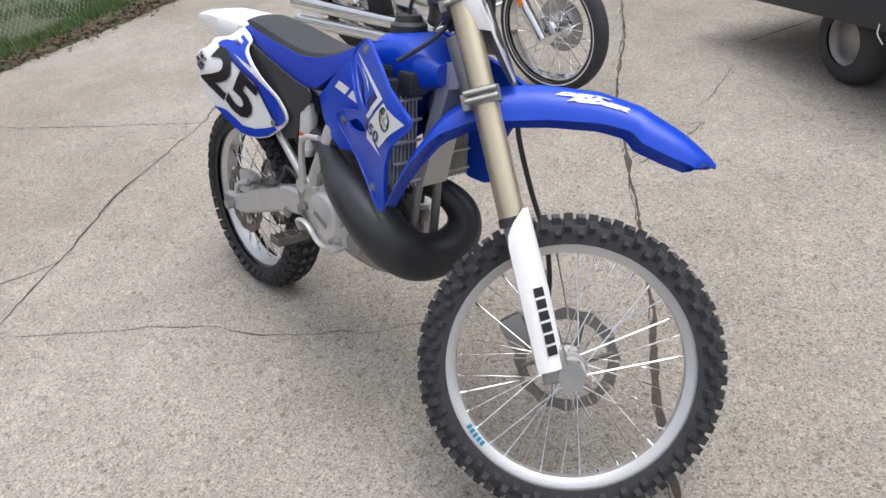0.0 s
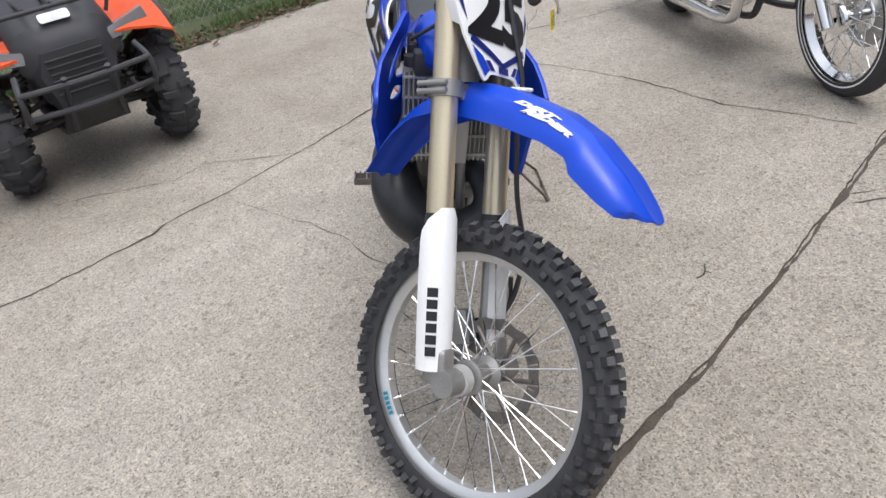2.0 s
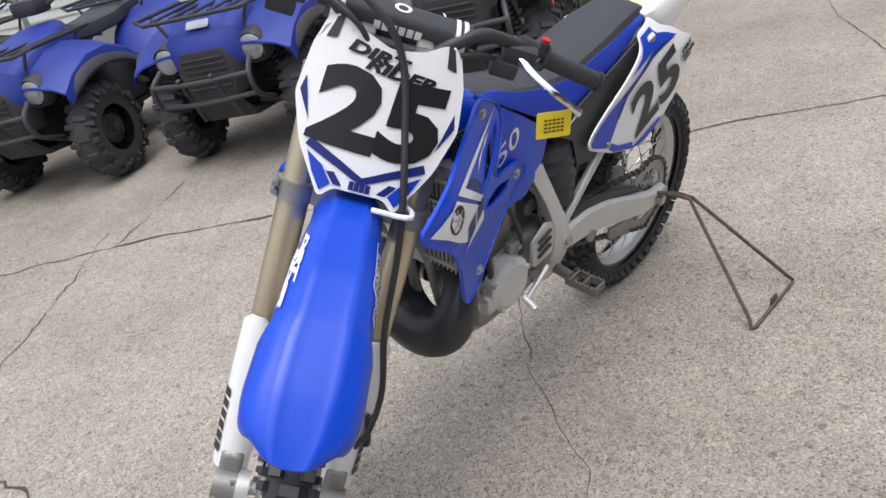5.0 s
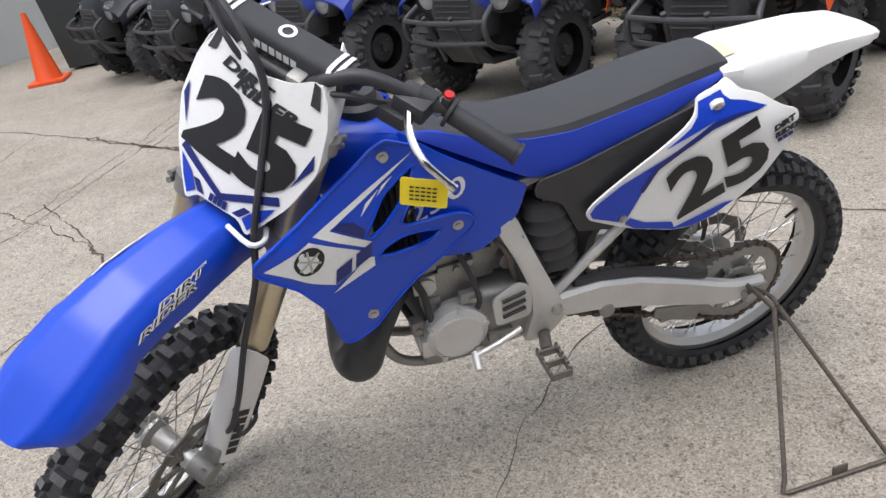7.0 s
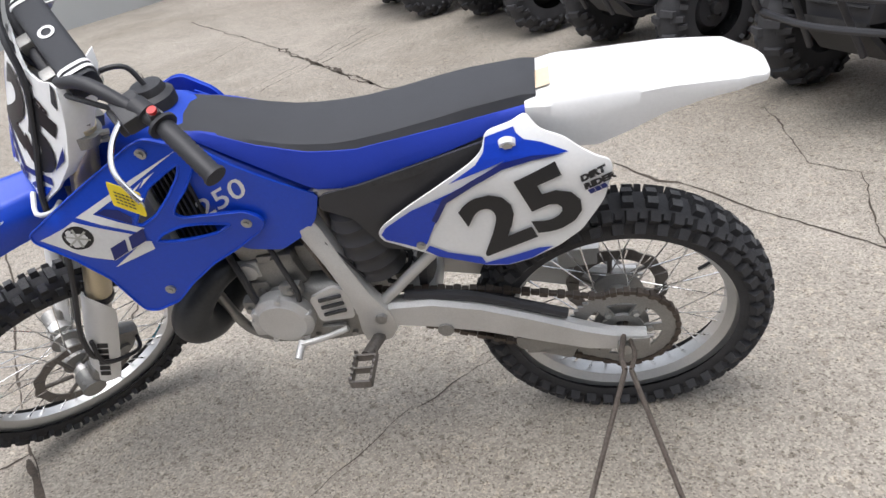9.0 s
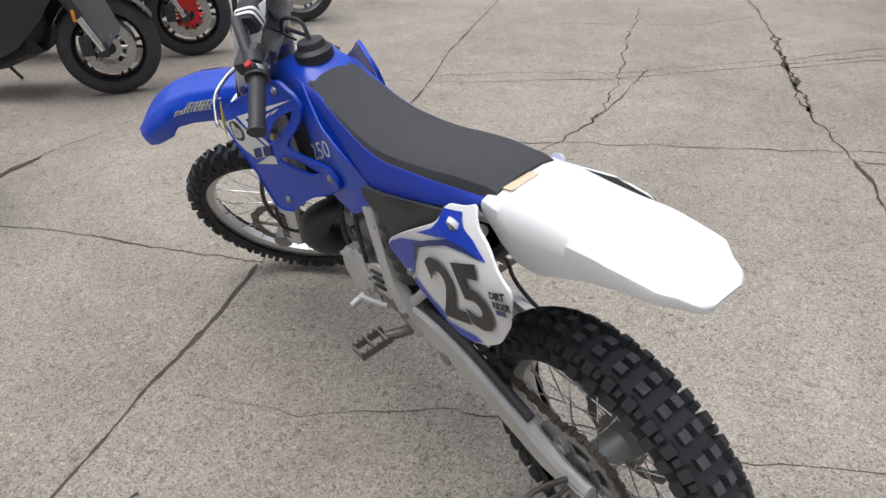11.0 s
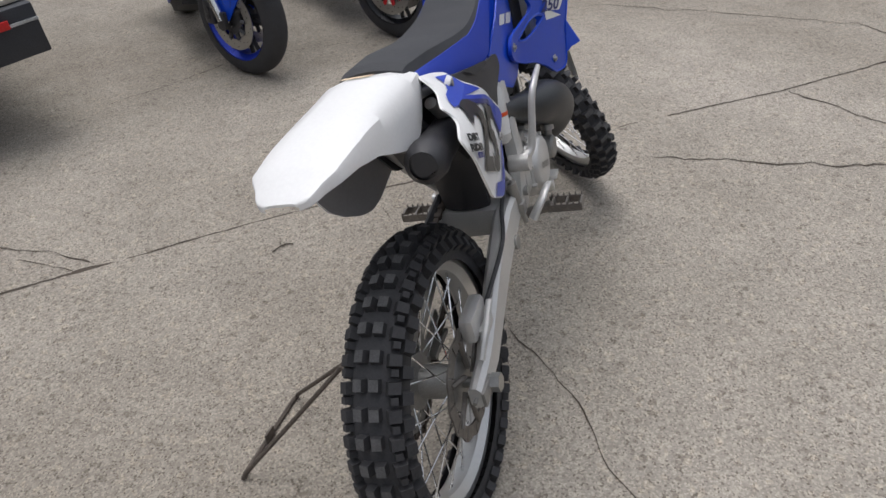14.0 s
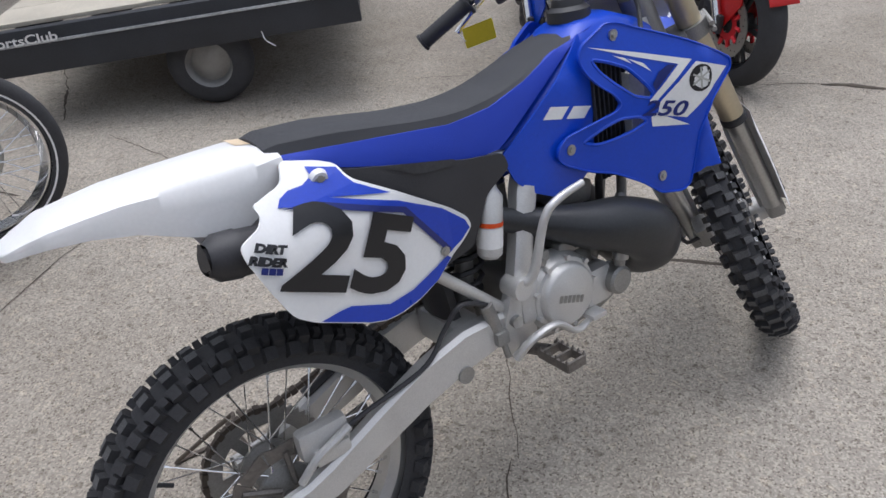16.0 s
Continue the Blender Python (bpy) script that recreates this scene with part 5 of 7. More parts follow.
# handlebar, controls and pad
bar = [(0.893, -0.388, 1.13), (0.905, -0.29, 1.15), (0.928, -0.232, 1.168), (0.965, -0.15, 1.19), (0.995, -0.1, 1.175), (1.003, -0.06, 1.145), (1.005, 0, 1.14)]
bar = bar + [(x, -y, z) for x, y, z in bar[-2::-1]]
handlebar = part("handlebar", join(tube(bar, 0.012, 12, 60), rod((0.968, -0.14, 1.167), (0.968, 0.14, 1.167), 0.009, 10)), BLACK, bike, "black handlebar turned to full left lock", xf=STEER)
part("bar_clamp", join(*(box((1.0, 0.05 * e, 1.135), (0.045, 0.03, 0.06), 0.008) for e in (1, -1))), ALU_DULL, handlebar, xf=STEER)
pad = []
for y in np.linspace(-0.125, 0.125, 9):
    k = 0.9 if abs(y) > 0.12 else 1
    pad.append([(0.968 + k * 0.029 * math.copysign(abs(math.cos(a)) ** 0.5, math.cos(a)), y, 1.168 + k * 0.025 * math.copysign(abs(math.sin(a)) ** 0.5, math.sin(a))) for a in np.linspace(0, 2 * math.pi, 21)[:-1]])
pad_ob = part("bar_pad", skin(pad), SEAT_GREY, handlebar, "dark grey handlebar pad with pale end bands", xf=STEER)
for y in (-0.112, -0.098, 0.112, 0.098):
    band = [[(0.968 + 0.0305 * math.copysign(abs(math.cos(a)) ** 0.5, math.cos(a)), y + e, 1.168 + 0.0265 * math.copysign(abs(math.sin(a)) ** 0.5, math.sin(a))) for a in np.linspace(0, 2 * math.pi, 21)[:-1]] for e in (-0.004, 0.004)]
    part("pad_band", skin(band, caps=False), WHITE_DECAL, handlebar, xf=STEER)
part("pad_lettering", bars(6, 0.085, 0.015, lambda u, v: Vector((0.9985, u, 1.168 + v)), 0.22), WHITE_DECAL, handlebar, smooth=False, xf=STEER)
part("pad_emblem", lathe([(1.1945, 0.009), (1.1945, 0.015)], (0.968, 0, 0), "Z", 24), WHITE_DECAL, handlebar, smooth=False, xf=STEER)
for s in (1, -1):
    g = [Vector((0.908, s * 0.275, 1.152)), Vector((0.892, s * 0.392, 1.129))]
    ribbed = [g[0].lerp(g[1], k / 24) for k in range(25)]
    part("grip", join(tube(ribbed, [0.0165 + 0.0012 * (k % 2) for k in range(25)], 14), rod(g[0] - (g[1] - g[0]).normalized() * 0.006, g[0], 0.026, 18), rod(g[1], g[1] + (g[1] - g[0]).normalized() * 0.006, 0.02, 14)), BLACK, handlebar, "black rubber grip", xf=STEER)
    part("lever_perch", join(box((0.935, s * 0.222, 1.162), (0.05, 0.06, 0.035), 0.008), rod((0.918, s * 0.245, 1.163), (0.925, s * 0.22, 1.17), 0.02, 14), box((0.955, s * 0.2, 1.135), (0.03, 0.05, 0.03), 0.006)), BLACK if s > 0 else DARK, handlebar, xf=STEER)
    part("lever", tube([(0.955, s * 0.222, 1.16), (0.99, s * 0.25, 1.155), (1.014, s * 0.29, 1.146), (1.012, s * 0.332, 1.128), (1.008, s * 0.35, 1.118)], [0.008, 0.007, 0.0065, 0.006, 0.008], 10, 22, squash=0.7), CHROME, handlebar, "polished hand lever", xf=STEER)
part("bar_ring", rod((0.913, 0.25, 1.158), (0.91, 0.261, 1.155), 0.0165, 18), STEEL, handlebar, xf=STEER)
part("stop_switch", join(box((0.909, 0.265, 1.174), (0.02, 0.016, 0.02), 0.003)), BLACK, handlebar, xf=STEER)
part("stop_button", rod((0.909, 0.265, 1.182), (0.909, 0.265, 1.189), 0.008, 14), RED, handlebar, xf=STEER)
part("throttle_housing", join(box((0.908, -0.265, 1.155), (0.04, 0.03, 0.05), 0.01), tube([(0.905, -0.27, 1.155), (0.96, -0.2, 1.2), (1.03, -0.06, 1.17), (0.98, 0.0, 1.03)], 0.005, 8, 16)), BLACK, handlebar, xf=STEER)
part("brake_reservoir", box((0.945, -0.19, 1.165), (0.045, 0.06, 0.035), 0.006), DARK, handlebar, xf=STEER)
tag = sheet(rounded([(0, -0.024), (0.075, -0.024), (0.075, 0.024), (0, 0.024)], 0.004), lambda u, v: Vector((1.01, 0.342, 1.098)) + Vector((0.45, -0.88, -0.12)) * u + Vector((-0.3, -0.3, 0.9)) * v, 0.04, (-0.001, 0, 0))
tag_ob = part("price_tag", tag, YELLOW, handlebar, "yellow cardboard tag tied to the clutch lever", smooth=False, xf=STEER)
part("tag_writing", join(*(bars(5, 0.045, 0.003, lambda u, v, k=k: Vector((1.01, 0.342, 1.098)) + Vector((0.45, -0.88, -0.12)) * (u + 0.04) + Vector((-0.3, -0.3, 0.9)) * (v + 0.009 - 0.007 * k) + Vector((0.0015, 0.001, 0.0015)), 0.25) for k in range(4))), BLACK_DECAL, handlebar, smooth=False, xf=STEER)
part("tag_string", tube([(1.008, 0.347, 1.118), (1.009, 0.345, 1.105), (1.01, 0.342, 1.092)], 0.0012, 5), WHITE, handlebar, xf=STEER)
for nm, pts, r in (("brake_hose", [(0.95, -0.2, 1.18), (1.0, -0.12, 1.23), (1.03, -0.03, 1.2), (1.05, 0.02, 1.14), (1.1, 0.05, 1.05), (1.165, 0.08, 0.94), (1.195, 0.1, 0.83), (1.255, 0.115, 0.7), (1.31, 0.14, 0.6), (1.34, 0.14, 0.5), (1.345, 0.12, 0.43)], 0.0065),
                   ("clutch_cable", [(0.94, 0.2, 1.14), (1.0, 0.12, 1.16), (1.02, 0.02, 1.1), (0.98, -0.03, 1.0), (0.9, -0.02, 0.93)], 0.005),
                   ("kill_switch_wire", [(0.893, 0.26, 1.15), (0.95, 0.16, 1.17), (0.99, 0.06, 1.12), (0.96, 0.02, 1.02)], 0.003)):
    part(nm, tube(pts, r, 8, 44), BLACK, handlebar, xf=STEER)
part("front_caliper", join(box(fp(0.075, -0.035, 0.075), (0.085, 0.04, 0.06), 0.014, Matrix.Rotation(radians(50), 3, "Y")), rod(fp(0.06, -0.03, 0.09), fp(0.06, -0.03, 0.104), 0.016, 14), box(fp(0.05, 0.0, 0.1), (0.03, 0.012, 0.08), 0.004)), ALU_DULL, bike, "front brake caliper", xf=FORK)
part("hose_loop", tube([fp(0.2, 0.06, 0.13), fp(0.12, 0.04, 0.15), fp(0.08, -0.05, 0.13), fp(0.085, -0.065, 0.09)], 0.0055, 8, 16), BLACK, bike, xf=FORK)

# front fender
CROWN = fp(0.62)
FENDER = STEER @ Matrix.Translation(CROWN) @ Matrix.Rotation(radians(4.2), 4, "Y") @ Matrix.Rotation(radians(-2.0), 4, "Z") @ Matrix.Translation(-CROWN)
GT = [(0.962, 0.6), (0.985, 0.72), (1.03, 0.825), (1.1, 0.9), (1.16, 0.925), (1.23, 0.944), (1.35, 0.957), (1.44, 0.949), (1.54, 0.916), (1.6, 0.886), (1.63, 0.868)]
GL = [(0.962, 0.597), (0.985, 0.69), (1.03, 0.775), (1.1, 0.828), (1.16, 0.845), (1.26, 0.873), (1.37, 0.893), (1.435, 0.892), (1.46, 0.872), (1.54, 0.857), (1.6, 0.852), (1.63, 0.858)]
GW = [(0.962, 0.055), (1.0, 0.07), (1.06, 0.07), (1.12, 0.064), (1.18, 0.064), (1.3, 0.074), (1.43, 0.078), (1.455, 0.088), (1.53, 0.09), (1.59, 0.082), (1.62, 0.07), (1.63, 0.055)]


def fender_at(x, a, off=0.0):
    """a runs from -90 to 90 degrees over the crown."""
    w, t, lo = prof(GW, x), prof(GT, x), prof(GL, x)
    y = (w + off) * math.copysign(abs(math.sin(a)) ** 0.7, math.sin(a))
    ridge = 0.004 * math.exp(-((abs(y) - 0.45 * w) / 0.008) ** 2)
    tip = 0.035 * max(0, (x - 1.56) / 0.07) * (abs(y) / w) ** 3
    return Vector((x - tip, y, lo + (t - lo + off) * abs(math.cos(a)) ** 0.75 + ridge))


rows = [[fender_at(x, a) for a in np.linspace(-math.pi / 2, math.pi / 2, 29)] for x in np.linspace(0.962, 1.63, 44)]
bm = skin(rows, closed=False)
backed(bm, (0, 0, -0.004))
fender = part("front_fender", bm, BLUE, bike, "glossy blue plastic front fender", xf=FENDER)
for s in (1, -1):
    for text, x0, a0, size in (("DIRT", 1.31, 48, 0.019), ("RIDER", 1.35, 60, 0.019)):
        part("decal_text", words(text, size, lambda u, v, s=s, x0=x0, a0=a0: fender_at(x0 - s * u, s * (radians(a0) - v * 13), 0.0025), 2.4, 0.0016, 0.4, 0.012), WHITE_DECAL, fender, smooth=False, xf=FENDER)
        if s > 0:
            part("decal_text", words(text, size, lambda u, v, s=s, x0=x0, a0=a0: fender_at(x0 - s * u, s * (radians(a0) - v * 13), 0.0034), 2.4, 0.0, 0.4, 0.012), BLACK_DECAL, fender, smooth=False, xf=FENDER)

# front number plate
def front_at(y, z, off=0.0):
    z = 0.92 + (z - 0.922) * 0.9
    return Vector((1.178 - (z - 0.92) * 0.62 - 1.0 * y * y + off, y, z + off * 0.6))


FPLATE = rounded([(-0.1, 1.205), (-0.06, 1.196), (0.0, 1.178), (0.055, 1.188), (0.085, 1.205), (0.106, 1.2), (0.132, 1.14), (0.142, 1.07), (0.118, 1.0), (0.088, 0.955), (0.066, 0.922), (0.044, 0.945), (-0.044, 0.945), (-0.066, 0.922), (-0.088, 0.955), (-0.118, 1.0), (-0.142, 1.07), (-0.132, 1.14)], 0.012)
nplate = part("front_number_plate", sheet(FPLATE, front_at, 0.03, (-0.004, 0, -0.002)), WHITE, bike, "white front number plate with navy chevrons", xf=STEER)
part("racing_number", words("25", 0.165, lambda u, v: front_at(u + 0.002, 1.066 + v, 0.0022), 1.33, 0.008, 0.06), BLACK_DECAL, nplate, "black racing number 25", smooth=False, xf=STEER)
part("decal_text", join(words("DIRT", 0.026, lambda u, v: front_at(u - 0.025, 1.163 + v - u * 0.1, 0.0022), 1.7, 0.0012, 0.3), words("RIDER", 0.026, lambda u, v: front_at(u + 0.02, 1.143 + v - u * 0.1, 0.0022), 1.7, 0.0012, 0.3)), BLACK_DECAL, nplate, smooth=False, xf=STEER)
for s in (1, -1):
    for shape, m in (([(0.134, 1.075), (0.11, 1.035), (0.128, 1.1)], NAVY), ([(0.105, 0.998), (0.045, 0.978), (0.0, 0.96), (0.0, 0.972), (0.04, 0.99), (0.098, 1.012)], NAVY), ([(0.1, 0.99), (0.085, 0.96), (0.066, 0.935), (0.05, 0.95), (0.07, 0.975)], BLUE_DECAL), ([(0.062, 0.968), (0.045, 0.95), (0.03, 0.951), (0.048, 0.97)], NAVY)):
        shape = [(s * u, v) for u, v in shape]
        part("trim_decal", sheet(shape, lambda u, v: front_at(u, v, 0.0018), 0.02), m, nplate, smooth=False, xf=STEER)
    wing = [[front_at(s * y0, z) + Vector((-(0.045 + 0.045 * f) * k, -s * 0.02 * k * k * (0.3 + f), 0.012 * k * f)) for k in (0, 0.25, 0.5, 0.75, 1.0)] for y0, z, f in ((0.1, 1.202, 1.0), (0.118, 1.18, 1.0), (0.132, 1.14, 0.7), (0.141, 1.07, 0.2), (0.125, 1.02, 0.0))]
    part("side_wing", backed(skin(wing, closed=False), (0, -0.003 * s, 0)), WHITE, nplate, xf=STEER)
    part("vent", sheet([(0.088, 1.205), (0.1, 1.2), (0.112, 1.165), (0.094, 1.17)], lambda u, v: front_at(s * u, v, 0.0018), 0.05), DARK, nplate, smooth=False, xf=STEER)
part("sponsor_mark", bars(4, 0.038, 0.014, lambda u, v: front_at(u, 0.956 + v, 0.0026), 0.1), NAVY, nplate, smooth=False, xf=STEER)
part("hose_guide", tube([front_at(0.03, 0.925, 0.0), front_at(0.09, 0.925, 0.02), front_at(0.1, 0.93, 0.0), front_at(0.085, 0.94, -0.02)], 0.005, 8, 10), WHITE, nplate, xf=STEER)

# ---- triangle stand that hooks the rear axle ----
stand = thing("motorcycle_stand", Matrix(), "rusty bent-rod triangle stand hooked to the rear axle", "stand")
apex, hook = Vector((0.066, 0.19, 0.31)), Vector((0.06, 0.02, 0.306))
part("frame_rod", tube([apex, (0.18, 0.42, 0.03), (0.192, 0.432, 0.007), (0.182, 0.437, 0.006), (-0.065, 0.43, 0.006), (-0.078, 0.426, 0.008), (-0.07, 0.42, 0.02), apex + Vector((-0.012, 0, 0))], 0.0055, 8), RUST, stand)
part("hook_rod", join(tube([apex, (0.072, 0.15, 0.318), hook], 0.006, 8, 8), tube([apex + Vector((-0.012, 0, 0)), (0.045, 0.14, 0.31), (0.052, 0.09, 0.306)], 0.005, 8, 8)), RUST, stand)
part("tab", box((0.05, 0.428, 0.016), (0.035, 0.005, 0.03), 0.001), RUST, stand)

# ---- quad bikes in a row ----
ATV_ROWS = (((-0.35, 0.075, 1.0, 0), (0.75, 0.06, 1.0, 0.3)), ((0.35, 0.075, 1.0, 0), (-0.75, 0.06, 1.0, 0.3)), ((-0.95, 0.04, 0.9, 0), (0.95, 0.04, 0.9, 0)))


def quad(paint, label, m, round_lamps, group="quad bikes in a row"):
    """x ahead, origin on the ground under the front axle."""
    q = thing("quad_bike", m, label, "quad bike", group)
    for x, w, R in ((0.0, 0.095, 0.305), (-1.22, 0.125, 0.305)):
        for s in (1, -1):
            wm = Matrix.Translation((x, s * (0.42 if x == 0 else 0.4), R))
            rim = part("wheel", lathe([(-w * 0.7, 0.15), (-w * 0.6, 0.135), (0.0, 0.125), (s * 0.045, 0.09), (s * 0.05, 0.0)] if s > 0 else [(w * 0.7, 0.15), (w * 0.6, 0.135), (0.0, 0.125), (-0.045, 0.09), (-0.05, 0.0)], seg=28), BLACK, q, xf=wm)
            tyre_parts(rim, tyre_mesh(R, w, 0.016, 0.145, 45, ATV_ROWS, 0.034), "chunky black quad tyre", wm, RUBBER)
            part("hub_cap", join(*(rod((0.05 * math.cos(a), s * 0.045, 0.05 * math.sin(a)), (0.05 * math.cos(a), s * 0.065, 0.05 * math.sin(a)), 0.011, 6) for a in (0.8, 2.4, 3.9, 5.5)), rod((0, s * 0.03, 0), (0, s * 0.075, 0), 0.03, 12)), DARK, rim, xf=wm)
    for s in (1, -1):
        # front wing: an arched plate from hood to wheel arch
        rows = [[(x, s * y, z - d) for y, d in ((0.17, 0.0), (0.3, 0.01), (0.42, 0.035), (0.5, 0.075), (0.515, 0.14))] for x, z in ((-0.52, 0.62), (-0.42, 0.76), (-0.2, 0.85), (0.0, 0.845), (0.18, 0.78), (0.3, 0.7))]
        part("front_wing", backed(skin(rows, closed=False), (0, 0, -0.012)), paint, q)
        rows = [[(x, s * y, z - d) for y, d in ((0.1, 0.0), (0.3, 0.005), (0.46, 0.03), (0.53, 0.08), (0.54, 0.16))] for x, z in ((-0.75, 0.6), (-0.86, 0.74), (-1.05, 0.86), (-1.3, 0.88), (-1.55, 0.82))]
        part("rear_wing", backed(skin(rows, closed=False), (0, 0, -0.012)), paint, q)
        part("arch_flare", tube([(-0.5, s * 0.5, 0.52), (-0.38, s * 0.515, 0.63), (-0.15, s * 0.52, 0.7), (0.08, s * 0.52, 0.69), (0.26, s * 0.48, 0.6)], 0.04, 8, 14, squash=0.6), BLACK, q)
        part("lower_arm", join(rod((-0.1, s * 0.12, 0.32), (0, s * 0.36, 0.27), 0.016), rod((0.12, s * 0.12, 0.32), (0, s * 0.36, 0.27), 0.016), rod((0.0, s * 0.12, 0.42), (0, s * 0.36, 0.36), 0.014)), DARK, q)
        part("shock", rod((0.02, s * 0.3, 0.32), (-0.02, s * 0.2, 0.66), 0.022, 12), ALU_DULL, q)
        part("shock_spring", tube([(0.016 + 0.03 * math.cos(k * 0.8), s * (0.285 - 0.0011 * k) + 0.03 * math.sin(k * 0.8), 0.38 + 0.0035 * k) for k in range(64)], 0.007, 6), DARK, q)
        if round_lamps:
            lm = Matrix.Translation((0.285, s * 0.27, 0.66))
            part("headlight", lathe([(-0.06, 0.07), (0.0, 0.07), (0.006, 0.062), (0.01, 0.04), (0.012, 0.0)], (0, 0, 0), "X", 24), LENS, q, "round clear headlight", xf=lm)
            part("lamp_bezel", lathe([(-0.08, 0.1), (-0.01, 0.09), (0.004, 0.078), (-0.01, 0.076)], (0, 0, 0), "X", 24), BLACK, q, xf=lm)
        else:
            pts = [[(0.3 - 0.3 * (y - 0.16) + e, s * y, z) for y, z in ((0.18, 0.66), (0.42, 0.68), (0.4, 0.76), (0.2, 0.72))] for e in (-0.03, 0.012, 0.02)]
            part("headlight", skin(pts), LENS, q, "swept clear headlight")
    hood = [[(x, w * math.copysign(abs(math.cos(a)) ** 0.6, math.cos(a)), c + h * math.copysign(abs(math.sin(a)) ** 0.6, math.sin(a))) for a in np.linspace(0, 2 * math.pi, 21)[:-1]]
            for x, w, c, h in ((0.34, 0.16, 0.64, 0.08), (0.28, 0.24, 0.68, 0.13), (0.05, 0.25, 0.74, 0.15), (-0.25, 0.2, 0.8, 0.16), (-0.4, 0.14, 0.82, 0.14), (-0.5, 0.1, 0.78, 0.1))]
    part("hood", skin(hood), paint if round_lamps else BLACK, q)
    grille = part("grille", skin([[(x, y * f, z) for y, z in ((-0.15, 0.44), (0.15, 0.44), (0.19, 0.6), (0.14, 0.7), (-0.14, 0.7), (-0.19, 0.6))] for x, f in ((0.2, 1.15), (0.33, 1.0), (0.36, 0.9))]), BLACK, q)
    for k in range(6):
        part("grille_bar", rod((0.365, -0.13, 0.5 + 0.032 * k), (0.365, 0.13, 0.5 + 0.032 * k), 0.006, 6), DARK, grille)
    part("nose_badge", sheet(rounded([(-0.07, -0.018), (0.07, -0.018), (0.07, 0.018), (-0.07, 0.018)], 0.012), lambda u, v: Vector((0.28 - v, u, 0.83 + v)), 0.2, (-0.006, 0, 0)), WHITE_DECAL if not round_lamps else SILVER, q, smooth=False)
    bumper = [tube([(0.22, s * 0.28, 0.36), (0.42, s * 0.3, 0.44), (0.46, s * 0.3, 0.56), (0.36, s * 0.28, 0.63)], 0.015, 8, 14) for s in (1, -1)]
    bumper += [tube([(0.43, -0.3, 0.45), (0.49, 0, 0.45), (0.43, 0.3, 0.45)], 0.014, 8, 9), tube([(0.46, -0.3, 0.57), (0.51, 0, 0.57), (0.46, 0.3, 0.57)], 0.014, 8, 9)]
    bumper += [rod((0.35, s * 0.12, 0.32), (0.5, s * 0.1, 0.6), 0.013) for s in (1, -1)]
    part("bumper", join(*bumper), BLACK, q, "black tube bumper")
    part("skid_plate", skin([[(x, y, z) for y in (-w, w)] + [(x, y, z + 0.03) for y in (w, -w)] for x, z, w in ((0.38, 0.42, 0.14), (0.25, 0.28, 0.16), (-0.2, 0.24, 0.17), (-1.0, 0.25, 0.16))]), DARK, q)
    for nm, x0, x1, z in (("front_rack", -0.3, 0.32, 0.9), ("rear_rack", -1.62, -0.98, 0.96)):
        bars_r = [tube([(x0, -0.36, z), (x1 - 0.06, -0.38, z), (x1, -0.3, z - 0.02), (x1, 0.3, z - 0.02), (x1 - 0.06, 0.38, z), (x0, 0.36, z), (x0, -0.36, z)], 0.012, 8)]
        bars_r += [rod((x0, y, z), (x1, y, z - 0.01), 0.009, 8) for y in (-0.24, -0.12, 0, 0.12, 0.24)]
        bars_r += [rod((x, y, z), (x, y * 0.8, z - 0.12), 0.01, 8) for x in (x0 + 0.05, x1 - 0.1) for y in (-0.3, 0.3)]
        part(nm, join(*bars_r), BLACK, q, "black steel tube luggage rack")
    part("seat", skin([[(x, w * math.copysign(abs(math.cos(a)) ** 0.5, math.cos(a)), z + 0.06 * math.copysign(abs(math.sin(a)) ** 0.5, math.sin(a))) for a in np.linspace(0, 2 * math.pi, 17)[:-1]] for x, w, z in ((-0.5, 0.1, 0.84), (-0.62, 0.14, 0.83), (-0.85, 0.17, 0.84), (-1.12, 0.18, 0.88), (-1.2, 0.16, 0.89))]), SEAT_GREY, q, "black vinyl seat")
    part("engine_block", box((-0.62, 0, 0.46), (0.55, 0.34, 0.36), 0.06), DARK, q)
    part("belly", box((-0.1, 0, 0.46), (0.5, 0.26, 0.3), 0.05), DARK, q)
    part("axle_housing", join(rod((-1.22, -0.35, 0.3), (-1.22, 0.35, 0.3), 0.05, 12), box((-1.1, 0, 0.38), (0.3, 0.2, 0.2), 0.04)), DARK, q)
    bar = part("handlebar", tube([(-0.52, -0.4, 1.1), (-0.44, -0.26, 1.14), (-0.36, -0.1, 1.06), (-0.35, 0, 1.04), (-0.36, 0.1, 1.06), (-0.44, 0.26, 1.14), (-0.52, 0.4, 1.1)], 0.012, 8, 28), DARK, q)
    for s in (1, -1):
        part("grip", rod((-0.465, s * 0.3, 1.125), (-0.525, s * 0.42, 1.095), 0.018, 12), BLACK, bar)
        part("brake_lever", tube([(-0.4, s * 0.24, 1.12), (-0.38, s * 0.3, 1.1), (-0.44, s * 0.4, 1.08)], 0.007, 6, 8), CHROME, bar)
    part("instrument_pod", box((-0.32, 0, 1.07), (0.16, 0.2, 0.1), 0.035), BLACK, bar)
    return q


def parked(x, y, ahead, roll=0):
    return Matrix.Translation((x, y, 0)) @ Matrix.Rotation(math.atan2(ahead[1], ahead[0]), 4, "Z")


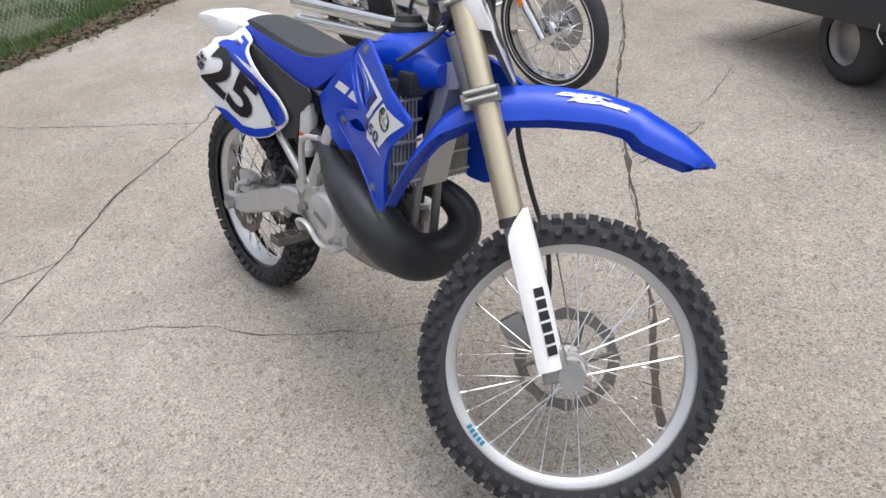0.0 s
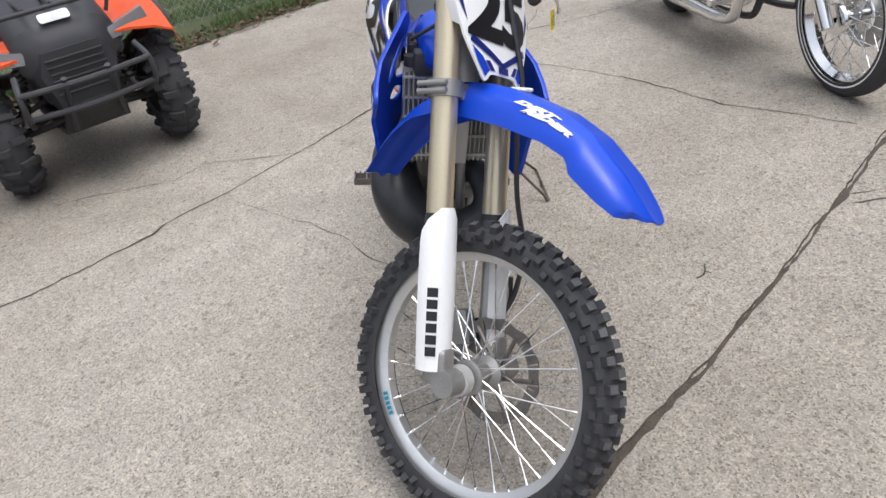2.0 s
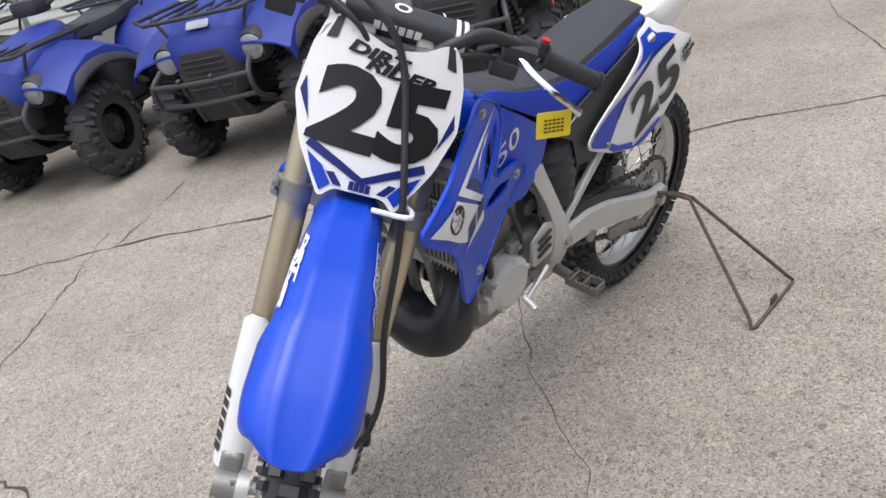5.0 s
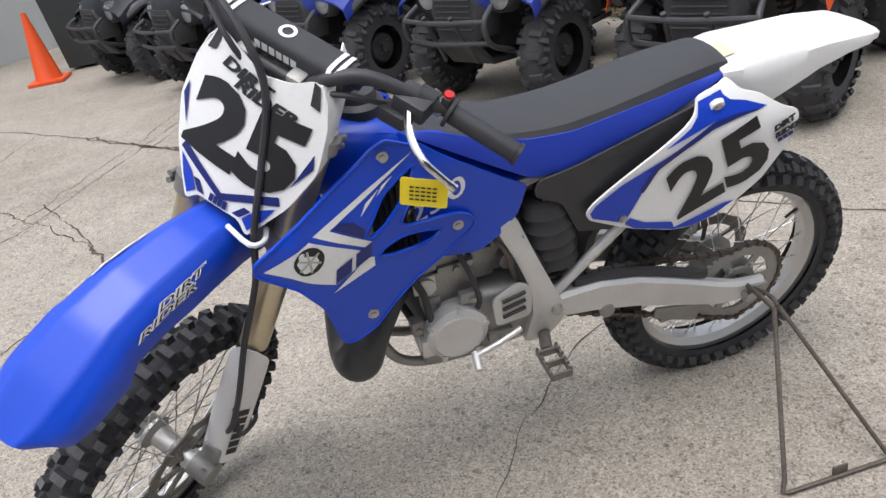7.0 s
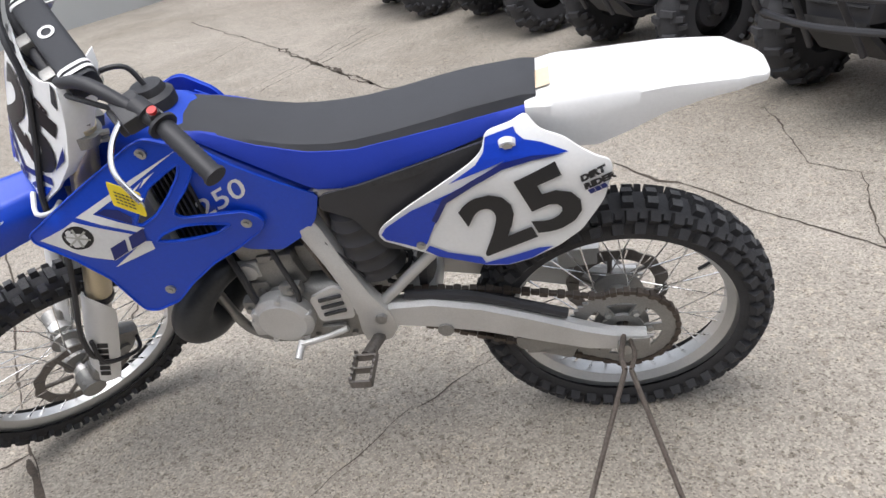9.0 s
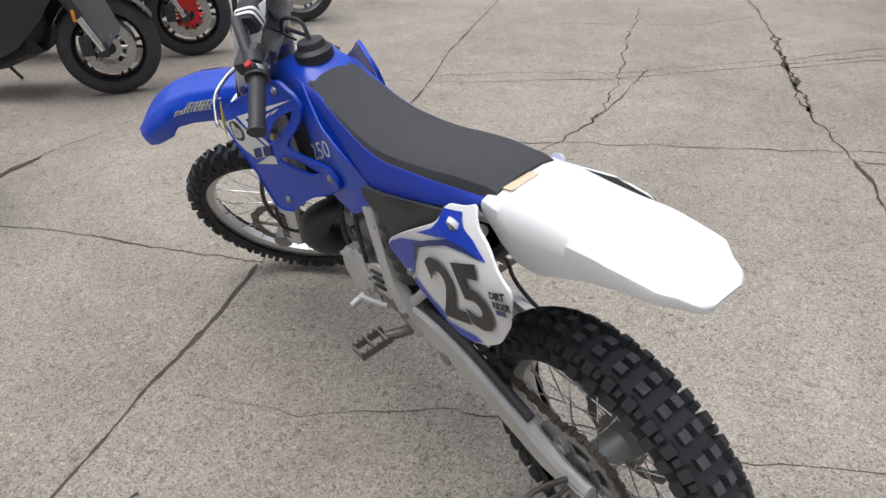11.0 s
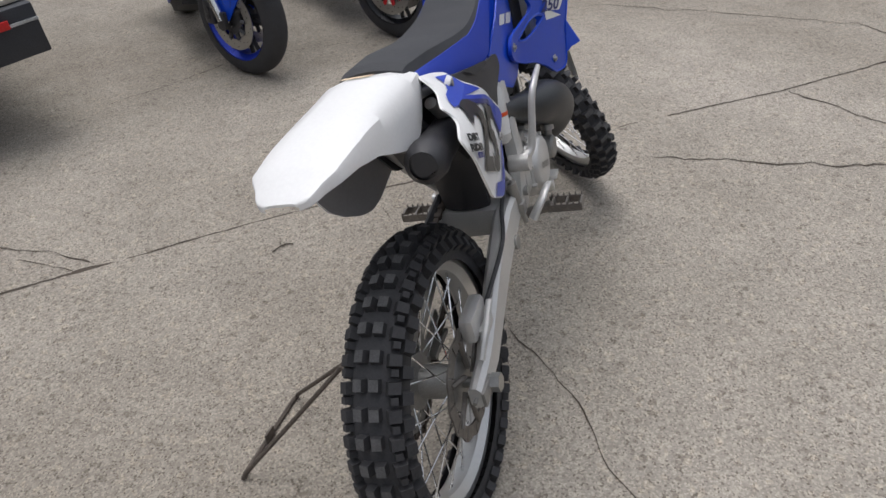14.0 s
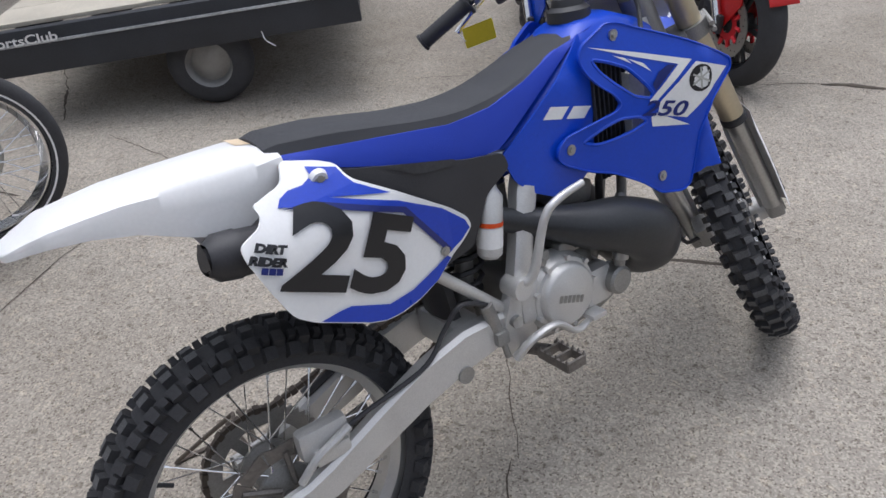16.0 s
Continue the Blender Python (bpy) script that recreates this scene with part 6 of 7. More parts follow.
FACE = (0.82, 0.57)
quad(ORANGE, "orange quad bike with black plastic guards on the concrete", parked(-1.05, -1.8, FACE), False)
blue_quad = quad(ATV_BLUE, "blue quad bike with round headlights and tube bumper", parked(-0.17, -2.87, FACE), True)
copy_thing(blue_quad, parked(0.72, -3.95, FACE))
dark_quad = quad(mat("black_paint", (0.015, 0.017, 0.022), 0.35, vary=0.15), "black quad bike with round headlights and tube bumper", parked(1.686, -4.863, FACE), True)
copy_thing(dark_quad, parked(2.484, -6.061, FACE))


# ---- road bikes ----
def sport_bike(m, paint, fender, rim_m, rotor_m, fork_m, label, group="sport bikes parked nose out"):
    """x ahead, origin on the ground under the front axle."""
    b = thing("sport_bike", m, label, "motorcycle", group)
    turn = Matrix.Rotation(radians(24), 4, "Z")
    for x, w, R in ((0.0, 0.06, 0.3), (-1.4, 0.092, 0.315)):
        wm = turn @ Matrix.Translation((x, 0, R)) if x == 0 else Matrix.Translation((x, 0, R))
        prof_t = [(-w * math.cos(a) * (1 + 0.1 * math.sin(a)), 0.215 + (R - 0.215) * math.sin(a) ** 0.75) for a in np.linspace(0, math.pi, 17)]
        wheel = part("wheel", lathe([(-w * 0.9, 0.212), (-w * 0.9, 0.222), (-w * 0.6, 0.205), (0, 0.195), (w * 0.6, 0.205), (w * 0.9, 0.222), (w * 0.9, 0.212), (w * 0.5, 0.19), (-w * 0.5, 0.19)], seg=48, closed=True), rim_m, b, xf=wm)
        part("tyre", lathe(prof_t, seg=56), RUBBER, wheel, "smooth black road tyre", xf=wm)
        for k in range(5):
            a = 2 * math.pi * k / 5
            for e in (-0.14, 0.14):
                part("rim_spoke", tube([(0.035 * math.cos(a), 0, 0.035 * math.sin(a)), (0.195 * math.cos(a + e), 0, 0.195 * math.sin(a + e))], [0.014, 0.011], 6), DARK, wheel, xf=wm)
        part("hub", rod((0, -0.055, 0), (0, 0.055, 0), 0.04, 20), DARK, wheel, xf=wm)
        for s in ((1, -1) if x == 0 else (1,)):
            disc = lathe([(s * 0.066, 0.1), (s * 0.066, 0.155), (s * 0.07, 0.155), (s * 0.07, 0.1)], seg=40, closed=True)
            rot = part("brake_rotor", disc, STEEL, wheel, "drilled steel brake rotor", xf=wm)
            part("rotor_carrier", lathe([(s * 0.068, 0.04), (s * 0.068, 0.075)], seg=24), rotor_m, wheel, xf=wm)
            for a in np.linspace(0, 6.283, 11)[:-1]:
                part("carrier_arm", rod((0.07 * math.cos(a), s * 0.068, 0.07 * math.sin(a)), (0.105 * math.cos(a), s * 0.068, 0.105 * math.sin(a)), 0.011, 6), rotor_m, wheel, xf=wm)
            holes = [rod(((0.112 + 0.013 * (j % 3)) * math.cos(j * 0.21), s * 0.0655, (0.112 + 0.013 * (j % 3)) * math.sin(j * 0.21)), ((0.112 + 0.013 * (j % 3)) * math.cos(j * 0.21), s * 0.0708, (0.112 + 0.013 * (j % 3)) * math.sin(j * 0.21)), 0.0035, 6) for j in range(30)]
            tagged(part("rotor_holes", join(*holes), DARK, wheel, xf=wm), kind="stuff")
    up = Vector((-0.41, 0, 0.91))
    for s in (1, -1):
        a = Vector((-0.03, s * 0.1, 0.3))
        fork = part("fork_leg", rod(a + up * 0.22, a + up * 0.62, 0.027, 14), fork_m, b, xf=turn)
        part("fork_slider", rod(a, a + up * 0.24, 0.022, 14), CHROME, fork, xf=turn)
        part("axle_clamp", box(a, (0.06, 0.03, 0.09), 0.012), BLACK, fork, xf=turn)
        part("brake_caliper", join(box((-0.12, s * 0.085, 0.33), (0.07, 0.05, 0.12), 0.014), *(rod((-0.12, s * 0.105, 0.31 + 0.04 * e), (-0.12, s * 0.115, 0.31 + 0.04 * e), 0.014, 12) for e in (0, 1))), BLACK, fork, xf=turn)
        part("reflector", box((-0.14, s * 0.135, 0.52), (0.02, 0.012, 0.07), 0.004), mat("amber_reflector", (0.8, 0.3, 0.02), 0.25), b, xf=turn)
        # side fairing
        rows = [[(x, s * (w - 0.04 * f), lo + (hi - lo) * f) for f in (0, 0.25, 0.5, 0.75, 1)] for x, lo, hi, w in ((-0.1, 0.75, 0.98, 0.13), (-0.25, 0.52, 1.0, 0.22), (-0.45, 0.34, 0.98, 0.24), (-0.65, 0.26, 0.88, 0.23), (-0.85, 0.24, 0.7, 0.2), (-1.02, 0.26, 0.45, 0.17))]
        part("side_fairing", backed(skin(rows, closed=False), (0, -s * 0.008, 0)), paint, b)
        part("lower_fairing", skin([[(x, s * w, z), (x, s * (w - 0.03), z + 0.1), (x, s * (w - 0.06), z + 0.1), (x, s * 0.02, z - 0.03)] for x, z, w in ((-0.42, 0.3, 0.2), (-0.7, 0.2, 0.2), (-1.0, 0.22, 0.17))]), DARK, b)
        part("swingarm", skin([[(x, s * 0.11 + dy, z + dz) for dy, dz in ((-0.02, -0.03), (0.02, -0.03), (0.02, 0.04), (-0.02, 0.04))] for x, z in ((-1.42, 0.31), (-1.1, 0.4), (-0.9, 0.42))]), DARK, b)
    rows = [[(0.31 * math.cos(a) * 1.03, w, 0.3 + 0.335 * math.sin(a)) for w in (-0.075, -0.06, 0, 0.06, 0.075)] for a in np.linspace(radians(28), radians(150), 18)]
    part("front_fender", backed(skin(rows, closed=False), (0, 0, -0.005)), fender, b, xf=turn)
    part("fender_stay", join(*(sheet(rounded([(-0.02, 0.28), (0.1, 0.42), (0.04, 0.6), (-0.14, 0.6), (-0.07, 0.4)], 0.02), lambda u, v, s=s: Vector((u, s * 0.078, v)), 0.2, (0, -s * 0.005, 0)) for s in (1, -1))), fender, b, xf=turn)
    nose = [[(x, w * math.copysign(abs(math.cos(a)) ** 0.7, math.cos(a)), c + h * math.copysign(abs(math.sin(a)) ** 0.8, math.sin(a))) for a in np.linspace(0, 2 * math.pi, 17)[:-1]] for x, w, c, h in ((0.1, 0.05, 0.92, 0.03), (0.02, 0.14, 0.94, 0.1), (-0.15, 0.2, 0.98, 0.14), (-0.32, 0.19, 1.0, 0.14))]
    part("nose_fairing", skin(nose), paint, b)
    part("windscreen", skin([[(x, y, z + 0.05 * (1 - (y / 0.17) ** 2)) for y in np.linspace(-w, w, 7)] for x, z, w in ((-0.06, 1.03, 0.12), (-0.22, 1.14, 0.15), (-0.34, 1.2, 0.1))], closed=False), WIND, b)
    tank = [[(x, w * math.copysign(abs(math.cos(a)) ** 0.7, math.cos(a)), c + h * math.copysign(abs(math.sin(a)) ** 0.7, math.sin(a))) for a in np.linspace(0, 2 * math.pi, 17)[:-1]] for x, w, c, h in ((-0.45, 0.12, 0.92, 0.08), (-0.55, 0.17, 0.93, 0.12), (-0.72, 0.17, 0.9, 0.12), (-0.88, 0.1, 0.82, 0.06))]
    part("fuel_tank", skin(tank), paint, b)
    part("rider_seat", skin([[(x, y * w, z + dz) for y, dz in ((-1, -0.05), (1, -0.05), (1, 0), (0.7, 0.015), (-0.7, 0.015), (-1, 0))] for x, z, w in ((-0.84, 0.83, 0.09), (-1.0, 0.83, 0.14), (-1.15, 0.86, 0.12))]), SEAT_GREY, b)
    part("tail", skin([[(x, y * w, z + dz) for y, dz in ((-1, -0.05), (0, -0.09), (1, -0.05), (0.8, 0.03), (-0.8, 0.03))] for x, z, w in ((-1.05, 0.86, 0.14), (-1.35, 0.95, 0.11), (-1.62, 1.0, 0.05))]), paint, b)
    part("engine", box((-0.68, 0, 0.48), (0.45, 0.34, 0.36), 0.06), DARK, b)
    part("silencer", tube([(-0.95, -0.17, 0.3), (-1.1, -0.19, 0.36), (-1.5, -0.21, 0.5)], [0.03, 0.055, 0.055], 16), STEEL, b, "brushed steel silencer")
    part("side_stand", rod((-0.9, 0.12, 0.28), (-0.86, 0.3, 0.005), 0.01, 8), DARK, b)
    bar = part("clip_on_bar", tube([(-0.42, -0.33, 0.98), (-0.34, -0.12, 1.0), (-0.34, 0.12, 1.0), (-0.42, 0.33, 0.98)], 0.014, 8), BLACK, b)
    return b


NOSE = (-0.64, -0.77)
BLUE_RIM = mat("blue_rim", (0.02, 0.05, 0.5), 0.3, 0.3)
BLACK_RIM = mat("black_rim", (0.015, 0.015, 0.017), 0.3, 0.2)
RED_ANOD = mat("red_anodised", (0.6, 0.02, 0.03), 0.3, 0.4)
GOLD_FORK = mat("orange_gold_fork", (0.75, 0.45, 0.06), 0.25, 0.7)
sport_bike(parked(2.22, 1.83, NOSE), ATV_BLUE, BLUE, BLUE_RIM, BLACK, GOLD_FORK, "blue sport bike with blue front rim and fender")
sport_bike(parked(2.912, 1.267, NOSE), SILVER, RED, BLACK_RIM, RED_ANOD, GOLD_FORK, "silver sport bike with red front fender and red rotors")
sport_bike(parked(4.295, 0.172, (-0.6, -0.8)), mat("matt_charcoal", (0.03, 0.031, 0.034), 0.45, vary=0.15), mat("grey_fender", (0.16, 0.16, 0.165), 0.4), BLACK_RIM, STEEL, BLACK, "matt black sport bike with grey front fender")
sport_bike(parked(4.907, -0.479, (-0.6, -0.8)), RED, RED, BLACK_RIM, RED_ANOD, BLACK, "red sport bike with red brake rotors")
sport_bike(parked(5.393, -1.532, (-0.6, -0.8)), SILVER, WHITE, RIM, WHITE, BLACK, "pale sport bike with bright rims behind the others")


# ---- chrome cruiser ----
cr = thing("cruiser_motorcycle", parked(-0.36, 1.83, (0.985, 0.13)), "black cruiser motorcycle with chrome pipes and spoked wheels", "motorcycle")
for nm, x, R, w, rr in (("front_wheel", 0.0, 0.335, 0.045, 0.27), ("rear_wheel", -1.62, 0.325, 0.07, 0.21)):
    wm = Matrix.Translation((x, 0, R))
    wheel = part(nm, lathe([(-w * 0.7, rr - 0.01), (-w * 0.7, rr + 0.014), (-w * 0.4, rr - 0.004), (w * 0.4, rr - 0.004), (w * 0.7, rr + 0.014), (w * 0.7, rr - 0.01), (0, rr - 0.03)], seg=56, closed=True), CHROME, cr, "bright chrome rim", xf=wm)
    part("tyre", lathe([(-w * math.cos(a) * (1 + 0.15 * math.sin(a)), rr + (R - rr) * math.sin(a) ** 0.7) for a in np.linspace(0, math.pi, 15)], seg=56), RUBBER, wheel, "black road tyre", xf=wm)
    for e in (-1, 1) if x == 0 else ():
        part("whitewall", lathe([(e * w * 0.8, rr + 0.004), (e * w * 1.0, rr + 0.012), (e * w * 1.03, rr + 0.02)], seg=56), WHITE_DECAL, wheel, xf=wm)
    part("hub", lathe([(-0.06, 0.012), (-0.06, 0.065), (-0.05, 0.07), (-0.04, 0.035), (0.04, 0.035), (0.05, 0.07), (0.06, 0.065), (0.06, 0.012)], seg=28), CHROME, wheel, xf=wm)
    part("brake_disc", lathe([(0.07, 0.07), (0.07, 0.14), (0.074, 0.14), (0.074, 0.07)], seg=40, closed=True), STEEL, wheel, xf=wm)
    for k in range(40):
        a, s = 2 * math.pi * k / 40, 1 if k % 2 else -1
        e = 0.5 if (k // 2) % 2 else -0.5
        part("spoke", rod((0.065 * math.cos(a - e), s * 0.048, 0.065 * math.sin(a - e)), ((rr - 0.02) * math.cos(a), 0, (rr - 0.02) * math.sin(a)), 0.0022, 5), CHROME, wheel, xf=wm)
up = Vector((-0.53, 0, 0.85))
for s in (1, -1):
    a = Vector((0.0, s * 0.105, 0.335))
    leg = part("fork_leg", join(rod(a - up * 0.03, a + up * 0.36, 0.029, 16), rod(a + up * 0.36, a + up * 0.8, 0.022, 14)), CHROME, cr, "chrome fork leg")
    part("reflector", box(a + up * 0.23 + Vector((0.01, s * 0.03, 0)), (0.03, 0.008, 0.13), 0.003, Matrix.Rotation(radians(-32), 3, "Y")), mat("orange_reflector", (0.85, 0.25, 0.01), 0.3), leg)
    part("exhaust_pipe", tube([(-0.62, s * 0.06 - 0.12, 0.62), (-0.5, -0.16 + s * 0.03, 0.55), (-0.5, -0.19 + s * 0.03, 0.36), (-0.62, -0.2, 0.23 + 0.045 * (s + 1)), (-1.0, -0.21, 0.22 + 0.05 * (s + 1)), (-2.0, -0.22, 0.24 + 0.06 * (s + 1))], [0.024, 0.024, 0.026, 0.03, 0.04, 0.045], 14, 40), CHROME, cr, "long chrome exhaust pipe")
    crank, lean = Vector((-0.85, 0, 0.55)), Vector((s * 0.35, 0, 0.9))
    cylinder = part("engine_cylinder", rod(crank, crank + lean * 0.23, 0.066, 20), ALU_DULL, cr, "finned engine cylinder")
    for k in range(8):
        part("cooling_fin", rod(crank + lean * (0.03 * k), crank + lean * (0.03 * k + 0.016), 0.085, 20), ALU_DULL, cylinder)
    part("forward_peg", join(rod((-0.55, s * 0.12, 0.35), (-0.52, s * 0.32, 0.36), 0.015), rod((-0.52, s * 0.24, 0.36), (-0.52, s * 0.36, 0.36), 0.022)), CHROME, cr)
part("frame_tube", join(*(tube([(-0.42, s * 0.04, 0.95), (-0.5, s * 0.1, 0.35), (-0.65, s * 0.12, 0.22), (-1.3, s * 0.12, 0.22), (-1.5, s * 0.12, 0.35)], 0.018, 8, 20) for s in (1, -1))), BLACK, cr)
part("engine_case", join(box((-0.88, 0, 0.4), (0.5, 0.24, 0.26), 0.06), lathe([(-0.18, 0.0), (-0.18, 0.09), (-0.165, 0.11), (-0.1, 0.12)], (-0.75, 0, 0.4), seg=28)), CHROME, cr)
part("fuel_tank", skin([[(x, w * math.copysign(abs(math.cos(a)) ** 0.8, math.cos(a)), c + h * math.sin(a)) for a in np.linspace(0, 2 * math.pi, 17)[:-1]] for x, w, c, h in ((-0.45, 0.04, 0.92, 0.04), (-0.55, 0.13, 0.9, 0.1), (-0.8, 0.15, 0.87, 0.11), (-1.05, 0.06, 0.8, 0.05))]), BLACK, cr, "gloss black fuel tank")
part("saddle", skin([[(x, y * w, z + dz) for y, dz in ((-1, -0.04), (1, -0.04), (1, 0.02), (0.6, 0.04), (-0.6, 0.04), (-1, 0.02))] for x, z, w in ((-1.05, 0.74, 0.08), (-1.2, 0.7, 0.15), (-1.45, 0.73, 0.16), (-1.75, 0.8, 0.1))]), SEAT_GREY, cr)
rows = [[(-1.62 + 0.37 * math.cos(a), w, 0.33 + 0.37 * math.sin(a)) for w in (-0.1, -0.07, 0, 0.07, 0.1)] for a in np.linspace(radians(20), radians(170), 18)]
part("rear_fender", backed(skin(rows, closed=False), (0, 0, -0.006)), BLACK, cr)
rows = [[(0.365 * math.cos(a), w, 0.335 + 0.365 * math.sin(a)) for w in (-0.07, -0.05, 0, 0.05, 0.07)] for a in np.linspace(radians(55), radians(140), 12)]
part("front_fender", backed(skin(rows, closed=False), (0, 0, -0.006)), BLACK, cr)
part("handlebar", tube([(-0.75, -0.38, 1.12), (-0.5, -0.3, 1.14), (-0.43, -0.1, 1.05), (-0.43, 0.1, 1.05), (-0.5, 0.3, 1.14), (-0.75, 0.38, 1.12)], 0.014, 8, 24), CHROME, cr)
part("headlight", lathe([(-0.12, 0.0), (-0.1, 0.06), (0.0, 0.085), (0.03, 0.085), (0.04, 0.06), (0.045, 0.0)], (-0.26, 0, 0.88), "X", 24), CHROME, cr)


# ---- flatbed trailer ----
WOOD = mat("bleached_plywood", (0.5, 0.46, 0.38), 0.8, vary=0.2, size=5, bump=0.3)
TRAILER = mat("dark_trailer_paint", (0.03, 0.033, 0.04), 0.5, vary=0.4, size=4)
tr = thing("flatbed_trailer", parked(0.43, 2.695, (0.9, -0.43)) @ Matrix.Translation((0, 0, -0.088)) @ Matrix.Rotation(-0.08, 4, "Y"), "dark flatbed trailer with bleached plywood deck", "trailer")
part("side_rail", box((0.225, 0.03, 0.495), (1.75, 0.06, 0.21), 0.008), TRAILER, tr, "scuffed dark steel side rail")
part("rail_lip", box((0.225, -0.004, 0.535), (1.75, 0.012, 0.012), 0.002), mat("bare_scuffs", (0.45, 0.46, 0.47), 0.5, 0.3, vary=0.6, size=7), tr)
part("side_rail", box((0.225, 2.0, 0.515), (1.75, 0.06, 0.17), 0.008), TRAILER, tr)
part("end_rail", box((1.07, 1.01, 0.515), (0.06, 1.9, 0.17), 0.008), TRAILER, tr)
for k in range(6):
    part("deck_board", box((0.225, 0.22 + 0.316 * k, 0.612), (1.74, 0.31, 0.02), 0.003), WOOD, tr)
for k in range(5):
    part("cross_member", box((-0.58 + 0.385 * k, 1.0, 0.5), (0.06, 1.9, 0.1), 0.004), TRAILER, tr)
for s, y in ((-1, 0.15), (1, 1.85)):
    wm = Matrix.Translation((0.31, y, 0.277))
    wheel = part("wheel", lathe([(s * 0.06, 0.12), (s * 0.05, 0.105), (s * 0.02, 0.095), (s * 0.03, 0.05), (s * 0.04, 0.0)], seg=28), ALU_DULL, tr, "pale steel wheel", xf=wm)
    part("tyre", lathe([(-0.075 * math.cos(a) * (1 + 0.1 * math.sin(a)), 0.115 + 0.1 * math.sin(a) ** 0.6) for a in np.linspace(0, math.pi, 15)], seg=40), RUBBER, wheel, "worn trailer tyre", xf=wm)
part("axle", rod((0.31, 0.2, 0.277), (0.31, 1.8, 0.277), 0.03), TRAILER, tr)
part("marker_light", box((0.95, -0.012, 0.545), (0.06, 0.02, 0.035), 0.005), RED, tr)
part("marker_light", box((1.105, 0.2, 0.52), (0.02, 0.1, 0.05), 0.005), RED, tr)
part("rail_lettering", words("SportsClub", 0.1, lambda u, v: Vector((-0.48 + u, -0.012 + 0.0065, 0.555 + v * 0.6)) + Vector((0, -0.0085, 0)), 0.8, 0.002, 0.1, 0.2), WHITE_DECAL, tr, smooth=False)
part("loose_strap", tube([(0.62, 0.0, 0.42), (0.63, -0.012, 0.38), (0.67, -0.014, 0.345)], 0.003, 6, 8), WHITE, tr)

# ---- house behind the lawn, with a chain-link fence in front ----
SIDING = mat("white_vinyl_siding", (0.72, 0.72, 0.68), 0.55, vary=0.05, size=2)
FOUND = mat("grey_foundation", (0.3, 0.29, 0.27), 0.85, vary=0.2, bump=0.4)
house = thing("house", Matrix(), "house with white lap siding on a grey concrete foundation", "house", kind="")
wall_n = -2.75
part("foundation", skin([[plan(a, wall_n + d, z) for d, z in ((0.03, 0.0), (0.03, 0.34), (-0.2, 0.34), (-0.2, 0.0))] for a in (-4.0, 12.0)]), FOUND, house, smooth=False)
for k in range(22):
    z = 0.34 + 0.115 * k
    course = skin([[plan(a, wall_n + d, zz) for d, zz in ((0.052, z), (0.03, z + 0.119), (0.0, z + 0.119), (0.0, z))] for a in (-3.98, 11.98)])
    part("siding_board", course, SIDING, house, smooth=False)
part("inner_wall", skin([[plan(a, wall_n + d, z) for d, z in ((-0.01, 0.34), (-0.01, 2.9), (-0.2, 2.9), (-0.2, 0.34))] for a in (-3.97, 11.97)]), FOUND, house, smooth=False)
part("roof", skin([[plan(a, wall_n + d, z) for d, z in ((0.45, 2.8), (-3.0, 4.6), (-3.0, 4.5), (0.45, 2.7))] for a in (-4.4, 12.4)]), mat("asphalt_shingle", (0.09, 0.085, 0.08), 0.9, vary=0.3, size=12, bump=0.5), house, smooth=False)
part("crawl_vent", join(*(box(plan(-2.0 + 0.04 * k, wall_n + 0.045, 0.22), (0.012, 0.012, 0.16)) for k in range(9))), DARK, house, smooth=False)
FENCE = mat("galvanised_wire", (0.42, 0.43, 0.43), 0.45, 0.8, vary=0.1)
fence = thing("chain_link_fence", Matrix(), "galvanised chain-link fence in front of the house", "fence")
fn = -0.55
for a in np.arange(-4.0, 10.1, 2.0):
    part("post", rod(plan(a, fn, 0.0), plan(a, fn, 1.28), 0.028, 12), FENCE, fence)
part("top_rail", rod(plan(-4, fn, 1.22), plan(10, fn, 1.22), 0.02, 10), FENCE, fence)
verts, faces = [], []
for lean in (1, -1):
    for k in range(-20, 240):
        a0 = -4 + 0.06 * k
        for j in range(10):
            z0, z1 = 0.06 + 0.115 * j, 0.06 + 0.115 * (j + 1)
            p0, p1 = plan(a0 + lean * z0 * 0.9, fn, z0), plan(a0 + lean * z1 * 0.9, fn, z1)
            b = len(verts)
            verts += [tuple(p0 + ROW * 0.0012), tuple(p0 - ROW * 0.0012), tuple(p0 + OUT * 0.0012), tuple(p1 + ROW * 0.0012), tuple(p1 - ROW * 0.0012), tuple(p1 + OUT * 0.0012)]
            faces += [(b, b + 1, b + 4, b + 3), (b + 1, b + 2, b + 5, b + 4), (b + 2, b, b + 3, b + 5)]
me = bpy.data.meshes.new("wire_mesh")
me.from_pydata(verts, [], faces)
me.materials.append(FENCE)
wire = tagged(new("wire_mesh", me), "diamond wire mesh", kind="stuff")
wire.parent = fence

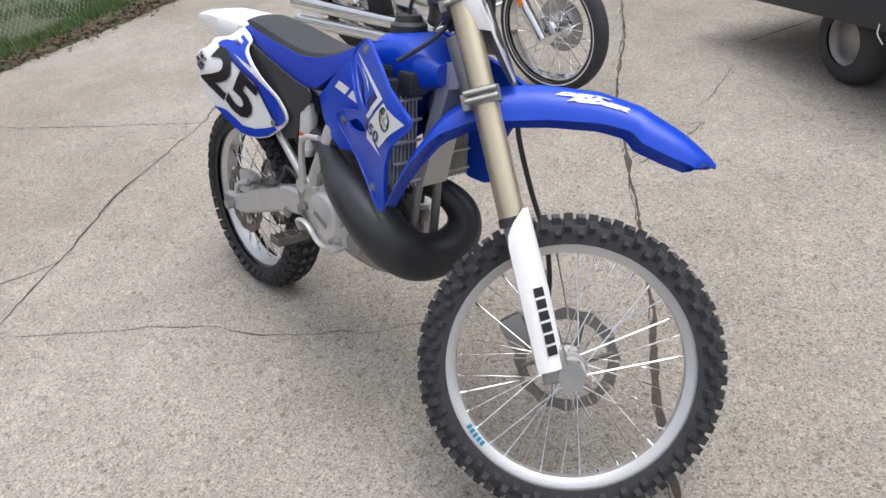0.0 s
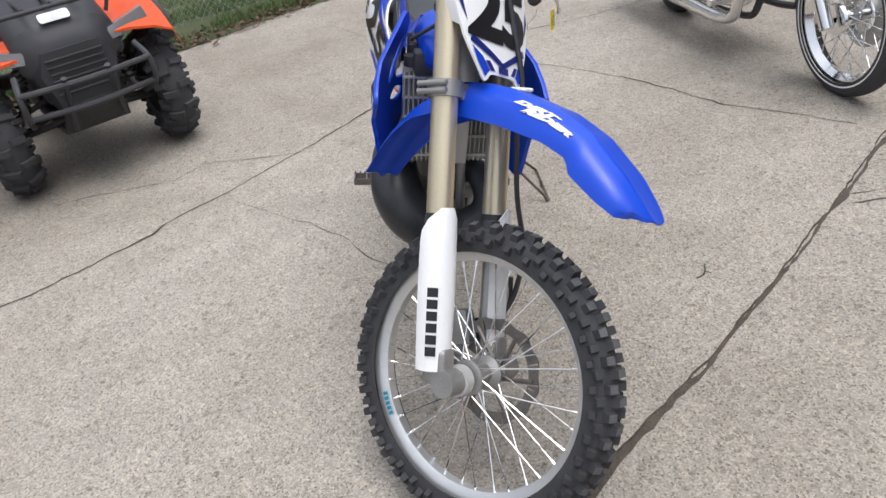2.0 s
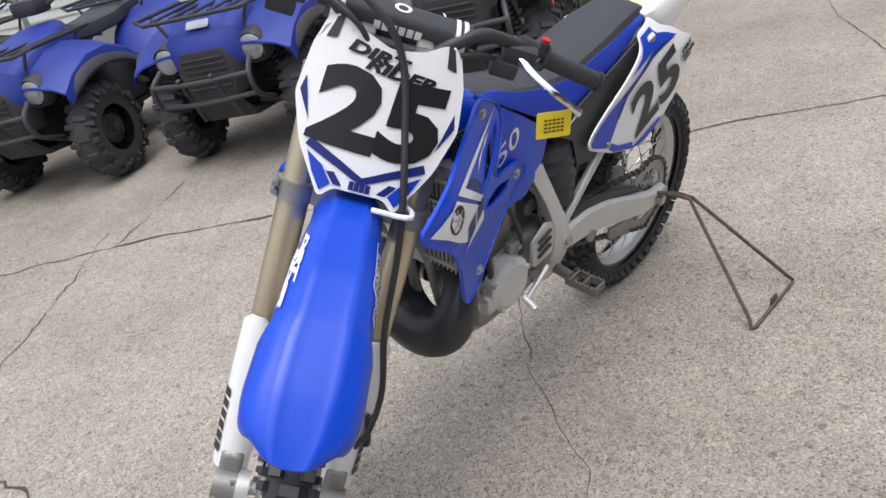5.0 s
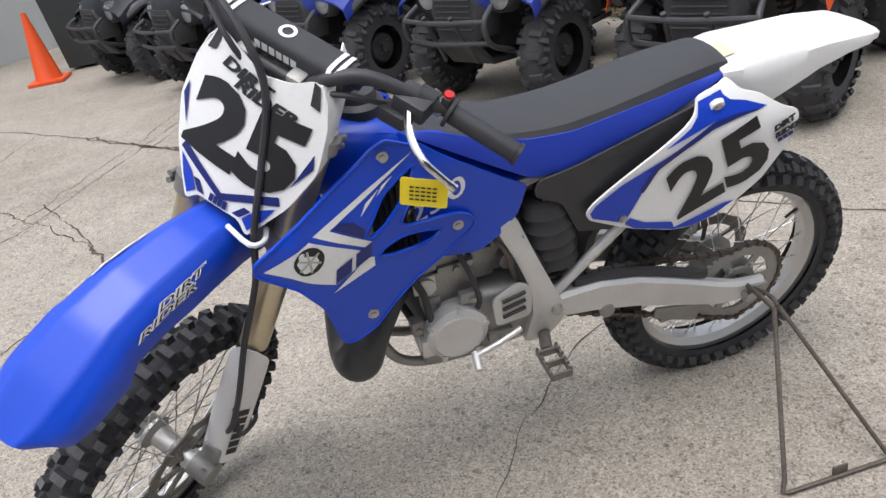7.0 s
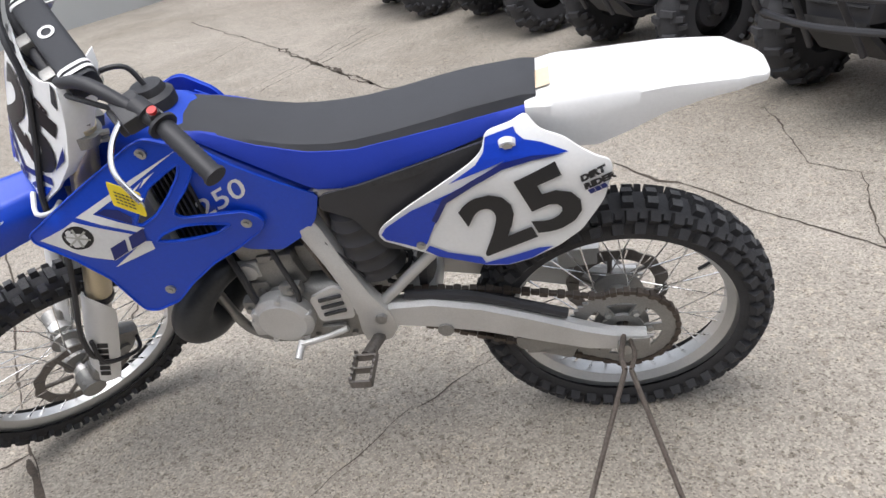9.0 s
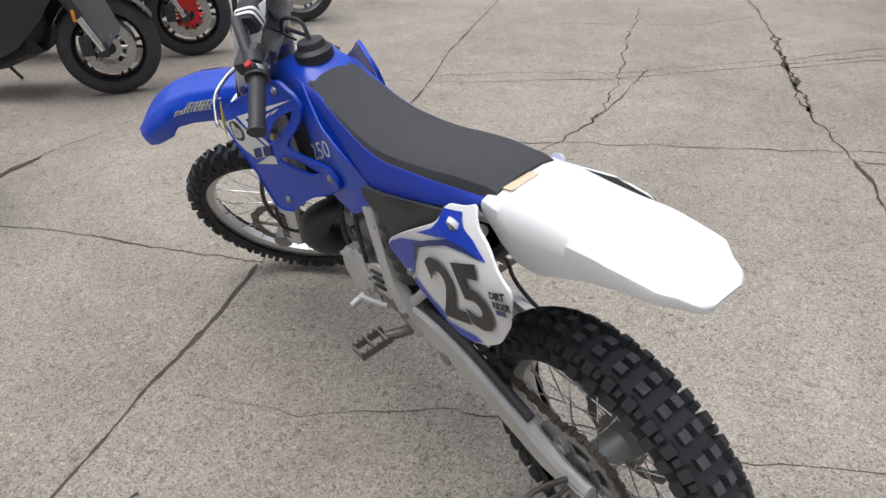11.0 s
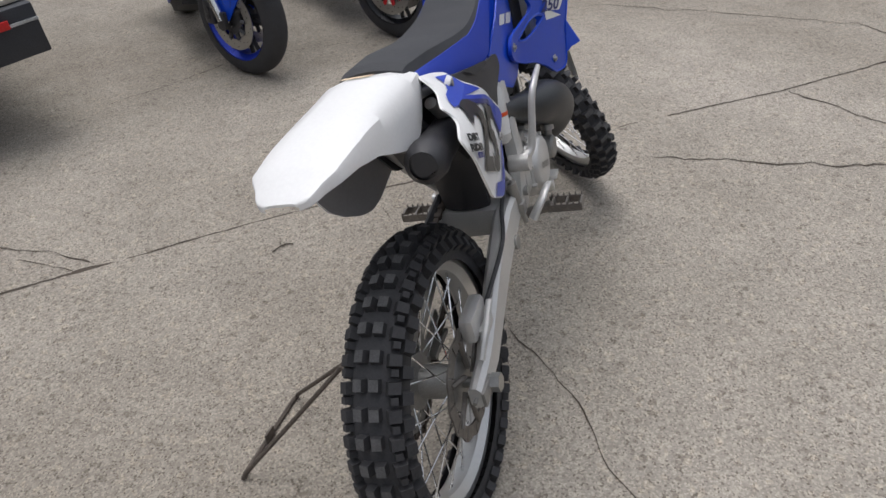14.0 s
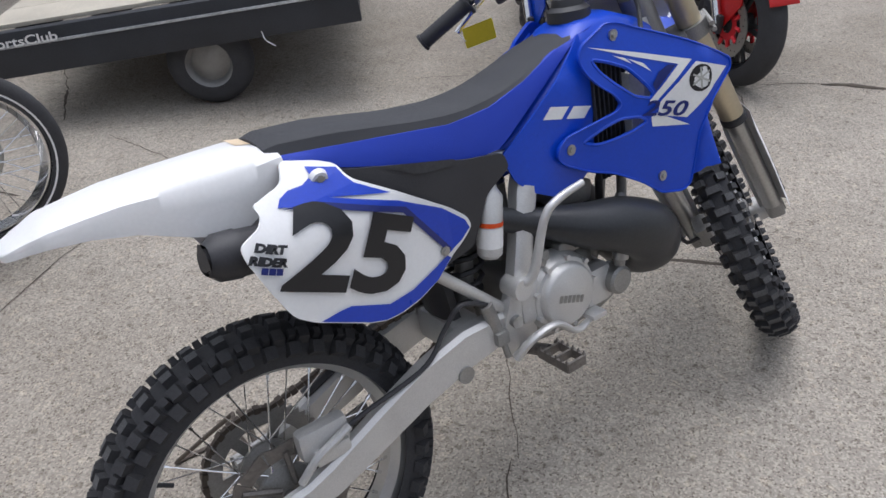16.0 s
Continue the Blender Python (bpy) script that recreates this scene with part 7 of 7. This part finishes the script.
# ---- far side of the yard ----
cone = thing("traffic_cone", Matrix.Translation((3.61, -6.85, 0)), "orange plastic traffic cone on a square base", "traffic cone")
part("cone_body", lathe([(0.03, 0.14), (0.05, 0.13), (0.66, 0.03), (0.7, 0.025), (0.7, 0.0)], (0, 0, 0), "Z", 24), ORANGE, cone)
part("base", box((0, 0, 0.018), (0.36, 0.36, 0.036), 0.01), ORANGE, cone)
bin_ = thing("refuse_bin", Matrix.Translation((3.25, -7.5, 0)), "dark wheeled refuse bin behind the quads", "bin")
part("bin_body", skin([[(x * w, y * w, z) for x, y in ((-1, -1), (1, -1), (1, 1), (-1, 1))] for z, w in ((0.03, 0.25), (0.9, 0.31), (0.95, 0.33))]), mat("bin_plastic", (0.03, 0.04, 0.04), 0.5), bin_, smooth=False)
part("lid", box((0, 0, 0.98), (0.68, 0.7, 0.05), 0.02), BLACK, bin_)
garage = thing("garage", Matrix(), "pale garage with vertical ribbed metal walls", "building")
g0, g1 = Vector((7.6, -4.8, 0)), Vector((3.2, -11.2, 0))
gd = (g1 - g0).normalized()
gn = Vector((gd.y, -gd.x, 0))
part("wall", skin([[p + gn * d + Vector((0, 0, z)) for d, z in ((0, 0), (0, 3.0), (0.2, 3.0), (0.2, 0))] for p in (g0, g1)]), mat("pale_metal_wall", (0.5, 0.52, 0.52), 0.5, 0.2, vary=0.08, size=1.5), garage, smooth=False)
part("wall_rib", join(*(box(g0 + gd * (0.3 * k) + Vector((0, 0, 1.5)) - gn * 0.012, (0.03, 0.03, 3.0), 0.0, gd.to_track_quat("X", "Z").to_matrix()) for k in range(26))), mat("rib_metal", (0.46, 0.48, 0.48), 0.5, 0.2), garage, smooth=False)
part("base_trim", skin([[p - gn * 0.015 + Vector((0, 0, z)) + gn * d for d, z in ((0, 0.0), (0, 0.12), (0.02, 0.12), (0.02, 0.0))] for p in (g0, g1)]), DARK, garage, smooth=False)
# Height above the lower boards is added, to cut skylight around the trailer.
shed = thing("long_shed", Matrix(), "dark board wall beyond the trailer, built up to block skylight", "building")
for k in range(15):
    part("board", box((-2.0, 6.4, 0.16 + 0.3 * k), (14, 0.1, 0.285), 0.01), mat("dark_boards", (0.085, 0.083, 0.08), 0.8, vary=0.3, size=3) if k == 0 else bpy.data.materials["dark_boards"], shed, smooth=False)
part("back_wall", box((-2.0, 6.5, 2.25), (14, 0.1, 4.5)), DARK, shed, smooth=False)
